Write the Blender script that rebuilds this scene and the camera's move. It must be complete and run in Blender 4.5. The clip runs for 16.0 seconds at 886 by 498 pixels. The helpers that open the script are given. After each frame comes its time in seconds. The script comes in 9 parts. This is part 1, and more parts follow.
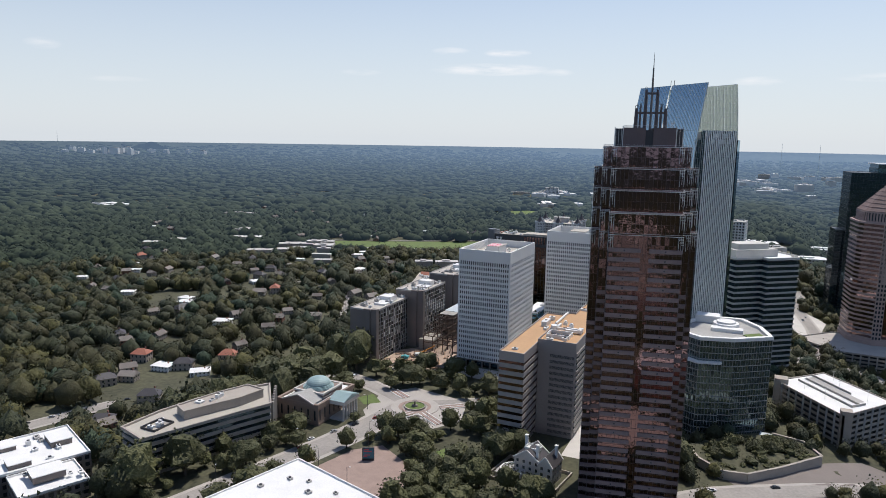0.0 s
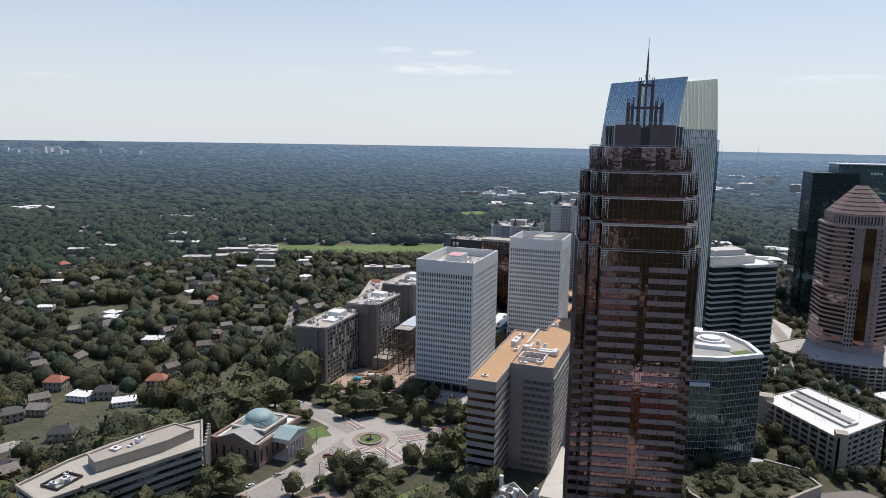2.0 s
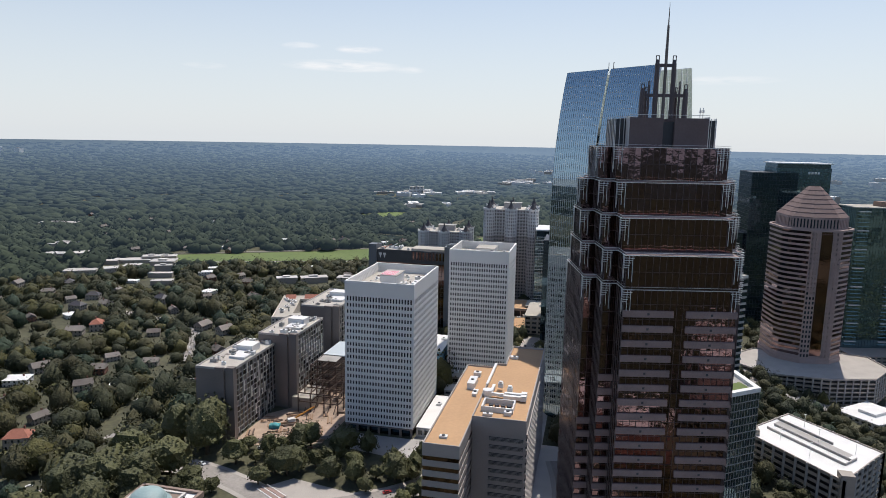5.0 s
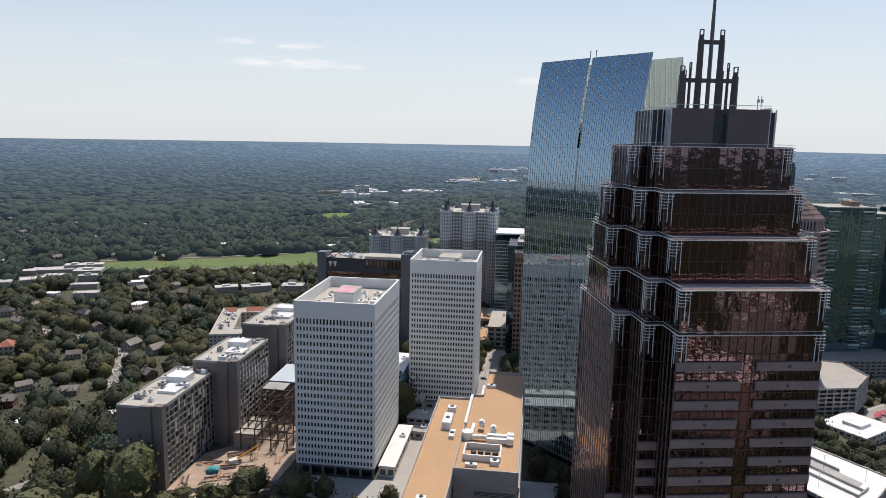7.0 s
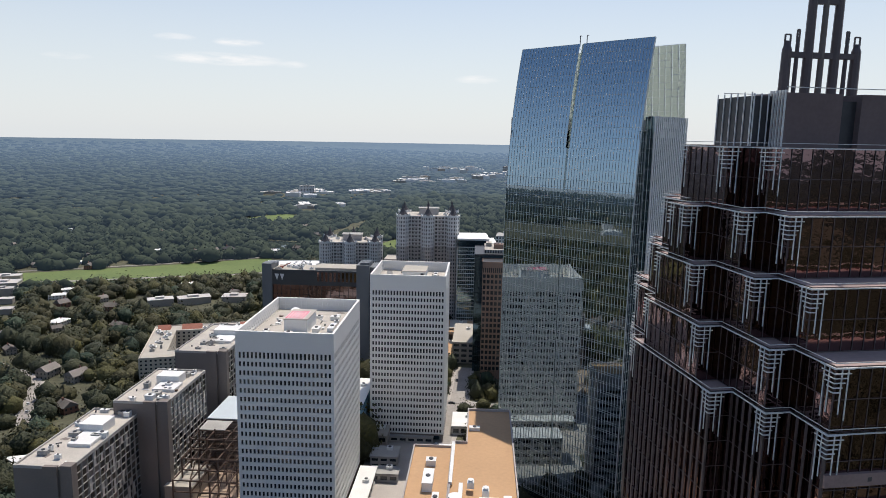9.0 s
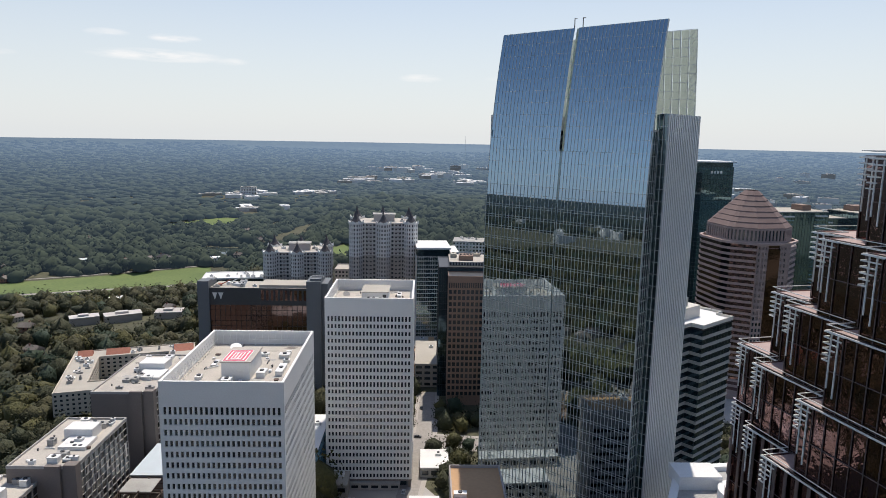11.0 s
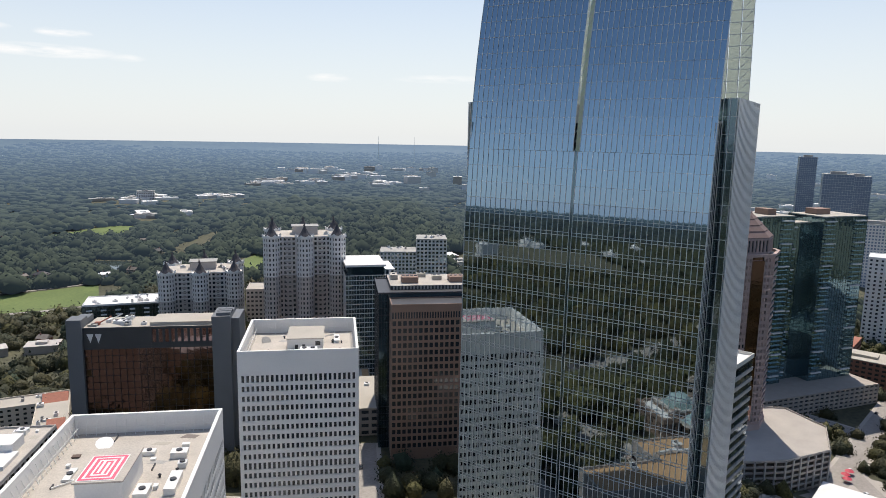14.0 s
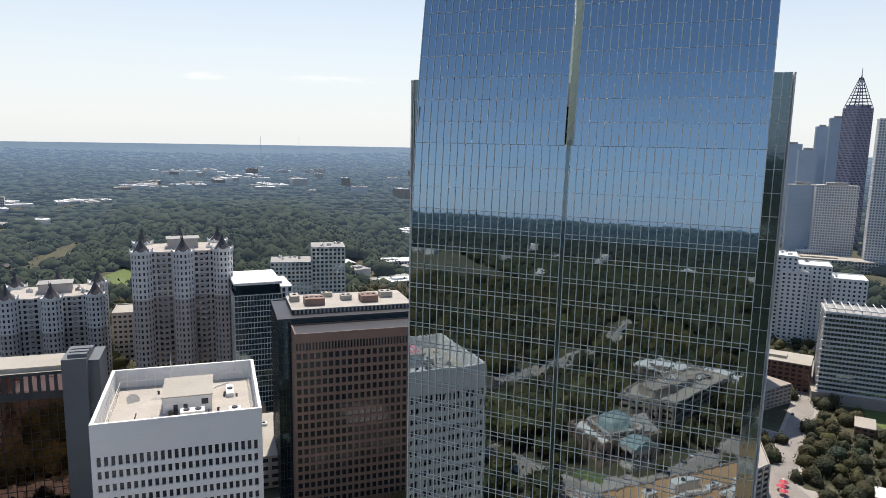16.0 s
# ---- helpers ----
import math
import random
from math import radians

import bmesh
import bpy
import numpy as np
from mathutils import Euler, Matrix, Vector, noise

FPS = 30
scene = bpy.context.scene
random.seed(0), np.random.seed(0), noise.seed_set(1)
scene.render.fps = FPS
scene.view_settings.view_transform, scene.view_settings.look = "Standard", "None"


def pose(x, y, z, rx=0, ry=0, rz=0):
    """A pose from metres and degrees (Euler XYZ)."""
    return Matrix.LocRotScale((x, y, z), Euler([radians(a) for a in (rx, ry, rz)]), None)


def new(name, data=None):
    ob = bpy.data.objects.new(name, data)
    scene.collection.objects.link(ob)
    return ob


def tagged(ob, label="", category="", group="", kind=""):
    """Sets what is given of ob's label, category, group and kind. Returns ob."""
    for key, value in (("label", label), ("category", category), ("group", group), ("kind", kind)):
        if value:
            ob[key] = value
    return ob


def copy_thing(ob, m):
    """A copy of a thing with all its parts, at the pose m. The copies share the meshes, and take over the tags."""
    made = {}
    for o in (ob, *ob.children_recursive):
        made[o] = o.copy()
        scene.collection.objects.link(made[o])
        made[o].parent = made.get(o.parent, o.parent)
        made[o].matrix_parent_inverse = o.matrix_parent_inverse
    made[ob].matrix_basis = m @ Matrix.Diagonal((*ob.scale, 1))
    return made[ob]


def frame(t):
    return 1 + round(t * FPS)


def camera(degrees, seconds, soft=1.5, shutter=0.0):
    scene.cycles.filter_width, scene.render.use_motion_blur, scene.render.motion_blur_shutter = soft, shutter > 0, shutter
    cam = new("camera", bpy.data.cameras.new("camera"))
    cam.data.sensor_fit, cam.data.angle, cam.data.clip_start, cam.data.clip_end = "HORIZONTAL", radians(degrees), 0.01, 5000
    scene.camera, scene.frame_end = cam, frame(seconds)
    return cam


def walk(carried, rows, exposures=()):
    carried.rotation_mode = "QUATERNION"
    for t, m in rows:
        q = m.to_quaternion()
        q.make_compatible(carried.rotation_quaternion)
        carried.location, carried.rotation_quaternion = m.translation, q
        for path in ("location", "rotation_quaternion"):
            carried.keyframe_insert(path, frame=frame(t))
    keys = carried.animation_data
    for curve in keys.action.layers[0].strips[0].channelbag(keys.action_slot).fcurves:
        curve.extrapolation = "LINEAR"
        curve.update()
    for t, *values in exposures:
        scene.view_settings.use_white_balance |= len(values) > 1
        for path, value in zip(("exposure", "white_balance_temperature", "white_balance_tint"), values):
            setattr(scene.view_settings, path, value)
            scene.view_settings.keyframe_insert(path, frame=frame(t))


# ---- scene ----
cam = camera(66.2, 16.0, soft=0.7)
METRES, EYE, TILT, LEAN, TURN = 405.0, 170.0, 0.0, 0.0, 24.6
ROWS = [
    (0.0, 0.0, 0.0, 0.0, 0.15, -9.23, -0.91),
    (0.5, -0.0034, 0.0286, -0.0003, -0.89, -9.21, -0.93),
    (1.0, -0.0077, 0.0585, -0.0004, -2.02, -9.21, -0.95),
    (1.5, -0.0112, 0.0885, -0.0003, -3.2, -9.22, -0.96),
    (2.0, -0.0149, 0.1187, -0.0006, -4.38, -9.23, -0.98),
    (2.5, -0.0186, 0.1505, -0.0008, -5.64, -9.23, -0.99),
    (3.0, -0.0222, 0.1811, -0.001, -6.86, -9.23, -1.03),
    (3.5, -0.0253, 0.2116, -0.0011, -8.11, -9.24, -1.05),
    (4.0, -0.0281, 0.2417, -0.0012, -9.38, -9.25, -1.06),
    (6.5, -0.0309, 0.394, -0.0022, -15.58, -9.35, -1.02),
    (7.0, -0.0299, 0.423, -0.0025, -16.7, -9.37, -1.03),
    (7.5, -0.0281, 0.454, -0.0028, -17.86, -9.38, -1.07),
    (8.0, -0.0256, 0.4876, -0.0031, -19.13, -9.4, -1.06),
    (8.5, -0.0225, 0.5167, -0.0032, -20.21, -9.42, -1.05),
    (9.0, -0.0186, 0.5475, -0.0033, -21.34, -9.43, -1.05),
    (11.5, 0.0114, 0.7002, -0.0015, -27.11, -9.46, -1.01),
    (12.0, 0.0188, 0.7307, -0.0017, -28.23, -9.46, -0.97),
    (12.5, 0.0273, 0.7621, -0.0028, -29.32, -9.43, -0.96),
    (13.0, 0.0363, 0.7928, -0.0034, -30.44, -9.4, -1.0),
    (13.5, 0.0461, 0.8262, -0.0051, -31.71, -9.35, -1.03),
    (14.0, 0.0563, 0.8562, -0.0059, -33.44, -9.31, -1.02),
    (14.5, 0.0673, 0.8871, -0.0078, -35.58, -9.24, -1.03),
    (15.0, 0.0784, 0.916, -0.0092, -37.72, -9.19, -1.05),
    (15.5, 0.0911, 0.9459, -0.0105, -40.1, -9.14, -1.06),
    (16.0, 0.1056, 0.9785, -0.012, -43.02, -9.05, -1.08),
]
walk(cam, [(t, pose(0, 0, EYE, TILT, LEAN, TURN) @ pose(METRES * x, METRES * y, METRES * z, 90 + pitch, roll, yaw)) for t, x, y, z, yaw, pitch, roll in ROWS],
     exposures=[(0.0, -0.04, 6460, 12), (8.0, 0.03, 6720, 12), (12.0, 0.04, 6800, 12), (16.0, 0.22, 6880, 12)])

# ---- world, sun, exposure ----
SUN_AZ, SUN_EL = 13.0, 64.0            # degrees from +y towards +x, and above the horizon
to_sun = Vector((math.sin(radians(SUN_AZ)) * math.cos(radians(SUN_EL)), math.cos(radians(SUN_AZ)) * math.cos(radians(SUN_EL)), math.sin(radians(SUN_EL))))
sun = new("sun", bpy.data.lights.new("sun", "SUN"))
sun.data.energy, sun.data.angle, sun.data.color = 4.0, radians(0.55), (1.0, 0.955, 0.88)
sun.matrix_world = Matrix.Translation((0, 0, 600)) @ to_sun.to_track_quat("Z", "Y").to_matrix().to_4x4()

world = bpy.data.worlds.new("sky")
scene.world = world
world.use_nodes = True


def wire_sky():
    nt = world.node_tree
    nt.nodes.clear()
    out = nt.nodes.new("ShaderNodeOutputWorld")
    bg = nt.nodes.new("ShaderNodeBackground")
    sky = nt.nodes.new("ShaderNodeTexSky")
    sky.sky_type, sky.sun_disc = "NISHITA", False
    sky.sun_elevation, sky.sun_rotation = radians(SUN_EL), radians(SUN_AZ)
    sky.altitude, sky.air_density, sky.dust_density, sky.ozone_density = 300.0, 1.0, 0.7, 1.6
    bg.inputs["Strength"].default_value = 0.122
    nt.links.new(bg.outputs[0], out.inputs[0])
    # a few small fair-weather clouds low over the horizon: (azimuth, elevation, half width, half height, weight)
    coord = nt.nodes.new("ShaderNodeTexCoord")
    noise_a = nt.nodes.new("ShaderNodeTexNoise")
    noise_a.inputs["Scale"].default_value, noise_a.inputs["Detail"].default_value = 26.0, 7.0
    squash = nt.nodes.new("ShaderNodeMapping")
    squash.inputs["Scale"].default_value = (1.0, 1.0, 5.0)
    nt.links.new(coord.outputs["Generated"], squash.inputs[0])
    nt.links.new(squash.outputs[0], noise_a.inputs["Vector"])
    last = None
    for az, el, w, h, k in CLOUDS:
        d = Vector((math.sin(radians(az)) * math.cos(radians(el)), math.cos(radians(az)) * math.cos(radians(el)), math.sin(radians(el))))
        side = Vector((math.cos(radians(az)), -math.sin(radians(az)), 0))
        up = side.cross(d)
        sums = None
        for axis, size in ((side, w), (up, h)):
            dot = nt.nodes.new("ShaderNodeVectorMath")
            dot.operation = "DOT_PRODUCT"
            dot.inputs[1].default_value = axis / math.sin(radians(size))
            nt.links.new(coord.outputs["Generated"], dot.inputs[0])
            sub = nt.nodes.new("ShaderNodeMath")
            sub.operation = "SUBTRACT"
            nt.links.new(dot.outputs["Value"], sub.inputs[0])
            sub.inputs[1].default_value = axis.dot(d) / math.sin(radians(size))
            sq = nt.nodes.new("ShaderNodeMath")
            sq.operation = "POWER"
            nt.links.new(sub.outputs[0], sq.inputs[0])
            sq.inputs[1].default_value = 2.0
            if sums is None:
                sums = sq
            else:
                add = nt.nodes.new("ShaderNodeMath")
                nt.links.new(sums.outputs[0], add.inputs[0])
                nt.links.new(sq.outputs[0], add.inputs[1])
                sums = add
        mr = nt.nodes.new("ShaderNodeMapRange")
        mr.inputs["From Min"].default_value, mr.inputs["From Max"].default_value = 1.6, 0.0
        mr.inputs["To Min"].default_value, mr.inputs["To Max"].default_value = 0.0, k
        nt.links.new(sums.outputs[0], mr.inputs["Value"])
        if last is None:
            last = mr
        else:
            mx = nt.nodes.new("ShaderNodeMath")
            mx.operation = "MAXIMUM"
            nt.links.new(last.outputs[0], mx.inputs[0])
            nt.links.new(mr.outputs[0], mx.inputs[1])
            last = mx
    mul = nt.nodes.new("ShaderNodeMath")
    mul.operation = "MULTIPLY"
    ramp = nt.nodes.new("ShaderNodeMapRange")
    ramp.inputs["From Min"].default_value, ramp.inputs["From Max"].default_value = 0.32, 0.68
    nt.links.new(noise_a.outputs["Fac"], ramp.inputs["Value"])
    nt.links.new(ramp.outputs[0], mul.inputs[0])
    soft_edge = nt.nodes.new("ShaderNodeMath")
    soft_edge.operation = "MULTIPLY"
    nt.links.new(last.outputs[0], soft_edge.inputs[0])
    soft_edge.inputs[1].default_value = 0.75
    nt.links.new(soft_edge.outputs[0], mul.inputs[1])
    mix = nt.nodes.new("ShaderNodeMix")
    mix.data_type = "RGBA"
    nt.links.new(mul.outputs[0], mix.inputs["Factor"])
    # whitish summer haze low in the sky, strongest on the sun's side
    sep = nt.nodes.new("ShaderNodeSeparateXYZ")
    nt.links.new(coord.outputs["Generated"], sep.inputs[0])
    low = nt.nodes.new("ShaderNodeMapRange")
    low.interpolation_type = "SMOOTHSTEP"
    low.inputs["From Min"].default_value, low.inputs["From Max"].default_value = 0.42, -0.02
    nt.links.new(sep.outputs["Z"], low.inputs["Value"])
    side_of = nt.nodes.new("ShaderNodeVectorMath")
    side_of.operation = "DOT_PRODUCT"
    side_of.inputs[1].default_value = (math.sin(radians(SUN_AZ)), math.cos(radians(SUN_AZ)), 0)
    nt.links.new(coord.outputs["Generated"], side_of.inputs[0])
    sunny = nt.nodes.new("ShaderNodeMapRange")
    sunny.inputs["From Min"].default_value, sunny.inputs["From Max"].default_value = -0.7, 0.5
    sunny.inputs["To Min"].default_value, sunny.inputs["To Max"].default_value = 0.8, 0.86
    nt.links.new(side_of.outputs["Value"], sunny.inputs["Value"])
    fac = nt.nodes.new("ShaderNodeMath")
    fac.operation = "MULTIPLY"
    nt.links.new(low.outputs[0], fac.inputs[0])
    nt.links.new(sunny.outputs[0], fac.inputs[1])
    hazy = nt.nodes.new("ShaderNodeMix")
    hazy.data_type = "RGBA"
    nt.links.new(fac.outputs[0], hazy.inputs["Factor"])
    nt.links.new(sky.outputs[0], hazy.inputs["A"])
    tone = nt.nodes.new("ShaderNodeMix")
    tone.data_type = "RGBA"
    shift = nt.nodes.new("ShaderNodeMapRange")
    shift.inputs["From Min"].default_value, shift.inputs["From Max"].default_value = -0.7, 0.3
    nt.links.new(side_of.outputs["Value"], shift.inputs["Value"])
    nt.links.new(shift.outputs[0], tone.inputs["Factor"])
    tone.inputs["A"].default_value, tone.inputs["B"].default_value = (2.6, 3.45, 5.0, 1), (6.0, 6.55, 7.0, 1)
    nt.links.new(tone.outputs["Result"], hazy.inputs["B"])
    nt.links.new(hazy.outputs["Result"], mix.inputs["A"])
    mix.inputs["B"].default_value = (8.8, 8.6, 8.5, 1)
    nt.links.new(mix.outputs["Result"], bg.inputs["Color"])


CLOUDS = [(-20.8, 5.6, 4.2, 0.42, 0.9), (-19.6, 6.9, 1.6, 0.3, 0.9), (-24.2, 7.0, 1.3, 0.28, 0.6), (-31.5, 5.2, 1.4, 0.22, 0.35),
          (-54.5, 6.2, 1.0, 0.35, 0.5), (-0.5, 4.6, 1.6, 0.3, 0.6), (9.0, 4.7, 3.6, 0.3, 0.5), (-15.6, 5.4, 1.2, 0.25, 0.45), (-50.0, 4.0, 2.2, 0.2, 0.25)]
wire_sky()


# ---- materials ----
def material(name, colour, rough=0.7, metal=0.0, vary=0.12, scale=0.15, fine=2.0, bump=0.0, bump_scale=4.0, spec=0.5, island=0.0, obj=0.0, spread=None):
    """Base colour with a coarse and a fine variation at real size; island/obj: variation from piece to piece; bump in metres."""
    m = bpy.data.materials.new(name)
    m.use_nodes = True
    nt = m.node_tree
    bs = nt.nodes["Principled BSDF"]
    bs.inputs["Roughness"].default_value, bs.inputs["Metallic"].default_value = rough, metal
    bs.inputs["Specular IOR Level"].default_value = spec
    co = nt.nodes.new("ShaderNodeNewGeometry")
    big, small = nt.nodes.new("ShaderNodeTexNoise"), nt.nodes.new("ShaderNodeTexNoise")
    for n, s in ((big, scale), (small, fine)):
        n.inputs["Scale"].default_value, n.inputs["Detail"].default_value = s, 4.0
        nt.links.new(co.outputs["Position"], n.inputs["Vector"])
    add = nt.nodes.new("ShaderNodeMath")
    nt.links.new(big.outputs["Fac"], add.inputs[0])
    nt.links.new(small.outputs["Fac"], add.inputs[1])
    value = add
    for weight, node, socket in ((island, "ShaderNodeNewGeometry", "Random Per Island"), (obj, "ShaderNodeObjectInfo", "Random")):
        if weight:
            src = co if node == "ShaderNodeNewGeometry" else nt.nodes.new(node)
            mad = nt.nodes.new("ShaderNodeMath")
            mad.operation = "MULTIPLY_ADD"
            nt.links.new(src.outputs[socket], mad.inputs[0])
            mad.inputs[1].default_value = weight
            nt.links.new(value.outputs[0], mad.inputs[2])
            value = mad
    top = 1.4 + island + obj
    mr = nt.nodes.new("ShaderNodeMapRange")
    mr.inputs["From Min"].default_value, mr.inputs["From Max"].default_value = 0.6, top
    nt.links.new(value.outputs[0], mr.inputs["Value"])
    mix = nt.nodes.new("ShaderNodeMix")
    mix.data_type = "RGBA"
    lo = [c * (1 - vary) for c in colour]
    hi = list(spread) if spread else [min(1.0, c * (1 + vary)) for c in colour]
    mix.inputs["A"].default_value, mix.inputs["B"].default_value = (*lo, 1), (*hi, 1)
    nt.links.new(mr.outputs[0], mix.inputs["Factor"])
    nt.links.new(mix.outputs["Result"], bs.inputs["Base Color"])
    if bump:
        bn = nt.nodes.new("ShaderNodeTexNoise")
        bn.inputs["Scale"].default_value, bn.inputs["Detail"].default_value = bump_scale, 3.0
        nt.links.new(co.outputs["Position"], bn.inputs["Vector"])
        b = nt.nodes.new("ShaderNodeBump")
        b.inputs["Strength"].default_value, b.inputs["Distance"].default_value = 1.0, bump
        nt.links.new(bn.outputs["Fac"], b.inputs["Height"])
        nt.links.new(b.outputs[0], bs.inputs["Normal"])
    return m


M_PRECAST = material("white_precast", (0.76, 0.75, 0.725), 0.75, vary=0.07, scale=0.05, bump=0.01)
M_DARK_PANE = material("dark_window_glass", (0.018, 0.022, 0.026), 0.08, vary=0.5, obj=1.0, spec=0.7, spread=(0.05, 0.06, 0.07))
M_ROOF_GRAVEL = material("roof_gravel", (0.46, 0.42, 0.37), 0.95, vary=0.22, scale=0.12, bump=0.03, bump_scale=6)
M_ROOF_WHITE = material("white_roof_membrane", (0.72, 0.71, 0.69), 0.8, vary=0.12, scale=0.1)
M_ROOF_TAN = material("ochre_roof_membrane", (0.48, 0.295, 0.16), 0.9, vary=0.10, scale=0.06, fine=0.8)
M_ROOF_GREY = material("grey_roof_membrane", (0.36, 0.35, 0.33), 0.9, vary=0.25, scale=0.1)
M_ROOF_BEIGE = material("beige_roof_membrane", (0.42, 0.385, 0.33), 0.9, vary=0.15, scale=0.08)
M_CONCRETE = material("concrete", (0.38, 0.36, 0.34), 0.85, vary=0.16, scale=0.1, bump=0.01)
M_DARK_CONCRETE = material("weathered_grey_concrete", (0.195, 0.165, 0.148), 0.85, vary=0.14, scale=0.08)
M_LIGHT_CONCRETE = material("pale_concrete", (0.55, 0.52, 0.48), 0.85, vary=0.12, scale=0.1)
M_STONE_BEIGE = material("beige_stone", (0.36, 0.315, 0.27), 0.8, vary=0.12, scale=0.2)
M_STONE_GREY = material("pale_grey_cladding", (0.70, 0.68, 0.66), 0.8, vary=0.1, scale=0.06)
M_STONE_LOWER = material("taupe_cladding", (0.47, 0.43, 0.405), 0.8, vary=0.1, scale=0.06)
M_PINK_STONE = material("pink_granite", (0.40, 0.30, 0.275), 0.7, vary=0.12, scale=0.2, spec=0.25)
M_CAP_BROWN = material("dull_brown_cladding", (0.21, 0.15, 0.137), 0.75, vary=0.12, scale=0.2, spec=0.2)
M_BRONZE_STONE = material("brown_granite", (0.29, 0.208, 0.193), 0.7, vary=0.16, scale=0.3, spec=0.2)
M_PENT_STONE = material("dark_brown_granite", (0.17, 0.13, 0.127), 0.75, vary=0.12, scale=0.3, spec=0.15)
M_BROWN_METAL = material("brown_spire_cladding", (0.10, 0.075, 0.075), 0.45, vary=0.15, scale=0.2)
M_BROWN_PRECAST = material("brown_precast", (0.25, 0.162, 0.122), 0.75, vary=0.12, scale=0.1)
M_BRONZE_GLASS = material("bronze_mirror_glass", (0.215, 0.138, 0.137), 0.03, 1.0, vary=0.2, bump=0.035, bump_scale=0.6, obj=0.5)
M_COPPER_GLASS = material("brown_mirror_glass", (0.22, 0.143, 0.135), 0.04, 1.0, vary=0.15, bump=0.02, bump_scale=0.5, obj=0.5)
M_BAY_GLASS = material("dark_brown_mirror_glass", (0.175, 0.118, 0.105), 0.05, 1.0, vary=0.2, bump=0.02, bump_scale=0.5, obj=0.8)
M_BLUE_GLASS = material("blue_mirror_glass", (0.35, 0.47, 0.55), 0.02, 1.0, vary=0.05, bump=0.0035, bump_scale=0.35, obj=0.3)
M_VISION_GLASS = material("grey_mirror_glass", (0.315, 0.372, 0.392), 0.02, 1.0, vary=0.06, bump=0.006, bump_scale=0.3, obj=0.3)
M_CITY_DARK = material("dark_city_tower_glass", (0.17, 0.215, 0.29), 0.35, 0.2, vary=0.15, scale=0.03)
# distance haze is mixed into this base colour: paler and bluer glass
M_CITY_HAZE = material("hazed_city_glass", (0.40, 0.49, 0.60), 0.4, 0.15, vary=0.12, scale=0.03)
M_TEAL_GLASS = material("teal_glass", (0.21, 0.32, 0.35), 0.05, 0.85, vary=0.2, bump=0.01, bump_scale=0.4, obj=0.5)
M_DARK_GLASS = material("dark_blue_glass", (0.06, 0.10, 0.125), 0.05, 0.8, vary=0.2, bump=0.008, bump_scale=0.4, obj=0.5)
M_GREY_GLASS = material("grey_green_glass", (0.17, 0.23, 0.24), 0.06, 0.8, vary=0.2, bump=0.01, bump_scale=0.5, obj=0.5)
M_SCREEN_GLASS = material("pale_translucent_screen", (0.62, 0.66, 0.50), 0.4, vary=0.08)
M_STEEL = material("white_painted_steel", (0.72, 0.72, 0.70), 0.4, vary=0.08)
M_MULLION = material("aluminium_mullion", (0.52, 0.555, 0.55), 0.4, 0.1, vary=0.08)
# dark metal, and also the painted shade inside open parking storeys
M_METAL_AND_SHADE = material("dark_metal_and_shade", (0.05, 0.05, 0.055), 0.45, 0.3, vary=0.2)
M_RUST = material("brown_structural_steel", (0.10, 0.065, 0.05), 0.7, vary=0.3)
M_SLATE = material("dark_slate", (0.055, 0.05, 0.055), 0.6, vary=0.2, scale=0.6)
M_VERDIGRIS = material("verdigris_copper", (0.27, 0.37, 0.37), 0.55, vary=0.14, scale=0.3)
M_TERRACOTTA = material("terracotta_tile", (0.34, 0.13, 0.085), 0.8, vary=0.2, scale=0.5)
M_BRICK = material("red_brick", (0.24, 0.115, 0.085), 0.85, vary=0.2, scale=0.3)
M_ASPHALT = material("asphalt", (0.30, 0.275, 0.25), 0.9, vary=0.22, scale=0.06, fine=0.7)
M_PAVING = material("paving", (0.40, 0.365, 0.33), 0.9, vary=0.15, scale=0.1)
M_BRICK_PAVING = material("brick_paving", (0.31, 0.225, 0.19), 0.9, vary=0.18, scale=0.2)
M_LINE = material("road_paint", (0.72, 0.72, 0.70), 0.7, vary=0.1)
M_RED = material("red_paint", (0.55, 0.06, 0.09), 0.6, vary=0.1)
M_DIRT = material("building_site_earth", (0.40, 0.30, 0.23), 0.95, vary=0.25, scale=0.2)
M_TIMBER = material("timber", (0.34, 0.22, 0.14), 0.85, vary=0.25)
M_LAWN = material("lawn", (0.105, 0.155, 0.045), 0.95, vary=0.18, scale=0.02, fine=0.3, spread=(0.155, 0.20, 0.062))
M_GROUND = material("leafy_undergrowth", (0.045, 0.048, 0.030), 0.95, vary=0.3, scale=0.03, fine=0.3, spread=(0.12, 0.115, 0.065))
M_WATER = material("pond_water", (0.05, 0.065, 0.06), 0.05, vary=0.1)
M_BARK = material("bark", (0.09, 0.07, 0.05), 0.95, vary=0.25)
M_LEAF = material("broad_leaves", (0.039, 0.043, 0.017), 0.65, vary=0.3, scale=0.06, fine=1.2, island=0.15, obj=0.9, spread=(0.125, 0.126, 0.047), spec=0.35, bump=1.1, bump_scale=0.9)
M_LEAF_FAR = material("woodland_leaves", (0.025, 0.031, 0.014), 0.7, vary=0.3, scale=0.025, fine=0.45, island=0.2, spread=(0.067, 0.070, 0.030), spec=0.3, bump=1.1, bump_scale=0.9)
M_LEAF_OLIVE = material("olive_woodland_leaves", (0.036, 0.036, 0.015), 0.7, vary=0.3, scale=0.025, fine=0.45, island=0.2, spread=(0.086, 0.080, 0.031), spec=0.3, bump=1.1, bump_scale=0.9)
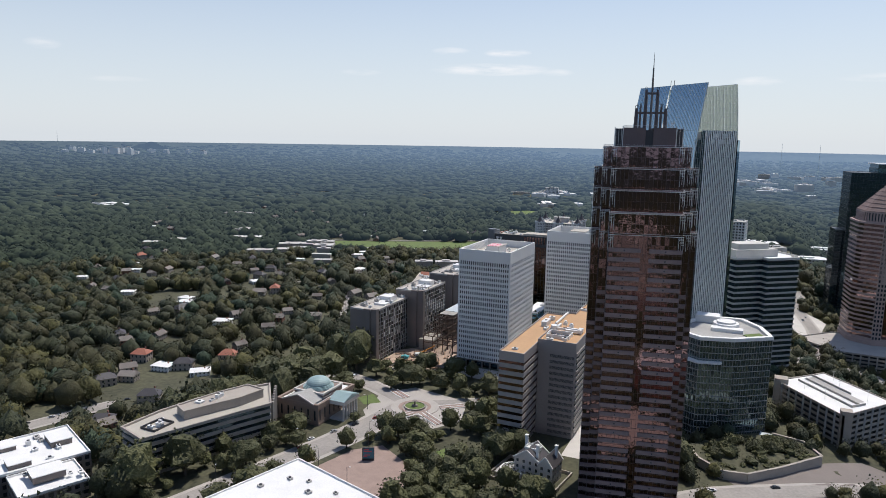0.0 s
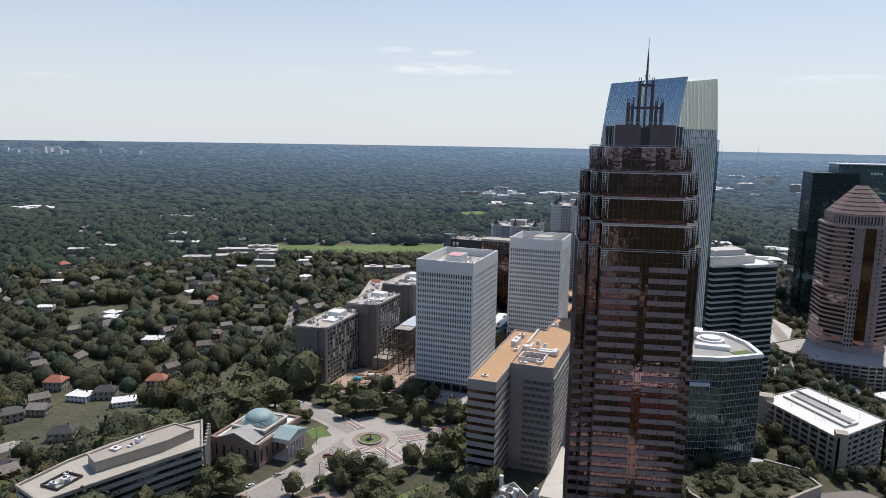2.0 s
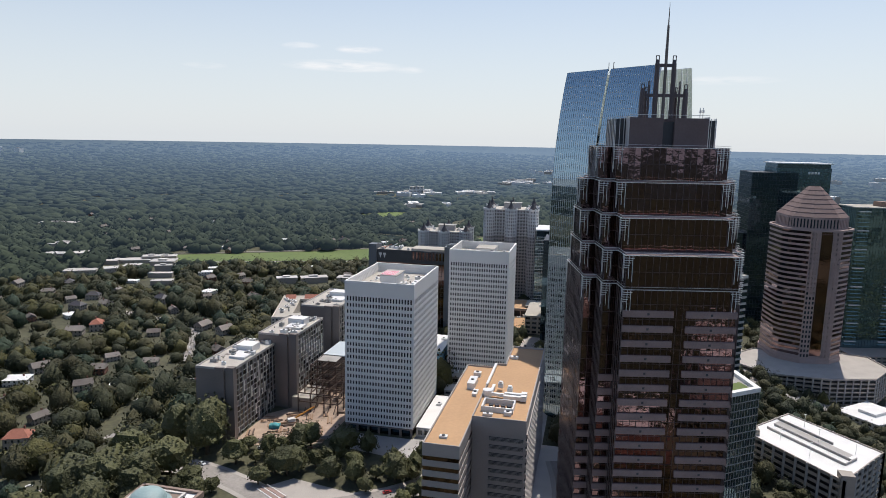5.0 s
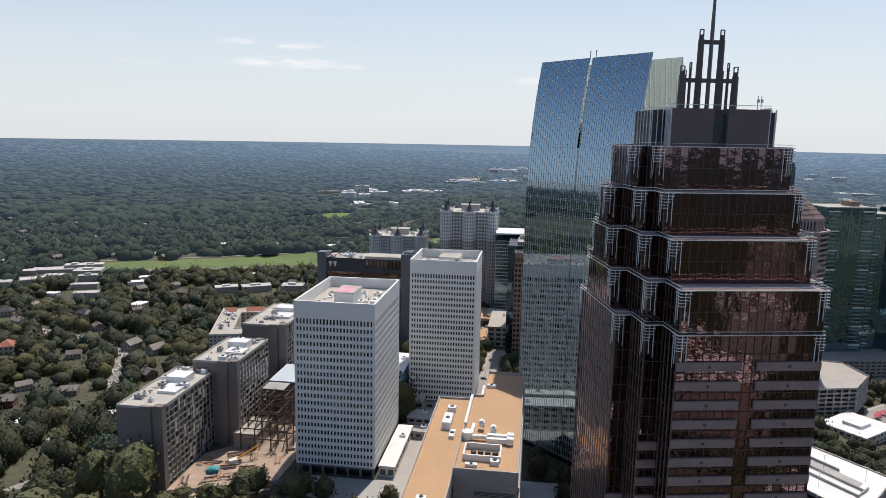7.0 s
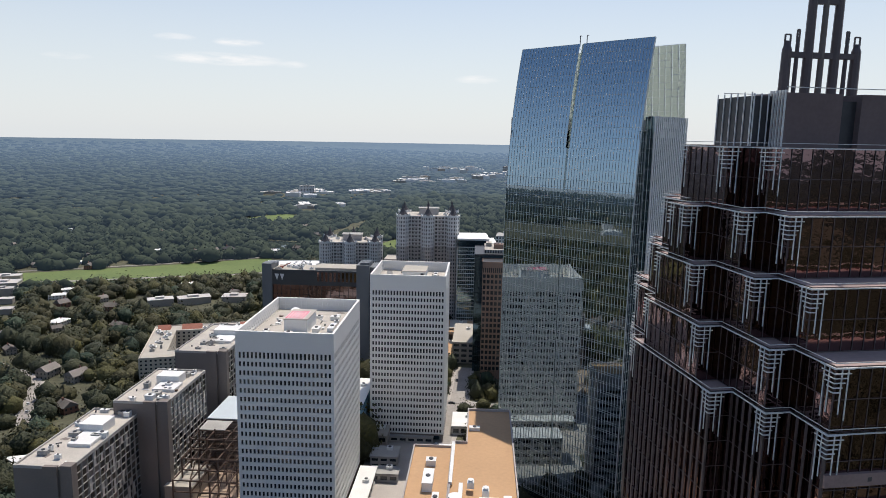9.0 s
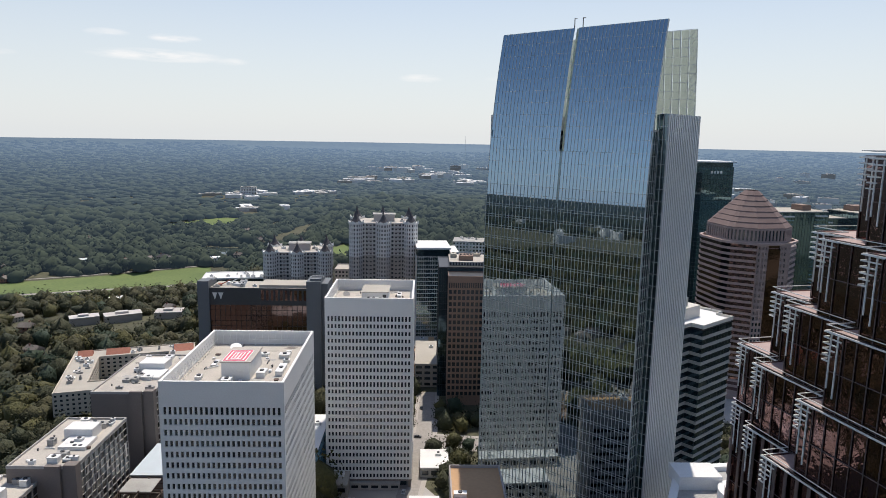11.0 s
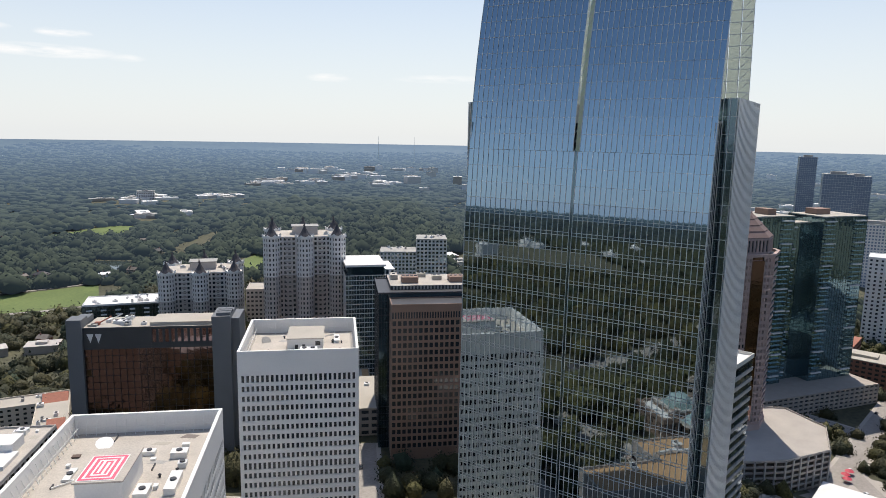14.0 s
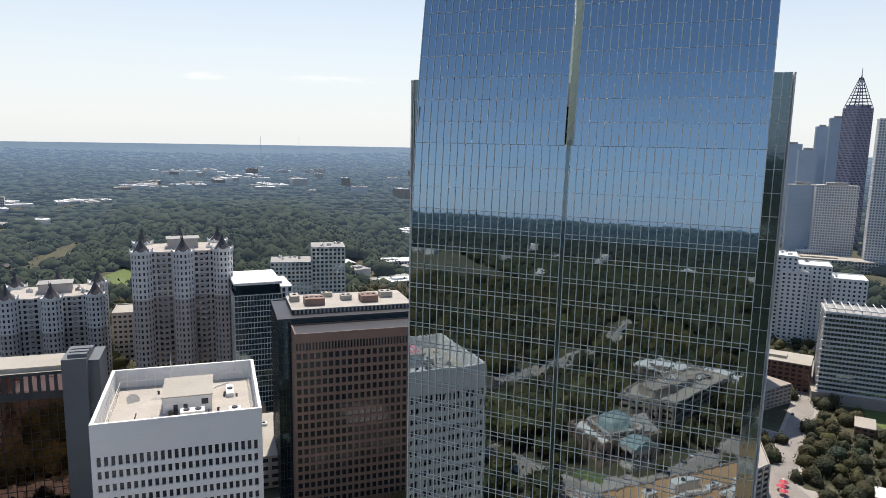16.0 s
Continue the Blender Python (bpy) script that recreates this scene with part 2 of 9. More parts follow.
M_LEAF_DARK = material("dark_woodland_leaves", (0.025, 0.033, 0.018), 0.7, vary=0.3, scale=0.025, fine=0.45, island=0.2, spread=(0.056, 0.064, 0.028), spec=0.3, bump=1.1, bump_scale=0.9)
M_LEAF_LIGHT = material("yellow_green_woodland_leaves", (0.054, 0.056, 0.018), 0.7, vary=0.3, scale=0.025, fine=0.45, island=0.2, spread=(0.115, 0.106, 0.033), spec=0.3, bump=1.1, bump_scale=0.9)
M_LEAF_DEEP = material("deep_green_woodland_leaves", (0.024, 0.042, 0.026), 0.7, vary=0.3, scale=0.025, fine=0.45, island=0.2, spread=(0.052, 0.080, 0.044), spec=0.3, bump=1.1, bump_scale=0.9)
M_BLUE_PANEL = material("blue_site_hoarding", (0.16, 0.34, 0.45), 0.6, vary=0.1)


# ---- mesh helpers ----
class Shape:
    """A growing list of faces, each with a material slot."""

    def __init__(self):
        self.v, self.f, self.k = [], [], []

    def face(self, pts, k=0):
        n = len(self.v)
        self.v.extend(tuple(p) for p in pts)
        self.f.append(tuple(range(n, n + len(pts))))
        self.k.append(k)

    def box(self, x0, x1, y0, y1, z0, z1, k=0, bottom=False):
        n = len(self.v)
        self.v.extend([(x0, y0, z0), (x1, y0, z0), (x1, y1, z0), (x0, y1, z0), (x0, y0, z1), (x1, y0, z1), (x1, y1, z1), (x0, y1, z1)])
        for q in ((0, 1, 5, 4), (1, 2, 6, 5), (2, 3, 7, 6), (3, 0, 4, 7), (4, 5, 6, 7), (3, 2, 1, 0)):
            self.f.append(tuple(n + i for i in q))
            self.k.append(k)

    def beam(self, a, b, w, h=None, k=0):
        """A square bar from a to b."""
        a, b = Vector(a), Vector(b)
        d = (b - a).normalized()
        s = d.cross(Vector((0, 0, 1)))
        s = Vector((1, 0, 0)) if s.length < 1e-3 else s.normalized()
        t = s.cross(d)
        s, t = s * w / 2, t * (h or w) / 2
        n = len(self.v)
        for p in (a, b):
            self.v.extend(tuple(p + q) for q in (-s - t, s - t, s + t, -s + t))
        for q in ((0, 1, 5, 4), (1, 2, 6, 5), (2, 3, 7, 6), (3, 0, 4, 7), (4, 5, 6, 7), (3, 2, 1, 0)):
            self.f.append(tuple(n + i for i in q))
            self.k.append(k)

    def prism(self, poly, z0, z1, k=0, top=None, cap=True):
        n, c = len(self.v), len(poly)
        self.v.extend((x, y, z0) for x, y in poly)
        self.v.extend((x, y, z1) for x, y in poly)
        for i in range(c):
            j = (i + 1) % c
            self.f.append((n + i, n + j, n + c + j, n + c + i))
            self.k.append(k)
        if cap:
            self.f.append(tuple(range(n + c, n + 2 * c)))
            self.k.append(k if top is None else top)
            self.f.append(tuple(range(n + c - 1, n - 1, -1)))
            self.k.append(k)

    def ring(self, outer, inner, z0, z1, k=0):
        """An upstand between two outlines of as many corners."""
        n, c = len(self.v), len(outer)
        for z in (z0, z1):
            for p in (outer, inner):
                self.v.extend((x, y, z) for x, y in p)
        for i in range(c):
            j = (i + 1) % c
            for q in ((i, j, 2 * c + j, 2 * c + i), (c + j, c + i, 3 * c + i, 3 * c + j), (2 * c + i, 2 * c + j, 3 * c + j, 3 * c + i), (j, i, c + i, c + j)):
                self.f.append(tuple(n + a for a in q))
                self.k.append(k)

    def cone(self, cx, cy, r0, r1, z0, z1, n=12, k=0, turn=0.0):
        a = [turn + 2 * math.pi * i / n for i in range(n)]
        b = len(self.v)
        self.v.extend((cx + r0 * math.cos(t), cy + r0 * math.sin(t), z0) for t in a)
        self.v.extend((cx + r1 * math.cos(t), cy + r1 * math.sin(t), z1) for t in a)
        for i in range(n):
            j = (i + 1) % n
            self.f.append((b + i, b + j, b + n + j, b + n + i))
            self.k.append(k)
        self.f.append(tuple(range(b + n, b + 2 * n)))
        self.k.append(k)
        self.f.append(tuple(range(b + n - 1, b - 1, -1)))
        self.k.append(k)

    def dome(self, cx, cy, r, z0, h, n=20, m=6, k=0):
        for i in range(m):
            a, b = math.pi / 2 * i / m, math.pi / 2 * (i + 1) / m
            for j in range(n):
                t, u = 2 * math.pi * j / n, 2 * math.pi * (j + 1) / n
                p = [(cx + r * math.cos(e) * math.cos(w), cy + r * math.cos(e) * math.sin(w), z0 + h * math.sin(e)) for e, w in ((a, t), (a, u), (b, u), (b, t))]
                self.face(p if i < m - 1 else p[:3], k)

    def mesh(self, name, mats, smooth=False):
        me = bpy.data.meshes.new(name)
        me.from_pydata(self.v, [], self.f)
        for m in mats if isinstance(mats, (list, tuple)) else [mats]:
            me.materials.append(m)
        me.polygons.foreach_set("material_index", self.k)
        if smooth:
            me.polygons.foreach_set("use_smooth", [True] * len(self.f))
        me.update()
        return me


def part(name, shape, mats, parent, label="", kind="", at=None, smooth=False):
    """One mesh object under a thing or a part; shape is a Shape or a ready mesh."""
    ob = new(name, shape.mesh(name, mats, smooth) if isinstance(shape, Shape) else shape)
    ob.parent = parent
    if at is not None:
        ob.matrix_basis = at
    return tagged(ob, label, kind=kind)


def thing(name, x, y, z, turn, label, category, group="", kind=""):
    ob = new(name)
    ob.matrix_basis = pose(x, y, z, 0, 0, turn)
    ob.empty_display_size = 2
    return tagged(ob, label, category, group, kind)


def rect(x0, x1, y0, y1):
    return [(x0, y0), (x1, y0), (x1, y1), (x0, y1)]


def inset(poly, d):
    """The outline moved inwards by d (corners in counterclockwise order)."""
    out = []
    c = len(poly)
    for i in range(c):
        p, q, r = Vector(poly[i - 1]), Vector(poly[i]), Vector(poly[(i + 1) % c])
        a, b = (q - p).normalized(), (r - q).normalized()
        na, nb = Vector((-a.y, a.x)), Vector((-b.y, b.x))
        m = na + nb
        m = m / max(0.25, m.dot(na)) if m.length > 1e-6 else na
        out.append(tuple(q + m * d))
    return out


def pane_mesh(name, w, h, mat, thick=0.08):
    s = Shape()
    s.box(-w / 2, w / 2, -thick / 2, thick / 2, -h / 2, h / 2)
    return s.mesh(name, mat)


def put_panes(name, spots, mat, parent, limit=300, tilt=0.0, rng=None, label=""):
    """spots: (centre, unit vector along the wall, width, height). The first ones are parts of their own on shared meshes, the rest one joined mesh."""
    shared, rest = {}, Shape()
    for i, (c, u, w, h) in enumerate(spots):
        if i < limit:
            key = (round(w, 2), round(h, 2))
            if key not in shared:
                shared[key] = pane_mesh(name, w, h, mat)
            ob = new(name, shared[key])
            ob.parent = parent
            turn = math.degrees(math.atan2(u[1], u[0]))
            ob.matrix_basis = pose(c[0], c[1], c[2], rng.uniform(-tilt, tilt) if tilt else 0, 0, turn + (rng.uniform(-tilt, tilt) if tilt else 0))
        else:
            ux, uy = u[0] * w / 2, u[1] * w / 2
            nx, ny = u[1], -u[0]
            e = [rng.uniform(-tilt, tilt) * 0.0175 * w for _ in range(3)] if tilt else (0, 0, 0)
            e = (e[0], e[1], e[1] + e[2] - e[0], e[2]) if tilt else (0, 0, 0, 0)
            rest.face([(c[0] + sx * ux + nx * k, c[1] + sx * uy + ny * k, c[2] + sz * h / 2) for (sx, sz), k in zip(((-1, -1), (1, -1), (1, 1), (-1, 1)), e)])
    if rest.f:
        part(name + "s", rest, mat, parent, kind="stuff")


def punched(s, spots, a, b, z0, z1, cols, rows, fw, fh, depth=0.35, k=0, low=0.5, tall=()):
    """A wall from a to b (outside on the right hand of a->b turned: seen from outside a is left) with cols x rows recessed openings."""
    a, b = Vector(a), Vector(b)
    u = (b - a).normalized()
    n = Vector((u.y, -u.x))
    width = (b - a).length
    cw, ch = width / cols, (z1 - z0) / rows

    def P(x, z, d=0.0):
        p = a + u * x - n * d
        return (p.x, p.y, z)
    last = z0
    for r in range(rows):
        h = ch * (fh + (0.16 if r in tall else 0.0))
        y0 = z0 + r * ch + (ch - h) * low
        y1 = y0 + h
        s.face([P(0, last), P(width, last), P(width, y0), P(0, y0)], k)
        last = y1
        x = 0.0
        for c in range(cols):
            x0 = c * cw + cw * (1 - fw) / 2
            x1 = x0 + cw * fw
            s.face([P(x, y0), P(x0, y0), P(x0, y1), P(x, y1)], k)
            s.face([P(x0, y0), P(x0, y0, depth), P(x0, y1, depth), P(x0, y1)], k)
            s.face([P(x1, y0, depth), P(x1, y0), P(x1, y1), P(x1, y1, depth)], k)
            s.face([P(x0, y0), P(x1, y0), P(x1, y0, depth), P(x0, y0, depth)], k)
            s.face([P(x0, y1, depth), P(x1, y1, depth), P(x1, y1), P(x0, y1)], k)
            spots.append((P((x0 + x1) / 2, (y0 + y1) / 2, depth), (u.x, u.y), x1 - x0 + 0.04, y1 - y0 + 0.04))
            x = x1
        s.face([P(x, y0), P(width, y0), P(width, y1), P(x, y1)], k)
    s.face([P(0, last), P(width, last), P(width, z1), P(0, z1)], k)


def curtain(spots, bars, a, b, z0, z1, cols, rows, fin=0.12, deep=0.18, k=0, curve=None, rail=0.12, rail_deep=0.1, double=0.0):
    """A flush glass wall: panes between vertical fins and rails. curve(z): how far the wall lies back at that height."""
    a, b = Vector(a), Vector(b)
    u = (b - a).normalized()
    n = Vector((u.y, -u.x))
    width = (b - a).length
    cw, ch = width / cols, (z1 - z0) / rows
    off = curve or (lambda z: 0.0)
    for r in range(rows):
        za, zb = z0 + r * ch, z0 + (r + 1) * ch
        for c in range(cols):
            p = a + u * (c + 0.5) * cw - n * (off((za + zb) / 2) + 0.05)
            spots.append(((p.x, p.y, (za + zb) / 2), (u.x, u.y), cw, ch))
    steps = 1 if curve is None else 14
    for c in range(cols + 1):
        p = a + u * c * cw
        for i in range(steps):
            za, zb = z0 + (z1 - z0) * i / steps, z0 + (z1 - z0) * (i + 1) / steps
            pa, pb = p - n * (off(za) - deep / 2), p - n * (off(zb) - deep / 2)
            bars.beam((pa.x, pa.y, za), (pb.x, pb.y, zb), fin, deep, k)
    for r in range(rows + 1):
        z = z0 + r * ch
        for dz in ((0.0, double) if double else (0.0,)):
            if z + dz > z1 + 0.01:
                continue
            pa, pb = a - n * (off(z) - rail_deep / 2), b - n * (off(z) - rail_deep / 2)
            bars.beam((pa.x, pa.y, z + dz), (pb.x, pb.y, z + dz), rail_deep, rail, k)


def walls_of(poly):
    return [(poly[i], poly[(i + 1) % len(poly)]) for i in range(len(poly))]


def smooth01(x):
    x = min(1.0, max(0.0, x))
    return x * x * (3 - 2 * x)


def ground_z(x, y):
    """The town stands on a ridge; the land falls away on both sides and rises to the skyline far off."""
    r = math.hypot(x + 90, y - 200)
    z = -20 * smooth01((-250 - x) / 130) - 24 * smooth01((x - 30) / 130)
    if r > 1900:
        far = 1900 - 2750 * math.log(max(1e-3, 1 - (min(r, 4640) - 1900) / 2750))
        z2 = 168 - 188 * r / far
        k = smooth01((r - 1900) / 300)
        z = z * (1 - k) + z2 * k
    return z


# ---- ground ----
def build_ground():
    rings = [0, 60, 120, 180, 240, 300, 360, 420, 500, 580, 680, 800, 950, 1100, 1300, 1500, 1700, 1900, 2050, 2200]
    n = 120
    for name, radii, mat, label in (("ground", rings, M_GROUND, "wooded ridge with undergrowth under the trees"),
                                    ("backdrop", [2200, 2350, 2500, 2700, 2900, 3100, 3300, 3500, 3700, 3900, 4050, 4200, 4330, 4440, 4530, 4590, 4640], M_HAZY_PLAIN, "hazy blue-green wooded plain at the horizon")):
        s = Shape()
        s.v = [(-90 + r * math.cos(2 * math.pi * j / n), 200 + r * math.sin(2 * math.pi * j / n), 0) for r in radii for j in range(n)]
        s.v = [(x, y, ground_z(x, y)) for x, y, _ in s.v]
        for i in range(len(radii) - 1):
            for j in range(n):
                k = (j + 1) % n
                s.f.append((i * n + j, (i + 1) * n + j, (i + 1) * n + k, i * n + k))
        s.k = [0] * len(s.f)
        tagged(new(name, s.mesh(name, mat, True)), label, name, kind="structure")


def haze_material(name, dark, light, island=0.6):
    """Distant woods as a plain backdrop; haze is put in as a bluish glow growing with distance."""
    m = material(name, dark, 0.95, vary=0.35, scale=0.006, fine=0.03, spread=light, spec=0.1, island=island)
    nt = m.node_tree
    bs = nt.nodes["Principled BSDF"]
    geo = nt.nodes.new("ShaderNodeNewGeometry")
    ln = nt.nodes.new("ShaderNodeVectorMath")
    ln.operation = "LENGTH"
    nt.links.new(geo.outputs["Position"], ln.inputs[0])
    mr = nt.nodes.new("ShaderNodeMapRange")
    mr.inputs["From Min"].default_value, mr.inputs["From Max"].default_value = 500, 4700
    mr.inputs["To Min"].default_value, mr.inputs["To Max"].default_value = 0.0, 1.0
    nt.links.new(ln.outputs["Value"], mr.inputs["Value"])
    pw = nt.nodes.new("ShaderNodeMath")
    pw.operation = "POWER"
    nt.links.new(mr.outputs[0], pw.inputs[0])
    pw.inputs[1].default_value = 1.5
    # the haze glow is set brighter towards the sun
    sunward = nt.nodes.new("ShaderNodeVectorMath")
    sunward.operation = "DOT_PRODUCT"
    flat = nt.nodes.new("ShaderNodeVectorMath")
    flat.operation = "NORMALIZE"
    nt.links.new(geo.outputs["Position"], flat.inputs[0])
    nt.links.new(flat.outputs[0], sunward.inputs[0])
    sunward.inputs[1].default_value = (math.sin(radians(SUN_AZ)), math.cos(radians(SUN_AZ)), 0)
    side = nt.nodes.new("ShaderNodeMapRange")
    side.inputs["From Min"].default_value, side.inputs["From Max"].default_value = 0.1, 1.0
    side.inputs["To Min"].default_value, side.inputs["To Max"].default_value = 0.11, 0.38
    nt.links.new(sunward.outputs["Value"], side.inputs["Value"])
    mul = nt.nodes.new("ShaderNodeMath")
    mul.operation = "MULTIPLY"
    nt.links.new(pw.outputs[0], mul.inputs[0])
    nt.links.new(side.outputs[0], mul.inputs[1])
    # bluish emission stands in for the haze of the air
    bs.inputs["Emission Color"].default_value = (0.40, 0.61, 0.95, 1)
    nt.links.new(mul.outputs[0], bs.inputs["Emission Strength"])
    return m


M_HAZY_WOODS = haze_material("distant_woods", (0.027, 0.039, 0.026), (0.066, 0.081, 0.046))
# the plain's colour is darkened for the shade within a canopy
M_HAZY_PLAIN = haze_material("hazy_plain", (0.022, 0.030, 0.020), (0.050, 0.060, 0.038), 0.0)
build_ground()

rnd = random.Random(7)
KEEP_OUT = []          # outlines on which no tree stands


def keep_out(poly, margin=3.0):
    KEEP_OUT.append(inset(poly, -margin))


def placed(poly, x, y, turn):
    c, s = math.cos(radians(turn)), math.sin(radians(turn))
    return [(x + c * a - s * b, y + s * a + c * b) for a, b in poly]


# ---- the two white office towers ----
def roof_unit(parent, x, y, z, w, d, h, name="roof_unit", mat=None):
    s = Shape()
    s.box(x - w / 2, x + w / 2, y - d / 2, y + d / 2, z, z + h)
    s.box(x - w / 2 - 0.1, x + w / 2 + 0.1, y - d / 2 - 0.1, y + d / 2 + 0.1, z + h, z + h + 0.15)
    for i in range(max(1, int(w / 2.2))):
        s.cone(x - w / 2 + (i + 0.5) * w / max(1, int(w / 2.2)), y, min(0.8, d * 0.35), min(0.8, d * 0.35), z + h + 0.15, z + h + 0.5, 8, 1)
    return part(name, s, [mat or M_STEEL, M_METAL_AND_SHADE], parent)


def white_tower(x0, x1, y0, y1, base, top, cols, side_cols, rows, lowest, tall, label):
    w, d = x1 - x0, y1 - y0
    t = thing("office_tower", (x0 + x1) / 2, (y0 + y1) / 2, base, 0, label, "office tower", "white office towers")
    keep_out(rect(x0 - 6, x1 + 6, y0 - 8, y1 + 6))
    hw, hd, H = w / 2, d / 2, top - base
    z0, z1 = lowest - base, H - 8.2
    body, spots = Shape(), []
    out = rect(-hw, hw, -hd, hd)
    for i, (a, b) in enumerate(walls_of(out)):
        if i % 2 == 0:
            e = Vector(b) - Vector(a)
            a1, b1 = Vector(a) + e.normalized() * 0.9, Vector(b) - e.normalized() * 0.9
        else:
            e = Vector(b) - Vector(a)
            a1, b1 = Vector(a) + e.normalized() * 0.9, Vector(b) - e.normalized() * 0.9
        punched(body, spots, a1, b1, z0, z1, cols if i % 2 == 0 else side_cols, rows, 0.56, 0.56, 0.5, tall=tall)
        for p, q in ((Vector(a), a1), (b1, Vector(b))):
            body.face([(*p, z0), (*q, z0), (*q, z1), (*p, z1)])
    part("facade", body, M_PRECAST, t)
    crown = Shape()
    crown.ring(out, inset(out, 0.9), z1, H)
    part("parapet", crown, M_PRECAST, t, "tall plain white parapet")
    roof = Shape()
    roof.prism(inset(out, 0.92), H - 6.2, H - 5.6)
    part("roof_deck", roof, M_ROOF_GRAVEL, t, "pale gravel roof deck")
    struts = Shape()
    for i in range(int(w / 2.6)):
        x = -hw + 1.6 + i * 2.6
        struts.beam((x, hd - 0.95, H - 1.6), (x, hd - 2.4, H - 5.6), 0.14)
        struts.beam((x, -hd + 0.95, H - 1.6), (x, -hd + 2.4, H - 5.6), 0.14)
    for i in range(int(d / 2.6)):
        y = -hd + 1.6 + i * 2.6
        struts.beam((-hw + 0.95, y, H - 1.6), (-hw + 2.4, y, H - 5.6), 0.14)
        struts.beam((hw - 0.95, y, H - 1.6), (hw - 2.4, y, H - 5.6), 0.14)
    struts.beam((-hw + 2.3, hd - 2.3, H - 3.2), (hw - 2.3, hd - 2.3, H - 3.2), 0.12)
    struts.beam((-hw + 2.3, -hd + 2.3, H - 3.2), (-hw + 2.3, hd - 2.3, H - 3.2), 0.12)
    part("parapet_brace", struts, M_STEEL, t, kind="stuff")
    foot = Shape()
    foot.box(-hw + 2.5, hw - 2.5, -hd + 2.5, hd - 2.5, 0, z0)
    part("lobby", foot, M_DARK_GLASS, t, "dark recessed glass lobby")
    legs = [(-hw + 0.9 + i * (w - 1.8) / 6, y) for i in range(7) for y in (-hd + 0.8, hd - 0.8)]
    col = Shape()
    col.box(-0.6, 0.6, -0.6, 0.6, 0, z0 + 0.01)
    cm = col.mesh("column", M_DARK_CONCRETE)
    for x, y in legs:
        part("column", cm, None, t, at=pose(x, y, 0))
    band = Shape()
    band.ring(inset(out, -0.05), inset(out, 1.2), z0 - 0.9, z0)
    part("soffit_band", band, M_DARK_CONCRETE, t)
    front = [s for s in spots if s[0][1] < -hd + 1] + [s for s in spots if s[0][1] >= -hd + 1]
    put_panes("window_pane", front, M_DARK_PANE, t, 300, rng=rnd)
    return t, H


tower_a, ha = white_tower(-197, -156.5, 459, 518, -4, 89.5, 23, 33, 20, 5.5, (19, 11), "white precast office tower with a pink helipad mark on its roof")
tower_b, hb = white_tower(-157.5, -116.3, 555, 597, -2, 94.5, 24, 24, 23, 4.5, (22, 13), "white precast office tower beside the glass tower")


def roof_litter(t, hx, hy, z, clear, n, seed):
    """Low pipes, vents and hatches scattered over a roof deck, clear of the plant room."""
    r = random.Random(seed)
    x0, x1, y0, y1 = clear
    made = 0
    while made < n:
        x, y = r.uniform(-hx + 2.5, hx - 2.5), r.uniform(-hy + 2.5, hy - 2.5)
        if x0 < x < x1 and y0 < y < y1:
            continue
        made += 1
        s = Shape()
        kind = made % 4
        if kind == 0:
            L, a = r.uniform(2, 6), r.choice((0, 90, 35))
            d = Vector((math.cos(radians(a)), math.sin(radians(a)))) * L / 2
            d = Vector((max(-2.0, min(2.0, d.x)), max(-2.0, min(2.0, d.y))))
            s.beam((x - d.x, y - d.y, z + 0.35), (x + d.x, y + d.y, z + 0.35), 0.28)
            for k in (-0.8, 0.8):
                s.box(x + d.x * k - 0.12, x + d.x * k + 0.12, y + d.y * k - 0.12, y + d.y * k + 0.12, z, z + 0.3)
            part("roof_pipe", s, (M_METAL_AND_SHADE, M_STEEL)[made % 3 == 0], t)
        elif kind == 1:
            s.cone(x, y, 0.3, 0.3, z, z + 0.7, 8)
            s.cone(x, y, 0.5, 0.15, z + 0.7, z + 1.0, 8)
            part("roof_vent", s, M_METAL_AND_SHADE, t)
        elif kind == 2:
            w, d, h = r.uniform(0.8, 2.0), r.uniform(0.8, 1.6), r.uniform(0.3, 0.9)
            s.box(x - w / 2, x + w / 2, y - d / 2, y + d / 2, z, z + h)
            s.box(x - w / 2 - 0.08, x + w / 2 + 0.08, y - d / 2 - 0.08, y + d / 2 + 0.08, z + h, z + h + 0.1)
            part("roof_hatch", s, (M_ROOF_GREY, M_STEEL, M_RUST)[r.randrange(3)], t)
        else:
            w, d = r.uniform(1.0, 3.0), r.uniform(1.0, 2.4)
            s.prism([(x - w, y - d * 0.5), (x + w * 0.6, y - d), (x + w, y + d * 0.4), (x - w * 0.4, y + d)], z + 0.004, z + 0.03)
            part("roof_patch", s, (M_ROOF_GREY, M_ROOF_BEIGE, M_DARK_CONCRETE)[r.randrange(3)], t)


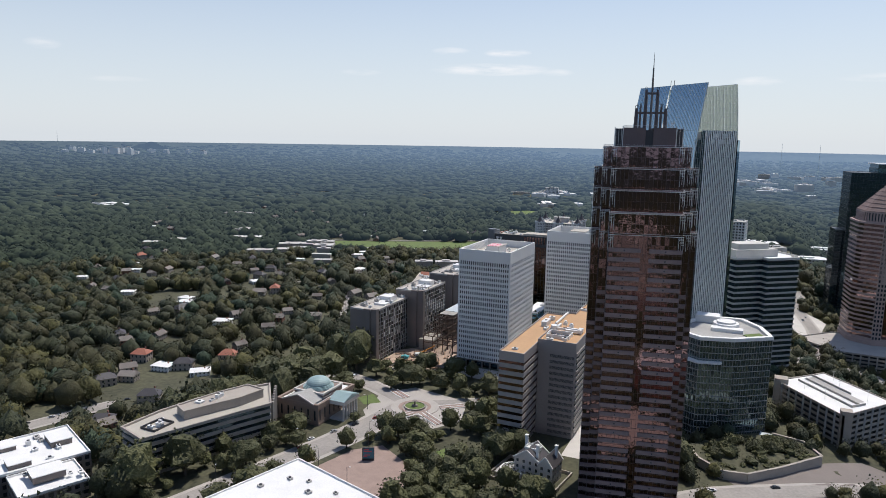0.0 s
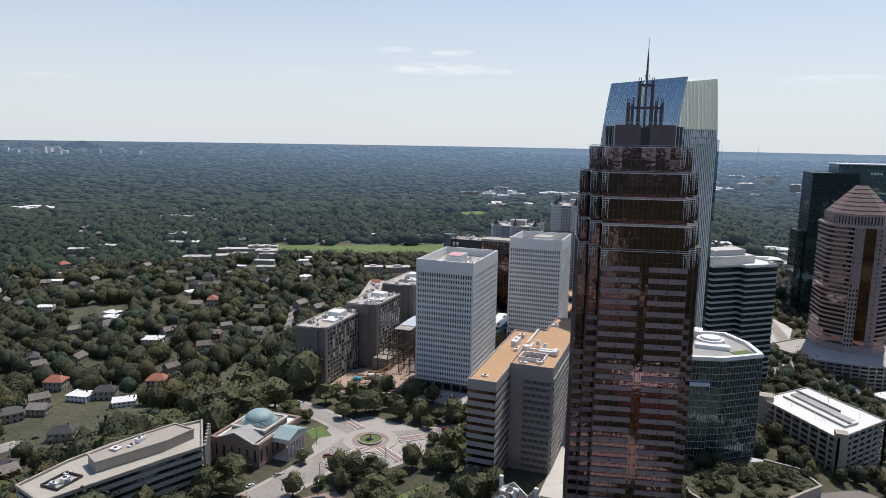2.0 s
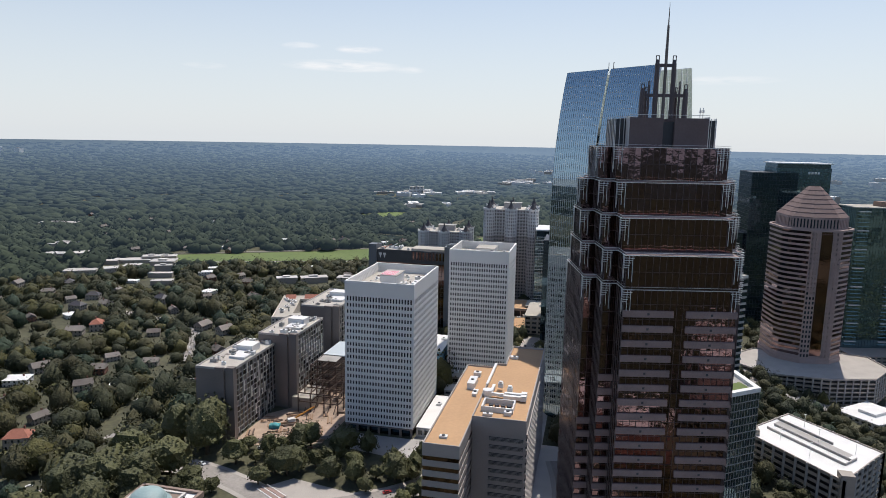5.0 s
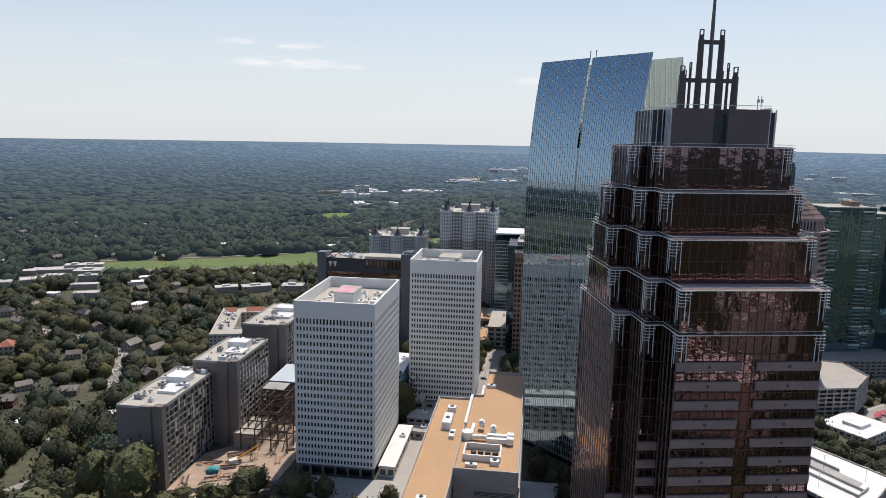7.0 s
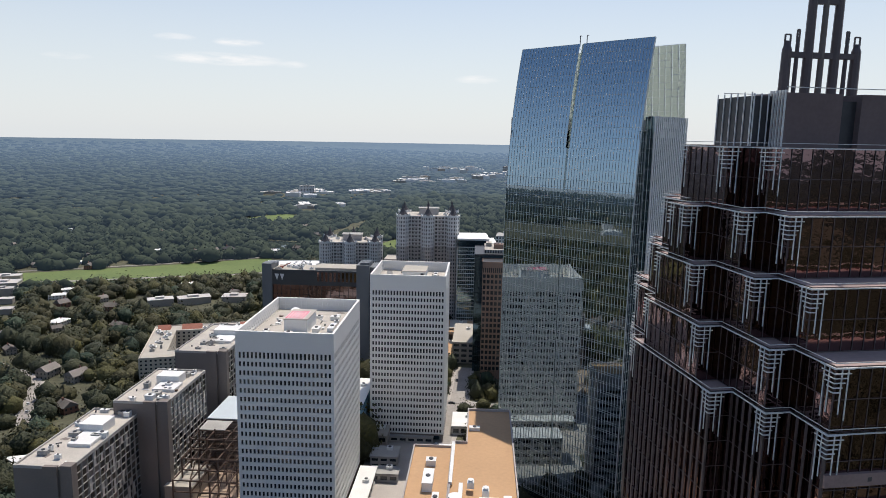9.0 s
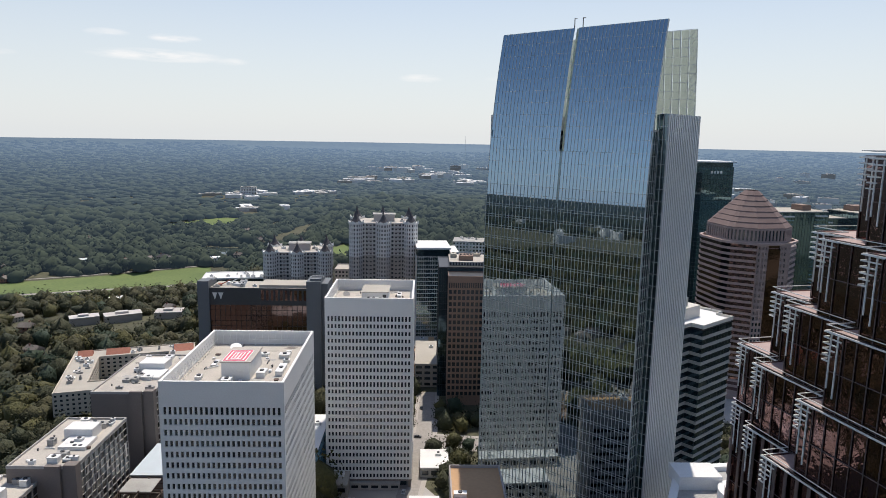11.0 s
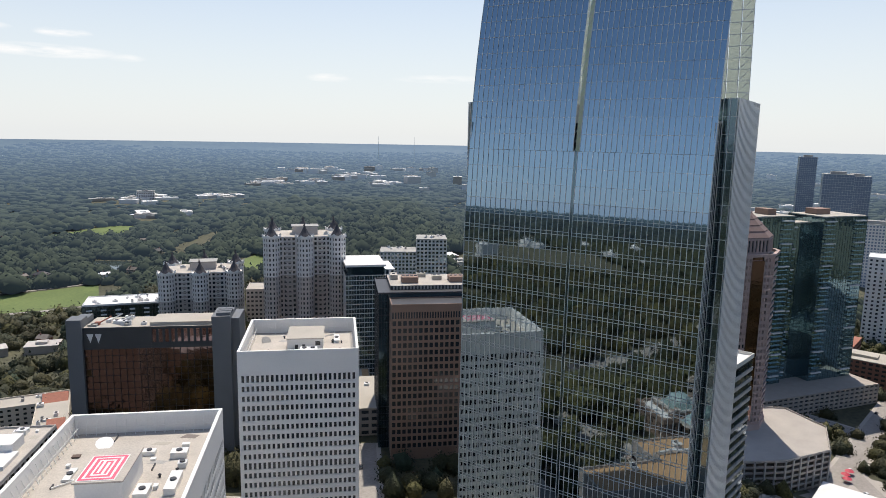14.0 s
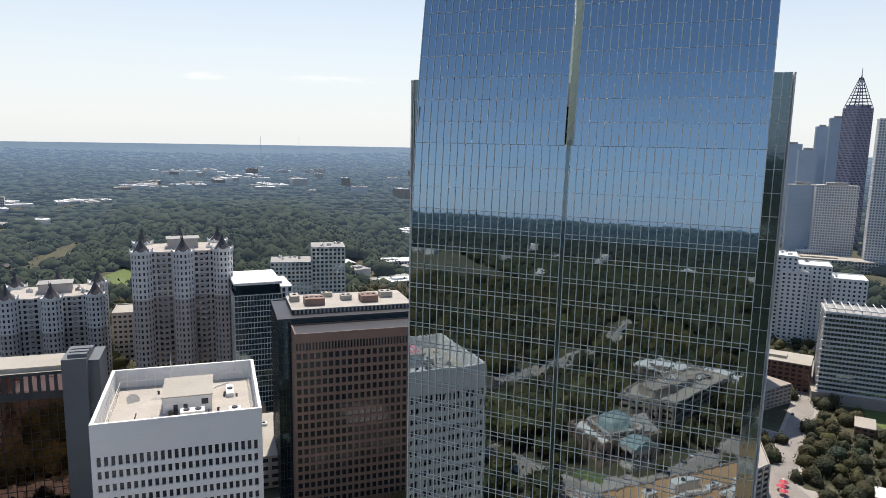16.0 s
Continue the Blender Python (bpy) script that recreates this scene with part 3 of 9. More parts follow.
def tower_roofs():
    # tower with the helipad: a tall white plant room with the pad on top
    s = Shape()
    s.box(-5, 5, -12.4, 4, ha - 5.6, ha + 0.6)
    s.box(-5.4, 5.4, -12.8, 4.4, ha + 0.6, ha + 1.0, 1)
    room = part("plant_room", s, [M_PRECAST, M_ROOF_GRAVEL], tower_a, "white plant room")
    pad = Shape()
    x0, x1, y0, y1, z = -4.9, 3.5, -12.2, 0.2, ha + 1.01
    pad.box(x0, x1, y0, y1, z, z + 0.1, 0)
    lines = Shape()
    for i in (0.3, 1.6):
        lines.ring(rect(x0 + i, x1 - i, y0 + i, y1 - i), rect(x0 + i + 0.7, x1 - i - 0.7, y0 + i + 0.7, y1 - i - 0.7), z + 0.1, z + 0.14)
    for a in (-2.1, -0.95, 0.2):
        lines.box(a, a + 0.5, -9.2, -2.8, z + 0.1, z + 0.14)
    lines.box(-1.6, -0.95, -9.2, -8.6, z + 0.1, z + 0.14)
    lines.box(-0.45, 0.2, -3.4, -2.8, z + 0.1, z + 0.14)
    part("helipad", pad, M_STEEL, room, "pale helipad deck")
    part("helipad_marking", lines, material("pink_paint", (0.68, 0.10, 0.17), 0.6), room, "pink painted rings")
    for x, y, w, d, h in ((-2, -16.5, 3.2, 3.0, 1.9), (8, -8, 3.0, 5, 1.8), (14, -4, 2.5, 9, 1.6), (-13, -12, 2, 3, 1.2), (12, 12, 4, 3, 1.5), (14, 6, 2, 2, 1.2), (4, 14, 3, 2, 1), (-12, 4, 1.5, 6, 0.5)):
        roof_unit(tower_a, x, y, ha - 5.6, w, d, h)
    dish = Shape()
    dish.cone(0, 0, 0.15, 0.15, 0, 2.4, 8)
    for i in range(4):
        dish.cone(0, 0, 0.4 + 0.45 * i, 0.85 + 0.45 * i, 2.4 + 0.05 * i * i, 2.4 + 0.05 * (i + 1) ** 2, 16)
    part("satellite_dish", dish, M_STEEL, tower_a, at=pose(-8, 17, ha - 5.6, 25, 0, 20), smooth=False)
    # the other tower: a low plant room with coolers, a dish and a mast
    s = Shape()
    s.box(-5, 8, -4, 12, hb - 5.6, hb - 1.2)
    s.box(-5.3, 8.3, -4.3, 12.3, hb - 1.2, hb - 0.9, 1)
    for x in (-2.2, 0.4):
        s.box(x, x + 1.1, -4.08, -3.9, hb - 5.5, hb - 3.3, 2)
    s.box(5.2, 7.0, -4.08, -3.9, hb - 3.8, hb - 2.2, 2)
    part("plant_room", s, [M_PRECAST, M_ROOF_BEIGE, M_METAL_AND_SHADE], tower_b, "white plant room with a beige top")
    roof_litter(tower_b, 18.0, 18.0, hb - 5.6, (-6, 9, -5, 13), 26, 61)
    roof_litter(tower_a, 17.5, 27.0, ha - 5.6, (-6.5, 6.5, -14, 5.5), 38, 62)
    for x, y, w, d, h in ((3, -11, 6, 3, 3.0), (14, -8, 3, 3, 1.2), (13, 8, 2, 8, 1.0), (-12, -13, 1.2, 1.2, 2.0)):
        roof_unit(tower_b, x, y, hb - 5.6, w, d, h)
    dish = Shape()
    for i in range(5):
        dish.cone(0, 0, 0.1 + 0.65 * i, 0.75 + 0.65 * i, 0.6 + 0.05 * i * i, 0.6 + 0.05 * (i + 1) ** 2, 16)
    part("satellite_dish", dish, M_ROOF_GREY, tower_b, at=pose(-14, 8, hb - 5.6, 40, 25, 0) @ Matrix.Scale(0.55, 4))
    mast = Shape()
    mast.cone(0, 0, 0.16, 0.06, 0, 11, 6)
    part("mast", mast, M_STEEL, tower_b, at=pose(-4, 19, hb - 5.6))


tower_roofs()


# ---- the stepped bronze tower with a spire ----
def bronze_tower():
    cx, cy, turn = -45.6, 314.7, 12.0
    t = thing("stepped_tower", cx, cy, 0, turn, "stepped bronze glass and brown granite tower with a dark spire", "skyscraper")
    hu = (14.5, 18.2, 21.8)
    segs = [(0, 132.0, (29, 21.5, 13.5)), (132.0, 140.9, (29, 21.0, 9)), (140.9, 149.8, (23.2, 16.3, 6)), (149.8, 158.7, (17.3, 12, 2.5)), (158.7, 168.0, (11.5, 6.5, 0))]
    keep_out(placed(rect(-24, 24, -32, 32), cx, cy, turn), 4)

    def outline(d):
        q = [(hu[0], d[0]), (hu[0], d[1]), (hu[1], d[1])]
        q += [(hu[1], d[2]), (hu[2], d[2])] if d[2] else []
        if not d[2]:
            q = [(hu[0], d[0]), (hu[0], d[1]), (hu[1], d[1])]
        right = [(u, -v) for u, v in q] + [(u, v) for u, v in reversed(q)]
        left = [(-u, v) for u, v in q] + [(-u, -v) for u, v in reversed(q)]
        return right + left

    spots, bars, core, trim, cap = [], Shape(), Shape(), Shape(), Shape()
    bands = []
    for z0, z1, d in segs:
        poly = outline(d)
        core.prism(inset(poly, 0.3), z0, z1 - 0.3)
        rows = 33 if z0 == 0 else 2
        for a, b in walls_of(poly):
            va, vb = Vector(a), Vector(b)
            L = (vb - va).length
            if L < 0.5:
                continue
            cols = max(1, round(L / 1.75))
            curtain(spots, bars, a, b, z0, z1, cols, rows, 0.09, 0.5 if z0 == 0 and abs(vb.x - va.x) < 0.1 else 0.10, rail=0.08)
            if z0 == 0:
                u = (vb - va).normalized()
                n = Vector((u.y, -u.x))
                facing = abs(u.x) > 0.9
                front = facing and abs(va.y) > 28
                upper = 131 if front else (108 if facing and abs(va.y) > 20 else (92 if facing else 0))
                floors = int(upper / 4.0)
                for i in range(floors):
                    z = 1.5 + i * 4.0
                    runs = ((0.0, L / 2 - 1.6), (L / 2 + 1.6, L)) if front else ((0.0, L),)
                    for r0, r1 in runs:
                        p, q = va + u * (r0 - (0.0 if r0 else 0.25)), va + u * (r1 + (0.25 if r1 == L else 0.0))
                        bands.append((front and a[1] < 0, p, q, n, z))
        # pale tube rail along the top edge, and fans of tubes round the outer corners
        if z1 > 130:
            for a, b in walls_of(inset(poly, -0.35)):
                trim.beam((*a, z1 - 0.15), (*b, z1 - 0.15), 0.17)
                trim.beam((*a, z1 + 0.55), (*b, z1 + 0.55), 0.09)
            cap.prism(inset(poly, 0.1), z1 - 0.28, z1 - 0.1)
            c = len(poly)
            for i in range(c):
                p, q, r = Vector(poly[i - 1]), Vector(poly[i]), Vector(poly[(i + 1) % c])
                e, f = (q - p), (r - q)
                if e.x * f.y - e.y * f.x <= 0:
                    continue
                e, f = e.normalized(), f.normalized()
                o = (e - f) * 0.45
                for j in range(6):
                    ln = 2.7 - 0.36 * j
                    z = z1 - 0.2 - 0.62 * j
                    s0, s1 = q + o - e * ln, q + o + f * ln
                    m0 = q + o
                    trim.beam((*s0, z), (*m0, z), 0.14)
                    trim.beam((*m0, z), (*s1, z), 0.14)
                for k in (1.0, 1.9):
                    for w in (q + o - e * k, q + o + f * k):
                        trim.beam((*w, z1 - 0.3), (*w, z1 - 5.2 - k), 0.13)
    part("core", core, M_METAL_AND_SHADE, t)
    part("mullion_grid", bars, M_BROWN_METAL, t)
    part("terrace", cap, M_PINK_STONE, t, "pink paved setback terraces")
    part("trellis_trim", trim, M_STEEL, t, "pale tube trim round the setback corners")
    near = sorted(spots, key=lambda s: (s[0][1] > -8, -s[0][2]))
    put_panes("glass_pane", near, M_BRONZE_GLASS, t, 300, 0.7, rnd)
    rest = Shape()
    for i, (own, p, q, n, z) in enumerate(bands):
        s = Shape() if own else rest
        a, b = p + n * 0.18, q + n * 0.18
        m, u = (a + b) / 2, (b - a)
        s.beam((*a, z), (*b, z), 0.7, 1.75)
        if own:
            s.face([(*(m - u.normalized() * 0.3 + n * 0.36), z - 0.3), (*(m + u.normalized() * 0.3 + n * 0.36), z - 0.3), (*(m + u.normalized() * 0.3 + n * 0.36), z + 0.3), (*(m - u.normalized() * 0.3 + n * 0.36), z + 0.3)], 1)
            part("spandrel", s, [M_BRONZE_STONE, M_METAL_AND_SHADE], t)
    part("spandrels", rest, M_BRONZE_STONE, t, kind="stuff")
    # penthouse: plain granite panels either side of a dark slot, glazed flanks
    for sx in (-1, 1):
        x0, x1 = sorted((sx * 1.6 + 0.4, sx * 10.9 + 0.4))
        pent = Shape()
        pent.box(x0, x1, -8.3, 8.3, 168, 176.0)
        part("penthouse_panel", pent, M_PENT_STONE, t, "windowless brown granite penthouse panel")
        x0, x1 = sorted((sx * 10.9 + 0.4, sx * 14.2 + 0.4))
        pent = Shape()
        pent.box(x0, x1, -4.8, 4.8, 168, 175.6)
        part("penthouse_flank", pent, M_METAL_AND_SHADE, t)
    pent = Shape()
    pent.box(-1.2, 2.0, -7.2, 7.2, 168, 175)
    part("penthouse_slot", pent, M_METAL_AND_SHADE, t)
    fins = Shape()
    for sx in (-1, 1):
        for i in range(6):
            fins.box(sx * 11.0 + 0.25, sx * 11.0 + 0.55, -8.2 + i * 0.7, -8.0 + i * 0.7, 168, 176.4)
    for sx in (-1, 1):
        for i in range(6):
            fins.beam((sx * 14.3 + 0.4, -4.8 + i * 1.9, 168), (sx * 14.3 + 0.4, -4.8 + i * 1.9, 176.2), 0.16)
        for i in range(3):
            fins.beam((sx * (11.6 + i * 1.2) + 0.4, -4.95, 168), (sx * (11.6 + i * 1.2) + 0.4, -4.95, 176), 0.16)
    for sy in (-1, 1):
        fins.beam((-10.7, sy * 8.4, 176.8), (11.5, sy * 8.4, 176.8), 0.12)
    part("penthouse_trim", fins, M_STEEL, t)
    # the spire: ringed columns in two heights, and the mast
    pieces = []
    for x, y, r, z in [(-5.2, 0.5, 0.85, 184.6), (7.2, 0.5, 0.85, 184.6), (-3.4, 0.5, 0.36, 185.4), (5.4, 0.5, 0.36, 185.4), (-1.4, 0.5, 0.78, 192.6), (3.4, 0.5, 0.78, 192.6), (-3.4, 3.4, 0.5, 184.0), (5.4, 3.4, 0.5, 184.0)]:
        s = Shape()
        s.cone(x, y, r, r * 0.86, 174.5, z - 1.2, 10)
        s.cone(x, y, r * 0.86, r * 0.35, z - 1.2, z, 10)
        for k in (-0.55, 0.55):
            s.beam((x + k * r, y, z - 0.8), (x + k * r, y, z + 1.1), 0.22)
        s.beam((x - 0.55 * r, y, z + 1.1), (x + 0.55 * r, y, z + 1.1), 0.22)
        part("spire_column", s, M_BROWN_METAL, t, smooth=False)
    for z, e in ((182.6, 6.2), (191.0, 2.2)):
        s = Shape()
        s.beam((1 - e, 0.5, z), (1 + e, 0.5, z), 0.8, 0.9)
        if e > 4:
            for x in (-3.4, 5.4):
                s.beam((x, 0.5, z), (x, 3.4, z), 0.4, 0.6)
        part("spire_brace", s, M_BROWN_METAL, t)
    s = Shape()
    s.cone(1, 0.5, 0.5, 0.42, 174.5, 196, 10)
    s.cone(1, 0.5, 0.4, 0.32, 196, 202, 8)
    s.cone(1, 0.5, 0.2, 0.05, 202, 208.4, 6)
    part("mast", s, M_DARK_CONCRETE, t)
    aer = Shape()
    for x in (10.5, 11.3):
        aer.cone(x - 1, -6, 0.1, 0.1, 176, 179, 6)
        aer.cone(x - 1, -6.2, 0.3, 0.3, 177.6, 178.3, 8)
    part("aerial", aer, M_STEEL, t)


bronze_tower()


# ---- the curved blue glass tower ----
def glass_tower():
    cx, cy, turn = -63.4, 491.5, -42.6
    t = thing("glass_tower", cx, cy, 0, turn, "tall blue mirror-glass tower with a curved fin-like front", "skyscraper")
    W, D, H = 33.0, 40.0, 208.2
    keep_out(placed(rect(-37, 37, -3, 44), cx, cy, turn), 2)

    def back(z):
        return 0.0 if z < 122 else 8.6 * ((z - 122) / 86.0) ** 2.25

    spots, bars, top_bars = [], Shape(), Shape()
    top_spots = []
    slot = -0.8
    # below: storey-high rows with double rails; above the roof: tall panes
    for a, b, cols in ((-W, slot - 0.9, 20), (slot + 0.9, W, 24)):
        la, lb = (a, b + 0.5) if a < slot else (a - 0.5, b)
        curtain(spots, bars, (la, 0), (lb, 0), 4, 151.4, cols, 35, 0.15, 0.12, curve=back, rail=0.13, rail_deep=0.07, double=0.85)
        curtain(spots, top_bars, (la, 0), (lb, 0), 151.4, 164.7, cols, 3, 0.15, 0.06, curve=back, rail=0.08, rail_deep=0.03)
        curtain(top_spots, top_bars, (a, 0), (b, 0), 164.7, H, cols, 10, 0.15, 0.06, curve=back, rail=0.08, rail_deep=0.03)
    part("fin_grid", bars, M_MULLION, t, "pale aluminium fins and rails")
    part("upper_fin_grid", top_bars, M_STEEL, t, "slender white bars of the upper screen")
    front = Shape()
    # the panes of the curved part lean with the wall
    for (c, u, w, h) in top_spots:
        za, zb = c[2] - h / 2, c[2] + h / 2
        e = [rnd.uniform(-0.0012, 0.0012) for _ in range(2)]
        front.face([(c[0] - w / 2, back(za) + 0.05 + e[0], za), (c[0] + w / 2, back(za) + 0.05 + e[1], za), (c[0] + w / 2, back(zb) + 0.05 + e[1], zb), (c[0] - w / 2, back(zb) + 0.05 + e[0], zb)])
    part("glass_screen", front, M_BLUE_GLASS, t, "blue glass screen rising above the roof", kind="stuff")
    flat = [s for s in spots if s[0][2] < 121]
    lean = [s for s in spots if s[0][2] >= 121]
    flat.sort(key=lambda s: abs(s[0][2] - 100) + abs(s[0][0]) * 0.3)
    put_panes("glass_pane", flat, M_VISION_GLASS, t, 220, 0.09, rnd)
    up = Shape()
    for (c, u, w, h) in lean:
        za, zb = c[2] - h / 2, c[2] + h / 2
        up.face([(c[0] - w / 2, back(za) + 0.05, za), (c[0] + w / 2, back(za) + 0.05, za), (c[0] + w / 2, back(zb) + 0.05, zb), (c[0] - w / 2, back(zb) + 0.05, zb)])
    up.k = [1 if s[0][2] > 147 else 0 for s in lean]
    part("upper_glass", up, [M_VISION_GLASS, M_BLUE_GLASS], t, kind="stuff")
    # body, recesses and the two side blocks
    body = Shape()
    body.box(-W + 0.6, W - 0.6, 2.0, D - 2.0, 0, 124)
    body.box(-W + 0.6, W - 0.6, 6.0, D - 6.0, 124, 172)
    part("core", body, M_DARK_GLASS, t, "dark glazed core")
    side_spots, side_bars = [], Shape()
    for sx in (-1, 1):
        x0, x1 = sorted((sx * (W - 1), sx * (W + 3)))
        blk = Shape()
        blk.box(x0 + (0.1 if sx > 0 else 0), x1 - (0.1 if sx > 0 else 0), 7.1, 32.9, 0, 177.6)
        part("side_block", blk, M_GREY_GLASS, t)
        pts = ((W + 3, 7), (W + 3, 33)) if sx > 0 else ((-W - 3, 33), (-W - 3, 7))
        curtain(side_spots, side_bars, *pts, 4, 177.8, 17, 42, 0.26, 0.85, rail=0.12)
        pts = ((W, 7), (W + 3, 7)) if sx > 0 else ((-W - 3, 7), (-W, 7))
        curtain(side_spots, side_bars, *pts, 4, 177.8, 2, 42, 0.14, 0.2, rail=0.1)
        pts = ((W - 0.5, 2.2), (W - 0.5, 7)) if sx > 0 else ((-W + 0.5, 7), (-W + 0.5, 2.2))
        curtain(side_spots, side_bars, *pts, 4, 172, 3, 41, 0.1, 0.12, rail=0.12)
    part("fin_screen", side_bars, M_STEEL, t, "dense pale vertical fins")
    put_panes("side_pane", side_spots, M_GREY_GLASS, t, 60, 0.2, rnd)
    # plain bars for the sign on the side block
    for z, y0, n in ((173.4, 13.0, 7), (169.6, 12.0, 9)):
        for i in range(n):
            sign = Shape()
            sign.box(W + 3.25, W + 3.4, y0 + i * 1.85, y0 + i * 1.85 + 1.2, z, z + 2.5)
            part("sign_bar", sign, M_STEEL, t, "pale sign bar near the top")
    # edge return of the front screen, the slot with its bright lining, and the roof
    edge = Shape()
    n = 18
    for sx in (-1, 1):
        for i in range(n):
            za, zb = 4 + (H - 4) * i / n, 4 + (H - 4) * (i + 1) / n
            edge.face([(sx * W, back(za), za), (sx * W, back(za) + 0.8, za), (sx * W, back(zb) + 0.8, zb), (sx * W, back(zb), zb)])
    for i in range(n):
        za, zb = 164.7 + (H - 164.7) * i / n, 164.7 + (H - 164.7) * (i + 1) / n
        edge.face([(slot - 0.9, back(za) + 1.6, za), (slot + 0.9, back(za) + 1.6, za), (slot + 0.9, back(zb) + 1.6, zb), (slot - 0.9, back(zb) + 1.6, zb)], 1)
        edge.beam((slot - 0.9, back(za) + 0.6, za), (slot + 0.9, back(zb) + 0.6, zb), 0.12)
    edge.box(slot - 0.3, slot + 0.3, 0.1, 0.5, 4, 122, 3)
    for i in range(9):
        za, zb = 122 + 42.7 * i / 9, 122 + 42.7 * (i + 1) / 9
        edge.face([(slot - 0.45, back(za) - 0.02, za), (slot + 0.45, back(za) - 0.02, za), (slot + 0.45, back(zb) - 0.02, zb), (slot - 0.45, back(zb) - 0.02, zb)], 3)
    part("screen_edge", edge, [M_MULLION, M_SCREEN_GLASS, M_DARK_GLASS, M_GREY_GLASS], t, "pale slot and edges of the front screen")
    rig = Shape()
    for x in (slot - 1.4, slot + 2.0):
        rig.beam((x, back(H) + 0.6, H - 1), (x, back(H) + 0.6, H + 3.4), 0.25)
        rig.beam((x, back(H) + 0.6, H + 3.4), (x + 1.6, back(H) - 0.6, H + 3.0), 0.25)
    part("davit", rig, M_METAL_AND_SHADE, t)
    # screen behind: truss bars and pale translucent panes, seen from within
    lat, glass = Shape(), Shape()

    def back2(z):
        return D - (0.0 if z < 122 else 6.0 * ((z - 122) / 86.0) ** 2)
    zs = [172 + 3.0 * i for i in range(13)]
    xs = [-W + 3 * i for i in range(23)]
    for i, z in enumerate(zs):
        lat.beam((-W, back2(z) - 0.9, z), (W, back2(z) - 0.9, z), 0.16)
        if i < len(zs) - 1:
            for x in xs:
                lat.beam((x, back2(z) - 0.9, z), (x, back2(zs[i + 1]) - 0.9, zs[i + 1]), 0.16)
            for x in xs[:-1]:
                glass.face([(x + 0.05, back2(z), z), (x + 2.95, back2(z), z), (x + 2.95, back2(zs[i + 1]), zs[i + 1]), (x + 0.05, back2(zs[i + 1]), zs[i + 1])])
    for j in (0, 8, 16, 21):
        for i in range(len(zs) - 1):
            lat.beam((xs[j], back2(zs[i]) - 0.9, zs[i]), (xs[j] + 3, back2(zs[i + 1]) - 0.9, zs[i + 1]), 0.13)
    part("rear_truss", lat, M_STEEL, t)
    part("rear_screen", glass, M_TRANSLUCENT, t, "pale translucent rear screen", kind="stuff")
    rear = Shape()
    rear.box(-W, W, D - 2, D, 0, 172)
    part("rear_wall", rear, M_BLUE_GLASS, t)
    roof = Shape()
    roof.box(-W, W, 5, D - 5, 172, 172.5)
    roof.box(-20, 20, 12, 30, 172.5, 177)
    part("roof_deck", roof, M_ROOF_GREY, t)
    # low wing beside the tower
    wing = thing("podium_building", -20, 458, 0, -44.3, "low white-roofed podium beside the glass tower", "building")
    s = Shape()
    s.box(-9, 22, -16, 22, 0, 17)
    part("wall", s, M_LIGHT_CONCRETE, wing)
    s = Shape()
    s.box(-9.3, 22.3, -16.3, 22.3, 17, 17.5)
    part("roof", s, M_ROOF_WHITE, wing)
    for x, y, w, d, h in ((8, 4, 9, 12, 4), (-3, -8, 5, 5, 2), (16, -9, 4, 6, 2)):
        roof_unit(wing, x, y, 17.5, w, d, h, mat=M_ROOF_WHITE)
    spots2 = []
    s = Shape()
    for a, b in walls_of(rect(-9.05, 22.05, -16.05, 22.05)):
        punched(s, spots2, a, b, 1, 16.5, 12, 4, 0.7, 0.6, 0.3)
    part("facade", s, M_LIGHT_CONCRETE, wing)
    put_panes("window_pane", spots2, M_DARK_PANE, wing, 60, rng=rnd)
    keep_out(placed(rect(-9, 22, -16, 22), -20, 458, -44.3))


def translucent_material():
    m = material("translucent_glass", (0.50, 0.56, 0.49), 0.35, vary=0.08)
    nt = m.node_tree
    tr = nt.nodes.new("ShaderNodeBsdfTranslucent")
    tr.inputs["Color"].default_value = (0.42, 0.47, 0.40, 1)
    mix = nt.nodes.new("ShaderNodeMixShader")
    mix.inputs[0].default_value = 0.55
    out = nt.nodes["Material Output"]
    nt.links.new(nt.nodes["Principled BSDF"].outputs[0], mix.inputs[1])
    nt.links.new(tr.outputs[0], mix.inputs[2])
    nt.links.new(mix.outputs[0], out.inputs["Surface"])
    return m


M_TRANSLUCENT = translucent_material()
glass_tower()


# ---- general building kinds ----
def footprint(poly, x, y, turn, margin=3):
    keep_out(placed(poly, x, y, turn), margin)


def roof_set(t, poly, z, mat, parapet=1.0, wall_mat=None, thick=0.4):
    s = Shape()
    s.prism(inset(poly, thick), z - 0.6, z)
    part("roof_deck", s, mat, t)
    if parapet:
        s = Shape()
        s.ring(poly, inset(poly, thick), z - 0.6, z + parapet)
        part("parapet", s, wall_mat or mat, t)


def clutter(t, x0, x1, y0, y1, z, n, seed, mat=None):
    r = random.Random(seed)
    for _ in range(n):
        roof_unit(t, r.uniform(x0, x1), r.uniform(y0, y1), z, r.uniform(1.2, 4.5), r.uniform(1.2, 3.5), r.uniform(0.7, 2.4), mat=mat or (M_STEEL, M_ROOF_GREY, M_ROOF_WHITE)[r.randrange(3)])


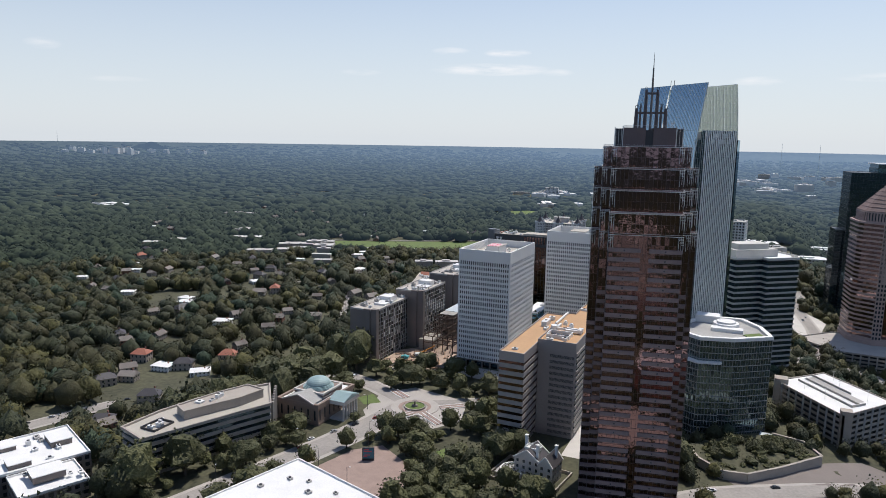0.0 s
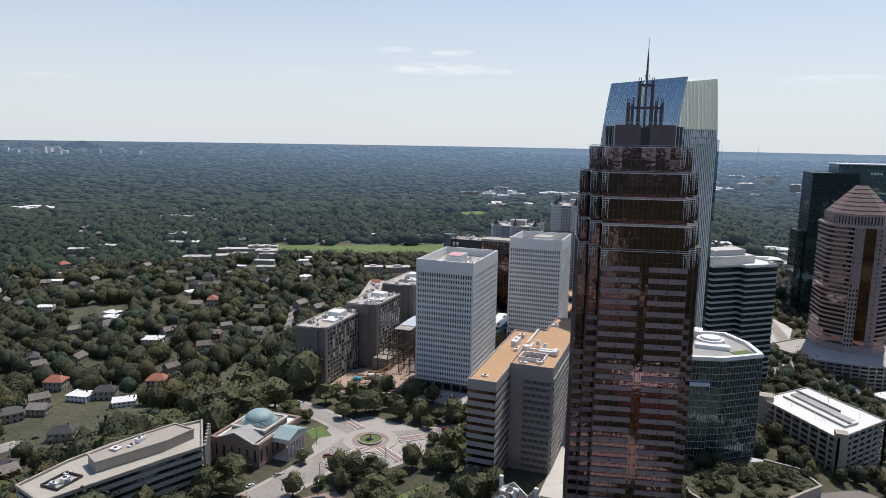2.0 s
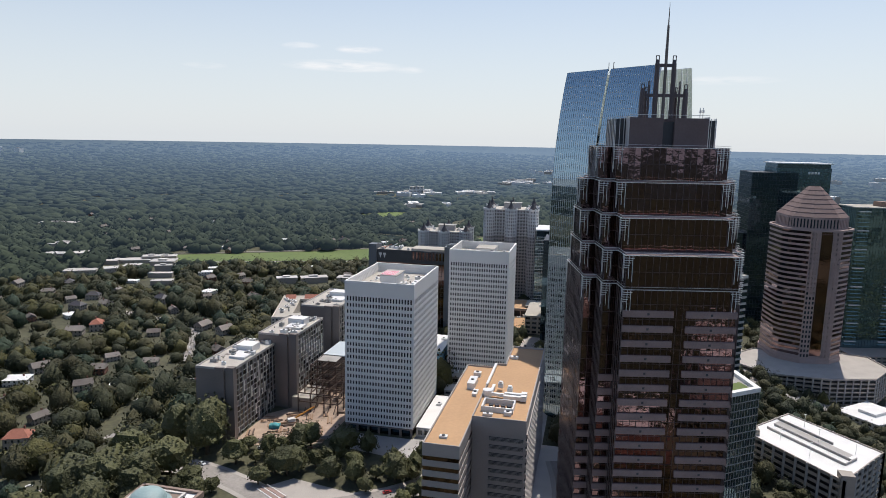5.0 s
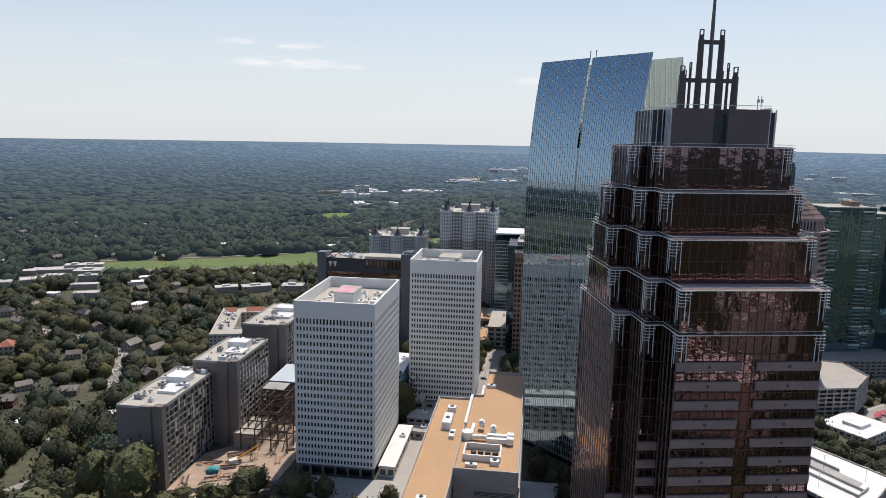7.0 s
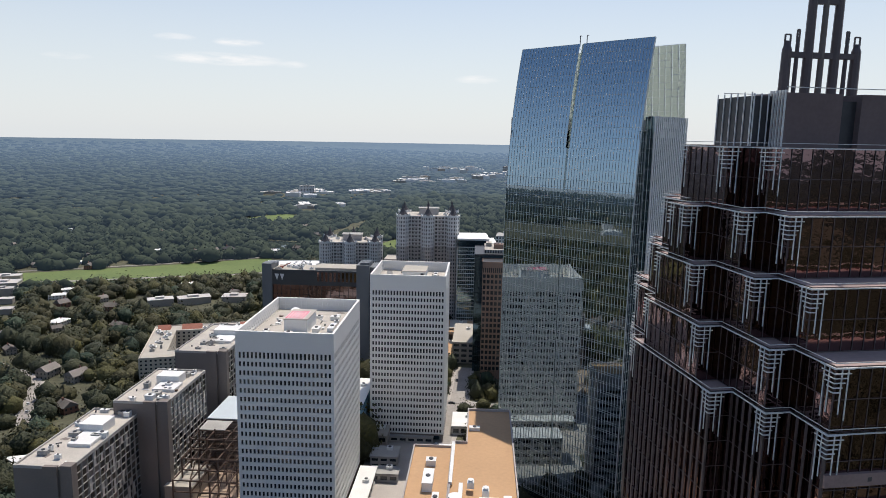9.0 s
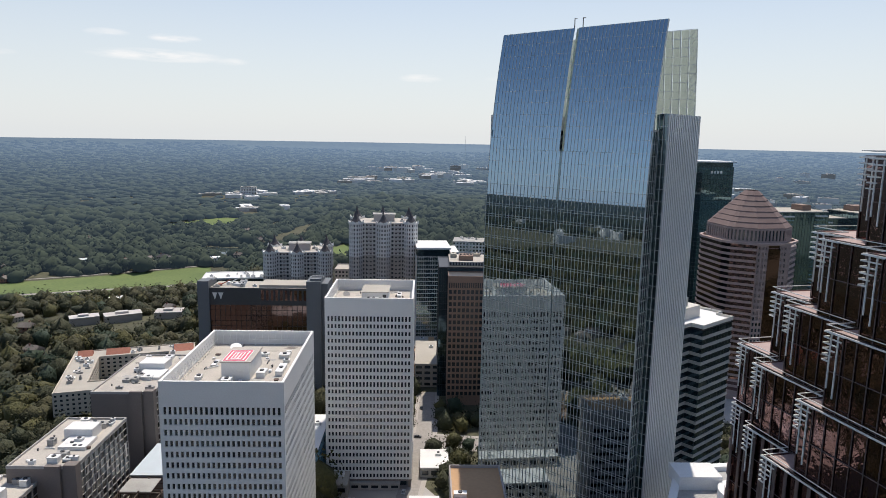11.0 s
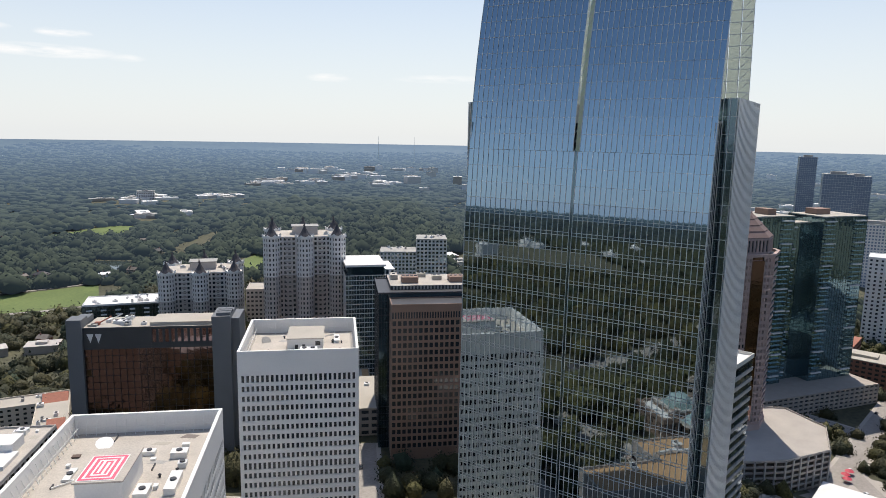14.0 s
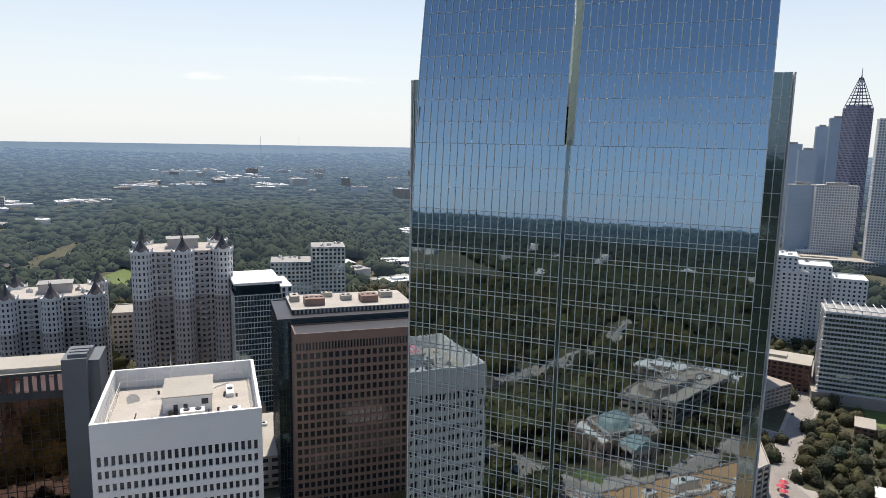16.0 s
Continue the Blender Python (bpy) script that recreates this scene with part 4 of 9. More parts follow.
def banded(t, poly, z0, z1, floors, solid, mat, glass, proud=0.25, cols_every=3.0, own=40, base=0.0, panes=50):
    """Storeys of continuous spandrels with glass strips set back between them."""
    h = (z1 - z0) / floors
    rest = Shape()
    for i in range(floors + 1):
        a = z0 + i * h - (0 if i else base)
        b = z0 + i * h + h * solid if i < floors else z1 + 0.05
        if i == floors:
            break
        s = Shape() if i < own else rest
        s.ring(poly, inset(poly, 0.9), a, b)
        if i < own:
            part("spandrel", s, mat, t)
    if rest.f:
        part("spandrels", rest, mat, t, kind="stuff")
    core = Shape()
    core.prism(inset(poly, 0.6), z0, z1)
    part("core", core, M_METAL_AND_SHADE, t)
    spots, bars = [], Shape()
    for a, b in walls_of(inset(poly, proud)):
        va, vb = Vector(a), Vector(b)
        L = (vb - va).length
        if L < 1:
            continue
        n = max(1, round(L / cols_every))
        u = (vb - va).normalized()
        for i in range(floors):
            za, zb = z0 + i * h + h * solid, z0 + (i + 1) * h
            for c in range(n):
                p = va + u * (c + 0.5) * L / n
                spots.append(((p.x, p.y, (za + zb) / 2), (u.x, u.y), L / n - 0.1, zb - za))
    put_panes("window_pane", spots, glass, t, panes, 0.3, rnd)


def gridded(t, poly, z0, z1, rows, every, fw, fh, mat, depth=0.4, pane=None, limit=60, low=0.5):
    s, spots = Shape(), []
    for a, b in walls_of(poly):
        L = (Vector(b) - Vector(a)).length
        punched(s, spots, a, b, z0, z1, max(1, round(L / every)), rows, fw, fh, depth, low=low)
    part("facade", s, mat, t)
    spots.sort(key=lambda q: -q[0][2])
    put_panes("window_pane", spots, pane or M_DARK_PANE, t, limit, rng=rnd)


def glazed(t, poly, z0, z1, rows, every, glass, bar_mat, limit=60, fin=0.14, deep=0.2, tilt=0.3, rail=0.14):
    spots, bars, core = [], Shape(), Shape()
    for a, b in walls_of(poly):
        L = (Vector(b) - Vector(a)).length
        if L > 0.4:
            curtain(spots, bars, a, b, z0, z1, max(1, round(L / every)), rows, fin, deep, rail=rail)
    core.prism(inset(poly, 0.35), z0, z1 - 0.1)
    part("core", core, M_METAL_AND_SHADE, t)
    part("mullion_grid", bars, bar_mat, t)
    put_panes("glass_pane", spots, glass, t, limit, tilt, rnd)


# ---- ochre-roofed office block in the foreground ----
def ochre_block():
    t = thing("office_block", -103, 400, 0, 0, "grey banded office block with an ochre roof and white ducts", "office building")
    low = [(-18.5, -58), (-4, -58), (-4, 36), (-18.5, 36)]
    high = [(-4, -33), (18.5, -33), (18.5, 67), (1, 67), (1, 36), (-4, 36)]
    keep_out(rect(-121.5, -84.5, 342, 467), 5)
    m_wall = material("grey_beige_panel", (0.36, 0.325, 0.305), 0.7, vary=0.1, scale=0.1)
    banded(t, low, 0, 50, 12, 0.6, m_wall, M_COPPER_GLASS, 0.2, 3.0, 12, panes=60)
    s = Shape()
    s.ring(low, inset(low, 0.5), 50, 55.2)
    part("parapet", s, m_wall, t)
    s = Shape()
    s.prism(inset(low, 0.5), 53.5, 54.4)
    part("roof_deck", s, M_ROOF_TAN, t, "ochre roof membrane")
    # the tall part: blank end walls with a strip of louvres, banded long side
    s = Shape()
    s.prism(inset(high, 0.3), 0, 54)
    part("wall", s, m_wall, t)
    s = Shape()
    s.ring(high, inset(high, 0.5), 51, 57.2)
    part("parapet", s, m_wall, t)
    s = Shape()
    s.prism(inset(high, 0.5), 55.4, 56.2)
    part("roof_deck", s, M_ROOF_TAN, t, "ochre roof membrane")
    for i in range(14):
        z = 2 + i * 3.5
        s = Shape()
        s.box(3.5, 17.5, -33.12, -32.6, z, z + 1.5)
        for j in range(3):
            s.box(3.4, 17.6, -33.3, -32.7, z + 0.25 + j * 0.5, z + 0.37 + j * 0.5, 1)
        part("louvre_strip", s, [M_METAL_AND_SHADE, M_CONCRETE], t)
        s = Shape()
        s.box(18.15, 18.62, -30, 66, z, z + 1.6)
        part("window_strip", s, M_DARK_GLASS, t)
        s = Shape()
        s.box(18.2, 18.95, -31.5, 66.5, z + 1.65, z + 3.45)
        part("spandrel", s, m_wall, t)
    z = 56.2
    ducts = Shape()
    for x, y in ((3.2, 1.5), (8.0, -3.0)):
        ducts.box(x - 1.1, x + 1.1, y - 1.1, y + 1.1, z + 1.4, z + 3.4)
        ducts.cone(x, y, 0.6, 1.0, z + 3.4, z + 4.2, 8)
    for y in (-6.5, -10.0):
        ducts.box(6, 15.5, y - 0.9, y + 0.9, z + 0.6, z + 2.2)
        ducts.box(13.5, 16, y - 1.3, y + 1.3, z + 0.4, z + 2.8)
    ducts.beam((0, 3, z + 1.4), (0, -8, z + 1.4), 1.3)
    ducts.beam((0, -8, z + 1.4), (6, -8, z + 1.4), 1.3)
    ducts.beam((-3.5, 34, z + 1.0), (-3.5, 4, z + 1.0), 1.1)
    ducts.cone(-1.5, -7, 2.2, 2.2, z + 0.1, z + 3.0, 16)
    part("duct", ducts, M_STEEL, t, "white roof ducts")
    plant = Shape()
    plant.ring(rect(-1.5, 12, -25, -15), rect(-0.9, 11.4, -24.4, -15.6), z, z + 2.3)
    for i in range(4):
        plant.cone(2 + i * 2.6, -20, 1.0, 1.0, z + 0.1, z + 1.6, 10, 1)
    part("plant_screen", plant, [M_STEEL, M_METAL_AND_SHADE], t)
    for x, y, w, d, h, zz in ((-11, 8, 3.4, 10, 3.0, 54.4), (-11, 22, 3.4, 3, 2.0, 54.4), (-12, -50, 3, 2, 0.7, 54.4), (4, 48, 4, 2, 1.2, z), (10, -26, 3, 3, 1.5, z), (2, -29, 4, 1.5, 1.0, z), (-8, -2, 2, 6, 1.2, 54.4)):
        roof_unit(t, x, y, zz, w, d, h)


ochre_block()


# ---- the three staggered grey slabs with gridded long sides ----
def slab(x0, x1, y0, y1, top, label, seed):
    base = ground_z((x0 + x1) / 2, (y0 + y1) / 2) - 1
    t = thing("apartment_slab", (x0 + x1) / 2, (y0 + y1) / 2, base, 0, label, "hotel building", "grey slab blocks")
    keep_out(rect(x0, x1 + 10, y0, y1), 3)
    hw, hd, H = (x1 - x0) / 2, (y1 - y0) / 2, top - base
    s = Shape()
    s.box(-hw, hw - 0.5, -hd, hd, 0, H - 1.2)
    part("wall", s, M_DARK_CONCRETE, t)
    s = Shape()
    s.box(hw - 10.5, hw - 5, -hd - 1.2, -hd + 0.5, 0, H + 0.4)
    s.box(hw - 4.0, hw + 0.6, -hd - 0.6, -hd + 3.0, 0, H + 0.6)
    part("end_pier", s, M_DARK_CONCRETE, t)
    poly = rect(-hw, hw, -hd, hd)
    s = Shape()
    s.ring(poly, inset(poly, 0.5), H - 1.2, H)
    part("parapet", s, M_CONCRETE, t)
    s = Shape()
    s.prism(inset(poly, 0.5), H - 1.2, H - 0.8)
    part("roof_deck", s, M_ROOF_GRAVEL, t)
    r = random.Random(seed)
    floors = max(6, round(H / 3.3))
    h = (H - 1.4) / floors
    n = round((2 * hd - 3) / 4.2)
    w = (2 * hd - 3) / n
    glass = material("slab_glass", (0.022, 0.02, 0.018), 0.15, vary=0.5, obj=1.0, spread=(0.12, 0.105, 0.09))
    blind = material("slab_infill_panel", (0.5, 0.47, 0.43), 0.7, vary=0.15, obj=0.4)
    sheets = {}
    for f in range(floors):
        for c in range(n):
            key = r.randrange(4)
            if key not in sheets:
                q = Shape()
                q.box(-0.05, 0.05, -w / 2 + 0.1, (w / 2 - 0.1) * (0.55 + 0.15 * key), -h / 2 + 0.12, h / 2 - 0.12)
                sheets[key] = q.mesh("window_pane", glass)
            if r.random() < 0.16:
                q = Shape()
                q.box(-0.05, 0.05, -w * 0.2, w * 0.2, -h / 2 + 0.1, h * r.choice((0.45, 0.45, 1.4)))
                part("infill_panel", q, blind, t, at=pose(hw - 0.2, -hd + 3 + (c + r.uniform(0.3, 0.7)) * w, (f + 0.5) * h if f < floors - 1 else (f - 0.5) * h))
            if r.random() < 0.9:
                part("window_pane", sheets[key], None, t, at=pose(hw - 0.36, -hd + 3 + (c + 0.5) * w, (f + 0.5) * h))
    for f in range(floors + 1):
        s = Shape()
        s.box(hw - 0.5, hw + 0.05, -hd + 3, hd, f * h - 0.08, f * h + 0.06)
        part("balcony_slab", s, M_CONCRETE, t)
    s = Shape()
    for c in range(n + 1):
        s.box(hw - 0.5, hw + 0.1, -hd + 3 + c * w - 0.08, -hd + 3 + c * w + 0.08, 0, H - 1.2)
    part("party_wall", s, M_CONCRETE, t)
    s = Shape()
    s.box(-hw * 0.3, hw * 0.6, hd * 0.1, hd * 0.45, H - 0.8, H + 3.4)
    part("stair_head", s, M_ROOF_WHITE, t)
    s = Shape()
    s.box(-hw * 0.1, hw * 0.75, -hd * 0.35, hd * 0.1, H - 0.8, H + 0.6)
    part("roof_cover", s, M_ROOF_WHITE, t)
    clutter(t, -hw * 0.7, hw * 0.75, -hd * 0.92, hd * 0.92, H - 0.8, 17, seed)
    roof_litter(t, hw, hd, H - 0.8, (-hw * 0.3, hw * 0.75, -hd * 0.35, hd * 0.45), 12, seed + 70)
    return t


slab(-276, -253, 433, 489, 41, "grey concrete slab block with a gridded glass side", 1)
slab(-264, -239, 484, 528, 47, "grey concrete slab block with roof terraces", 2)
slab(-268, -239, 556, 612, 47.5, "grey slab block with a pale flat roof", 3)


# ---- brown gridded tower in front of a dark glass slab ----
def brown_tower():
    t = thing("office_tower", -72, 690, 0, 0, "brown precast office tower against a dark glass slab", "office tower")
    poly = rect(-24.4, 30, -32, -16)
    gridded(t, poly, 6, 76, 18, 2.75, 0.68, 0.66, M_BROWN_PRECAST, 0.5, limit=100)
    s, spots = Shape(), []
    punched(s, spots, (-24.4, -32), (30, -32), 76, 80.5, 40, 1, 0.6, 0.75, 0.4)
    s.box(-24.4, 30, -32, -16, 80.5, 83.5)
    s.box(-24.3, 29.9, -31.4, -16, 0, 80.4)
    part("crown", s, M_BROWN_PRECAST, t)
    put_panes("slot_pane", spots, M_DARK_PANE, t, 40, rng=rnd)
    s = Shape()
    s.box(-30, 34, -16, 22, 0, 86)
    part("slab", s, M_DARK_GLASS, t, "dark glass slab")
    sp, bars = [], Shape()
    curtain(sp, bars, (-30, -16), (-24, -16), 0, 86, 4, 22, 0.1, 0.1)
    curtain(sp, bars, (-30.02, 22), (-30.02, -16), 0, 86, 14, 22, 0.1, 0.1)
    part("mullion_grid", bars, M_METAL_AND_SHADE, t)
    put_panes("glass_pane", sp, M_DARK_GLASS, t, 60, 0.3, rnd)
    s = Shape()
    s.ring(rect(-30.2, 34.2, -16.2, 22.2), rect(-29.4, 33.4, -15.4, 21.4), 86, 86.7)
    part("parapet", s, M_METAL_AND_SHADE, t)
    s = Shape()
    s.box(-29.4, 33.4, -15.4, 21.4, 86, 86.3)
    part("roof_deck", s, M_METAL_AND_SHADE, t)
    s = Shape()
    s.box(-23, 33, -8, 21, 86.3, 88.3)
    s.box(-23.2, 33.2, -8.2, 21.2, 88.3, 88.6, 1)
    part("upper_deck", s, [M_METAL_AND_SHADE, M_ROOF_GRAVEL], t, "raised gravel roof deck")
    s = Shape()
    s.ring(rect(-24.6, 30.2, -32.2, -16.3), rect(-24.0, 29.6, -31.6, -16.9), 83.5, 84.1)
    part("cornice", s, M_BROWN_PRECAST, t)
    s = Shape()
    s.box(-24, 29.6, -31.6, -16.9, 83.5, 83.6)
    part("lower_roof", s, M_METAL_AND_SHADE, t)
    s = Shape()
    s.box(-0.45, 0.45, -0.04, 0.04, 0, 1.85)
    sm = s.mesh("screen_slat", M_CONCRETE)
    for i in range(30):
        part("screen_slat", sm, None, t, at=pose(-21.5 + i * 1.85, -8.26, 86.4))
    for x, y, w, d, h in ((-12, -4, 9, 8, 3.2), (4, 2, 5, 5, 2.2), (14, -3, 8, 8, 3), (24, 4, 6, 6, 2.6), (-4, 10, 5, 4, 2), (-20, 6, 4, 8, 2.5)):
        roof_unit(t, x, y + 5, 88.6, w, d, h, mat=M_BROWN_PRECAST if x in (-12, 14) else M_ROOF_BEIGE)
    keep_out(rect(-105, -36, 655, 715), 3)


brown_tower()


# ---- hotel with brown glass ----
def hotel():
    t = thing("hotel", -219, 682, -2, 0, "dark hotel slab with brown mirror glass and grey end towers", "hotel")
    keep_out(rect(-262, -168, 665, 705), 3)
    dark = material("charcoal_panel", (0.045, 0.048, 0.052), 0.5, vary=0.15)
    grey = material("blue_grey_panel", (0.135, 0.145, 0.155), 0.55, vary=0.1, scale=0.1)
    sp, bars = [], Shape()
    curtain(sp, bars, (-29, -9), (33, -9), 0, 62.5, 19, 18, 0.22, 0.3, rail=0.2)
    part("glass_frame", bars, M_METAL_AND_SHADE, t)
    put_panes("glass_pane", sp, M_BAY_GLASS, t, 80, 0.35, rnd)
    s = Shape()
    s.box(-29, 33, -8.8, 12, 0, 73)
    s.box(-29, 3, -9.4, -8.7, 62.5, 73.6)
    part("body", s, dark, t)
    s, sp = Shape(), []
    punched(s, sp, (3, -9.3), (33, -9.3), 62.5, 73.6, 10, 1, 0.6, 0.62, 0.4, low=0.7)
    part("top_band", s, dark, t)
    put_panes("top_window", sp, M_COPPER_GLASS, t, 20, rng=rnd)
    s = Shape()
    s.box(-36, -29, -11, -2, 0, 78)
    s.box(-36, -30, -2, 10, 0, 76)
    part("end_tower", s, grey, t)
    s = Shape()
    s.box(33, 42, -13, 6, 0, 79)
    s.box(42, 46, -9, 10, 0, 77)
    for i in range(3):
        s.box(35, 42, -11 + i * 4, -8.5 + i * 4, 79, 80.5)
    part("end_tower", s, grey, t)
    s = Shape()
    s.box(-29, 33, -8.8, 12, 73.01, 73.4)
    part("roof_deck", s, M_ROOF_BEIGE, t)
    s = Shape()
    s.box(2, 32, -7, 10, 73.4, 75.2)
    part("roof_cover", s, M_ROOF_BEIGE, t)
    s = Shape()
    for x in (-25.6, -21.8):
        s.v += [(x - 1.6, -9.5, 70.5), (x + 1.6, -9.5, 70.5), (x, -9.5, 65.8), (x - 1.6, -9.42, 70.5), (x + 1.6, -9.42, 70.5), (x, -9.42, 65.8)]
    for o in (0, 6):
        s.f += [(o, o + 2, o + 1), (o, o + 1, o + 4, o + 3), (o + 1, o + 2, o + 5, o + 4), (o + 2, o, o + 3, o + 5)]
    s.k = [0] * len(s.f)
    part("sign_shape", s, M_STEEL, t, "two pale sign wedges")
    clutter(t, -26, 0, -6, 8, 73.4, 9, 12)
    for x, y in ((-24, -3), (-20, 2), (-14, -2)):
        s = Shape()
        s.beam((x, y, 74), (x + 6, y + 3, 77), 0.5)
        s.box(x - 1, x + 1.2, y - 1, y + 1, 73.4, 75)
        part("window_rig", s, M_TERRACOTTA if x == -24 else M_STEEL, t)


hotel()


# ---- twin apartment towers with witch-hat turrets ----
def turret_tower(x, y, turn, w, d, base, top, floors, label):
    t = thing("apartment_tower", x, y, base, turn, label, "apartment tower", "turreted apartment towers")
    footprint(rect(-w / 2, w / 2, -d / 2, d / 2), x, y, turn)
    H, hw, hd = top - base, w / 2, d / 2
    cut = H * 0.72
    h = H / floors
    bays = [(-hw + 4.5, -hd + 2), (0, -hd - 1.5), (hw - 4.5, -hd + 2), (-hw + 4.5, hd - 2), (hw - 4.5, hd - 2), (0, hd + 1)]
    body = rect(-hw + 3, hw - 3, -hd + 3, hd - 3)
    for z0, z1, mat in ((0, cut, M_STONE_LOWER), (cut, H - 2, M_STONE_GREY)):
        rows = max(1, round((z1 - z0) / h))
        s, spots = Shape(), []
        for a, b in walls_of(body):
            L = (Vector(b) - Vector(a)).length
            punched(s, spots, a, b, z0, z1, round(L / 3.0), rows, 0.55, 0.6, 0.7)
        part("wall", s, mat, t)
        for bx, by in bays:
            s = Shape()
            o = [(bx + 6.2 * math.cos(math.pi * (i + 0.5) / 4), by + 6.2 * math.sin(math.pi * (i + 0.5) / 4)) for i in range(8)]
            for a, b in walls_of(o):
                punched(s, spots, a, b, z0, z1, 2, rows, 0.42, 0.55, 0.35)
            part("bay", s, mat, t)
        spots.sort(key=lambda q: q[0][1])
        put_panes("window_pane", spots, M_DARK_PANE, t, 60, rng=rnd)
    bal = Shape()
    bm = None
    n = 0
    for i in range(floors - 1):
        for bx in (-hw * 0.42, hw * 0.42):
            if bm is None:
                q = Shape()
                q.box(-2.1, 2.1, -1.5, 0.0, -0.15, 0.05)
                q.box(-2.1, 2.1, -1.5, -1.4, 0.05, 1.05)
                q.box(-2.1, -2.0, -1.5, 0.0, 0.05, 1.05)
                q.box(2.0, 2.1, -1.5, 0.0, 0.05, 1.05)
                bm = q.mesh("balcony", M_STONE_LOWER)
            part("balcony", bm, None, t, at=pose(bx, -hd + 3, (i + 1) * h))
    for bx, by in bays:
        s = Shape()
        z = H - 2
        s.cone(bx, by, 6.9, 6.9, z, z + 0.7, 8, 0, math.pi / 8)
        for i in range(8):
            a = math.pi * (i + 0.5) / 4
            c = math.pi * (i + 1.0) / 4
            for k in range(4):
                f0, f1 = k / 4, (k + 1) / 4
                pa = Vector((math.cos(a), math.sin(a))) * 6.9
                pb = Vector((math.cos(a + math.pi / 4), math.sin(a + math.pi / 4))) * 6.9
                p, q = pa.lerp(pb, f0), pa.lerp(pb, f1)
                e0, e1 = 1.8 - 1.5 * math.sin(math.pi * f0), 1.8 - 1.5 * math.sin(math.pi * f1)
                s.face([(bx + p.x, by + p.y, z + 0.7), (bx + q.x, by + q.y, z + 0.7), (bx + q.x, by + q.y, z + 0.8 + e1), (bx + p.x, by + p.y, z + 0.8 + e0)])
        part("cornice", s, M_PRECAST, t, "white scalloped cornice")
        s = Shape()
        s.cone(bx, by, 4.9, 2.9, z + 0.7, z + 3.4, 8, 0, math.pi / 8)
        s.cone(bx, by, 2.9, 0.8, z + 3.4, z + 7.4, 8, 0, math.pi / 8)
        s.cone(bx, by, 0.8, 0.1, z + 7.4, z + 10.5, 8, 0, math.pi / 8)
        s.cone(bx - 0.9, by, 0.25, 0.1, z + 8, z + 11, 5)
        part("turret_roof", s, M_SLATE, t, "dark witch-hat turret roof")
    s = Shape()
    s.prism(inset(body, 0.2), H - 3, H - 2.0)
    part("roof_deck", s, M_ROOF_GRAVEL, t)
    s = Shape()
    s.box(-hw * 0.3, hw * 0.35, -hd * 0.3, hd * 0.3, H - 2, H + 3.5)
    s.box(-hw * 0.33, hw * 0.38, -hd * 0.33, hd * 0.33, H + 3.5, H + 4.0, 1)
    part("plant_room", s, [M_STONE_LOWER, M_ROOF_GREY], t)
    clutter(t, -hw + 8, hw - 8, -hd + 8, hd - 8, H - 2.0, 5, int(x) % 90)


turret_tower(-147, 822, 4, 54, 40, -4, 99.5, 31, "tall grey apartment tower with dark conical turret roofs")
turret_tower(-224, 852, 6, 56, 42, -8, 69, 23, "grey apartment tower with dark conical turrets")


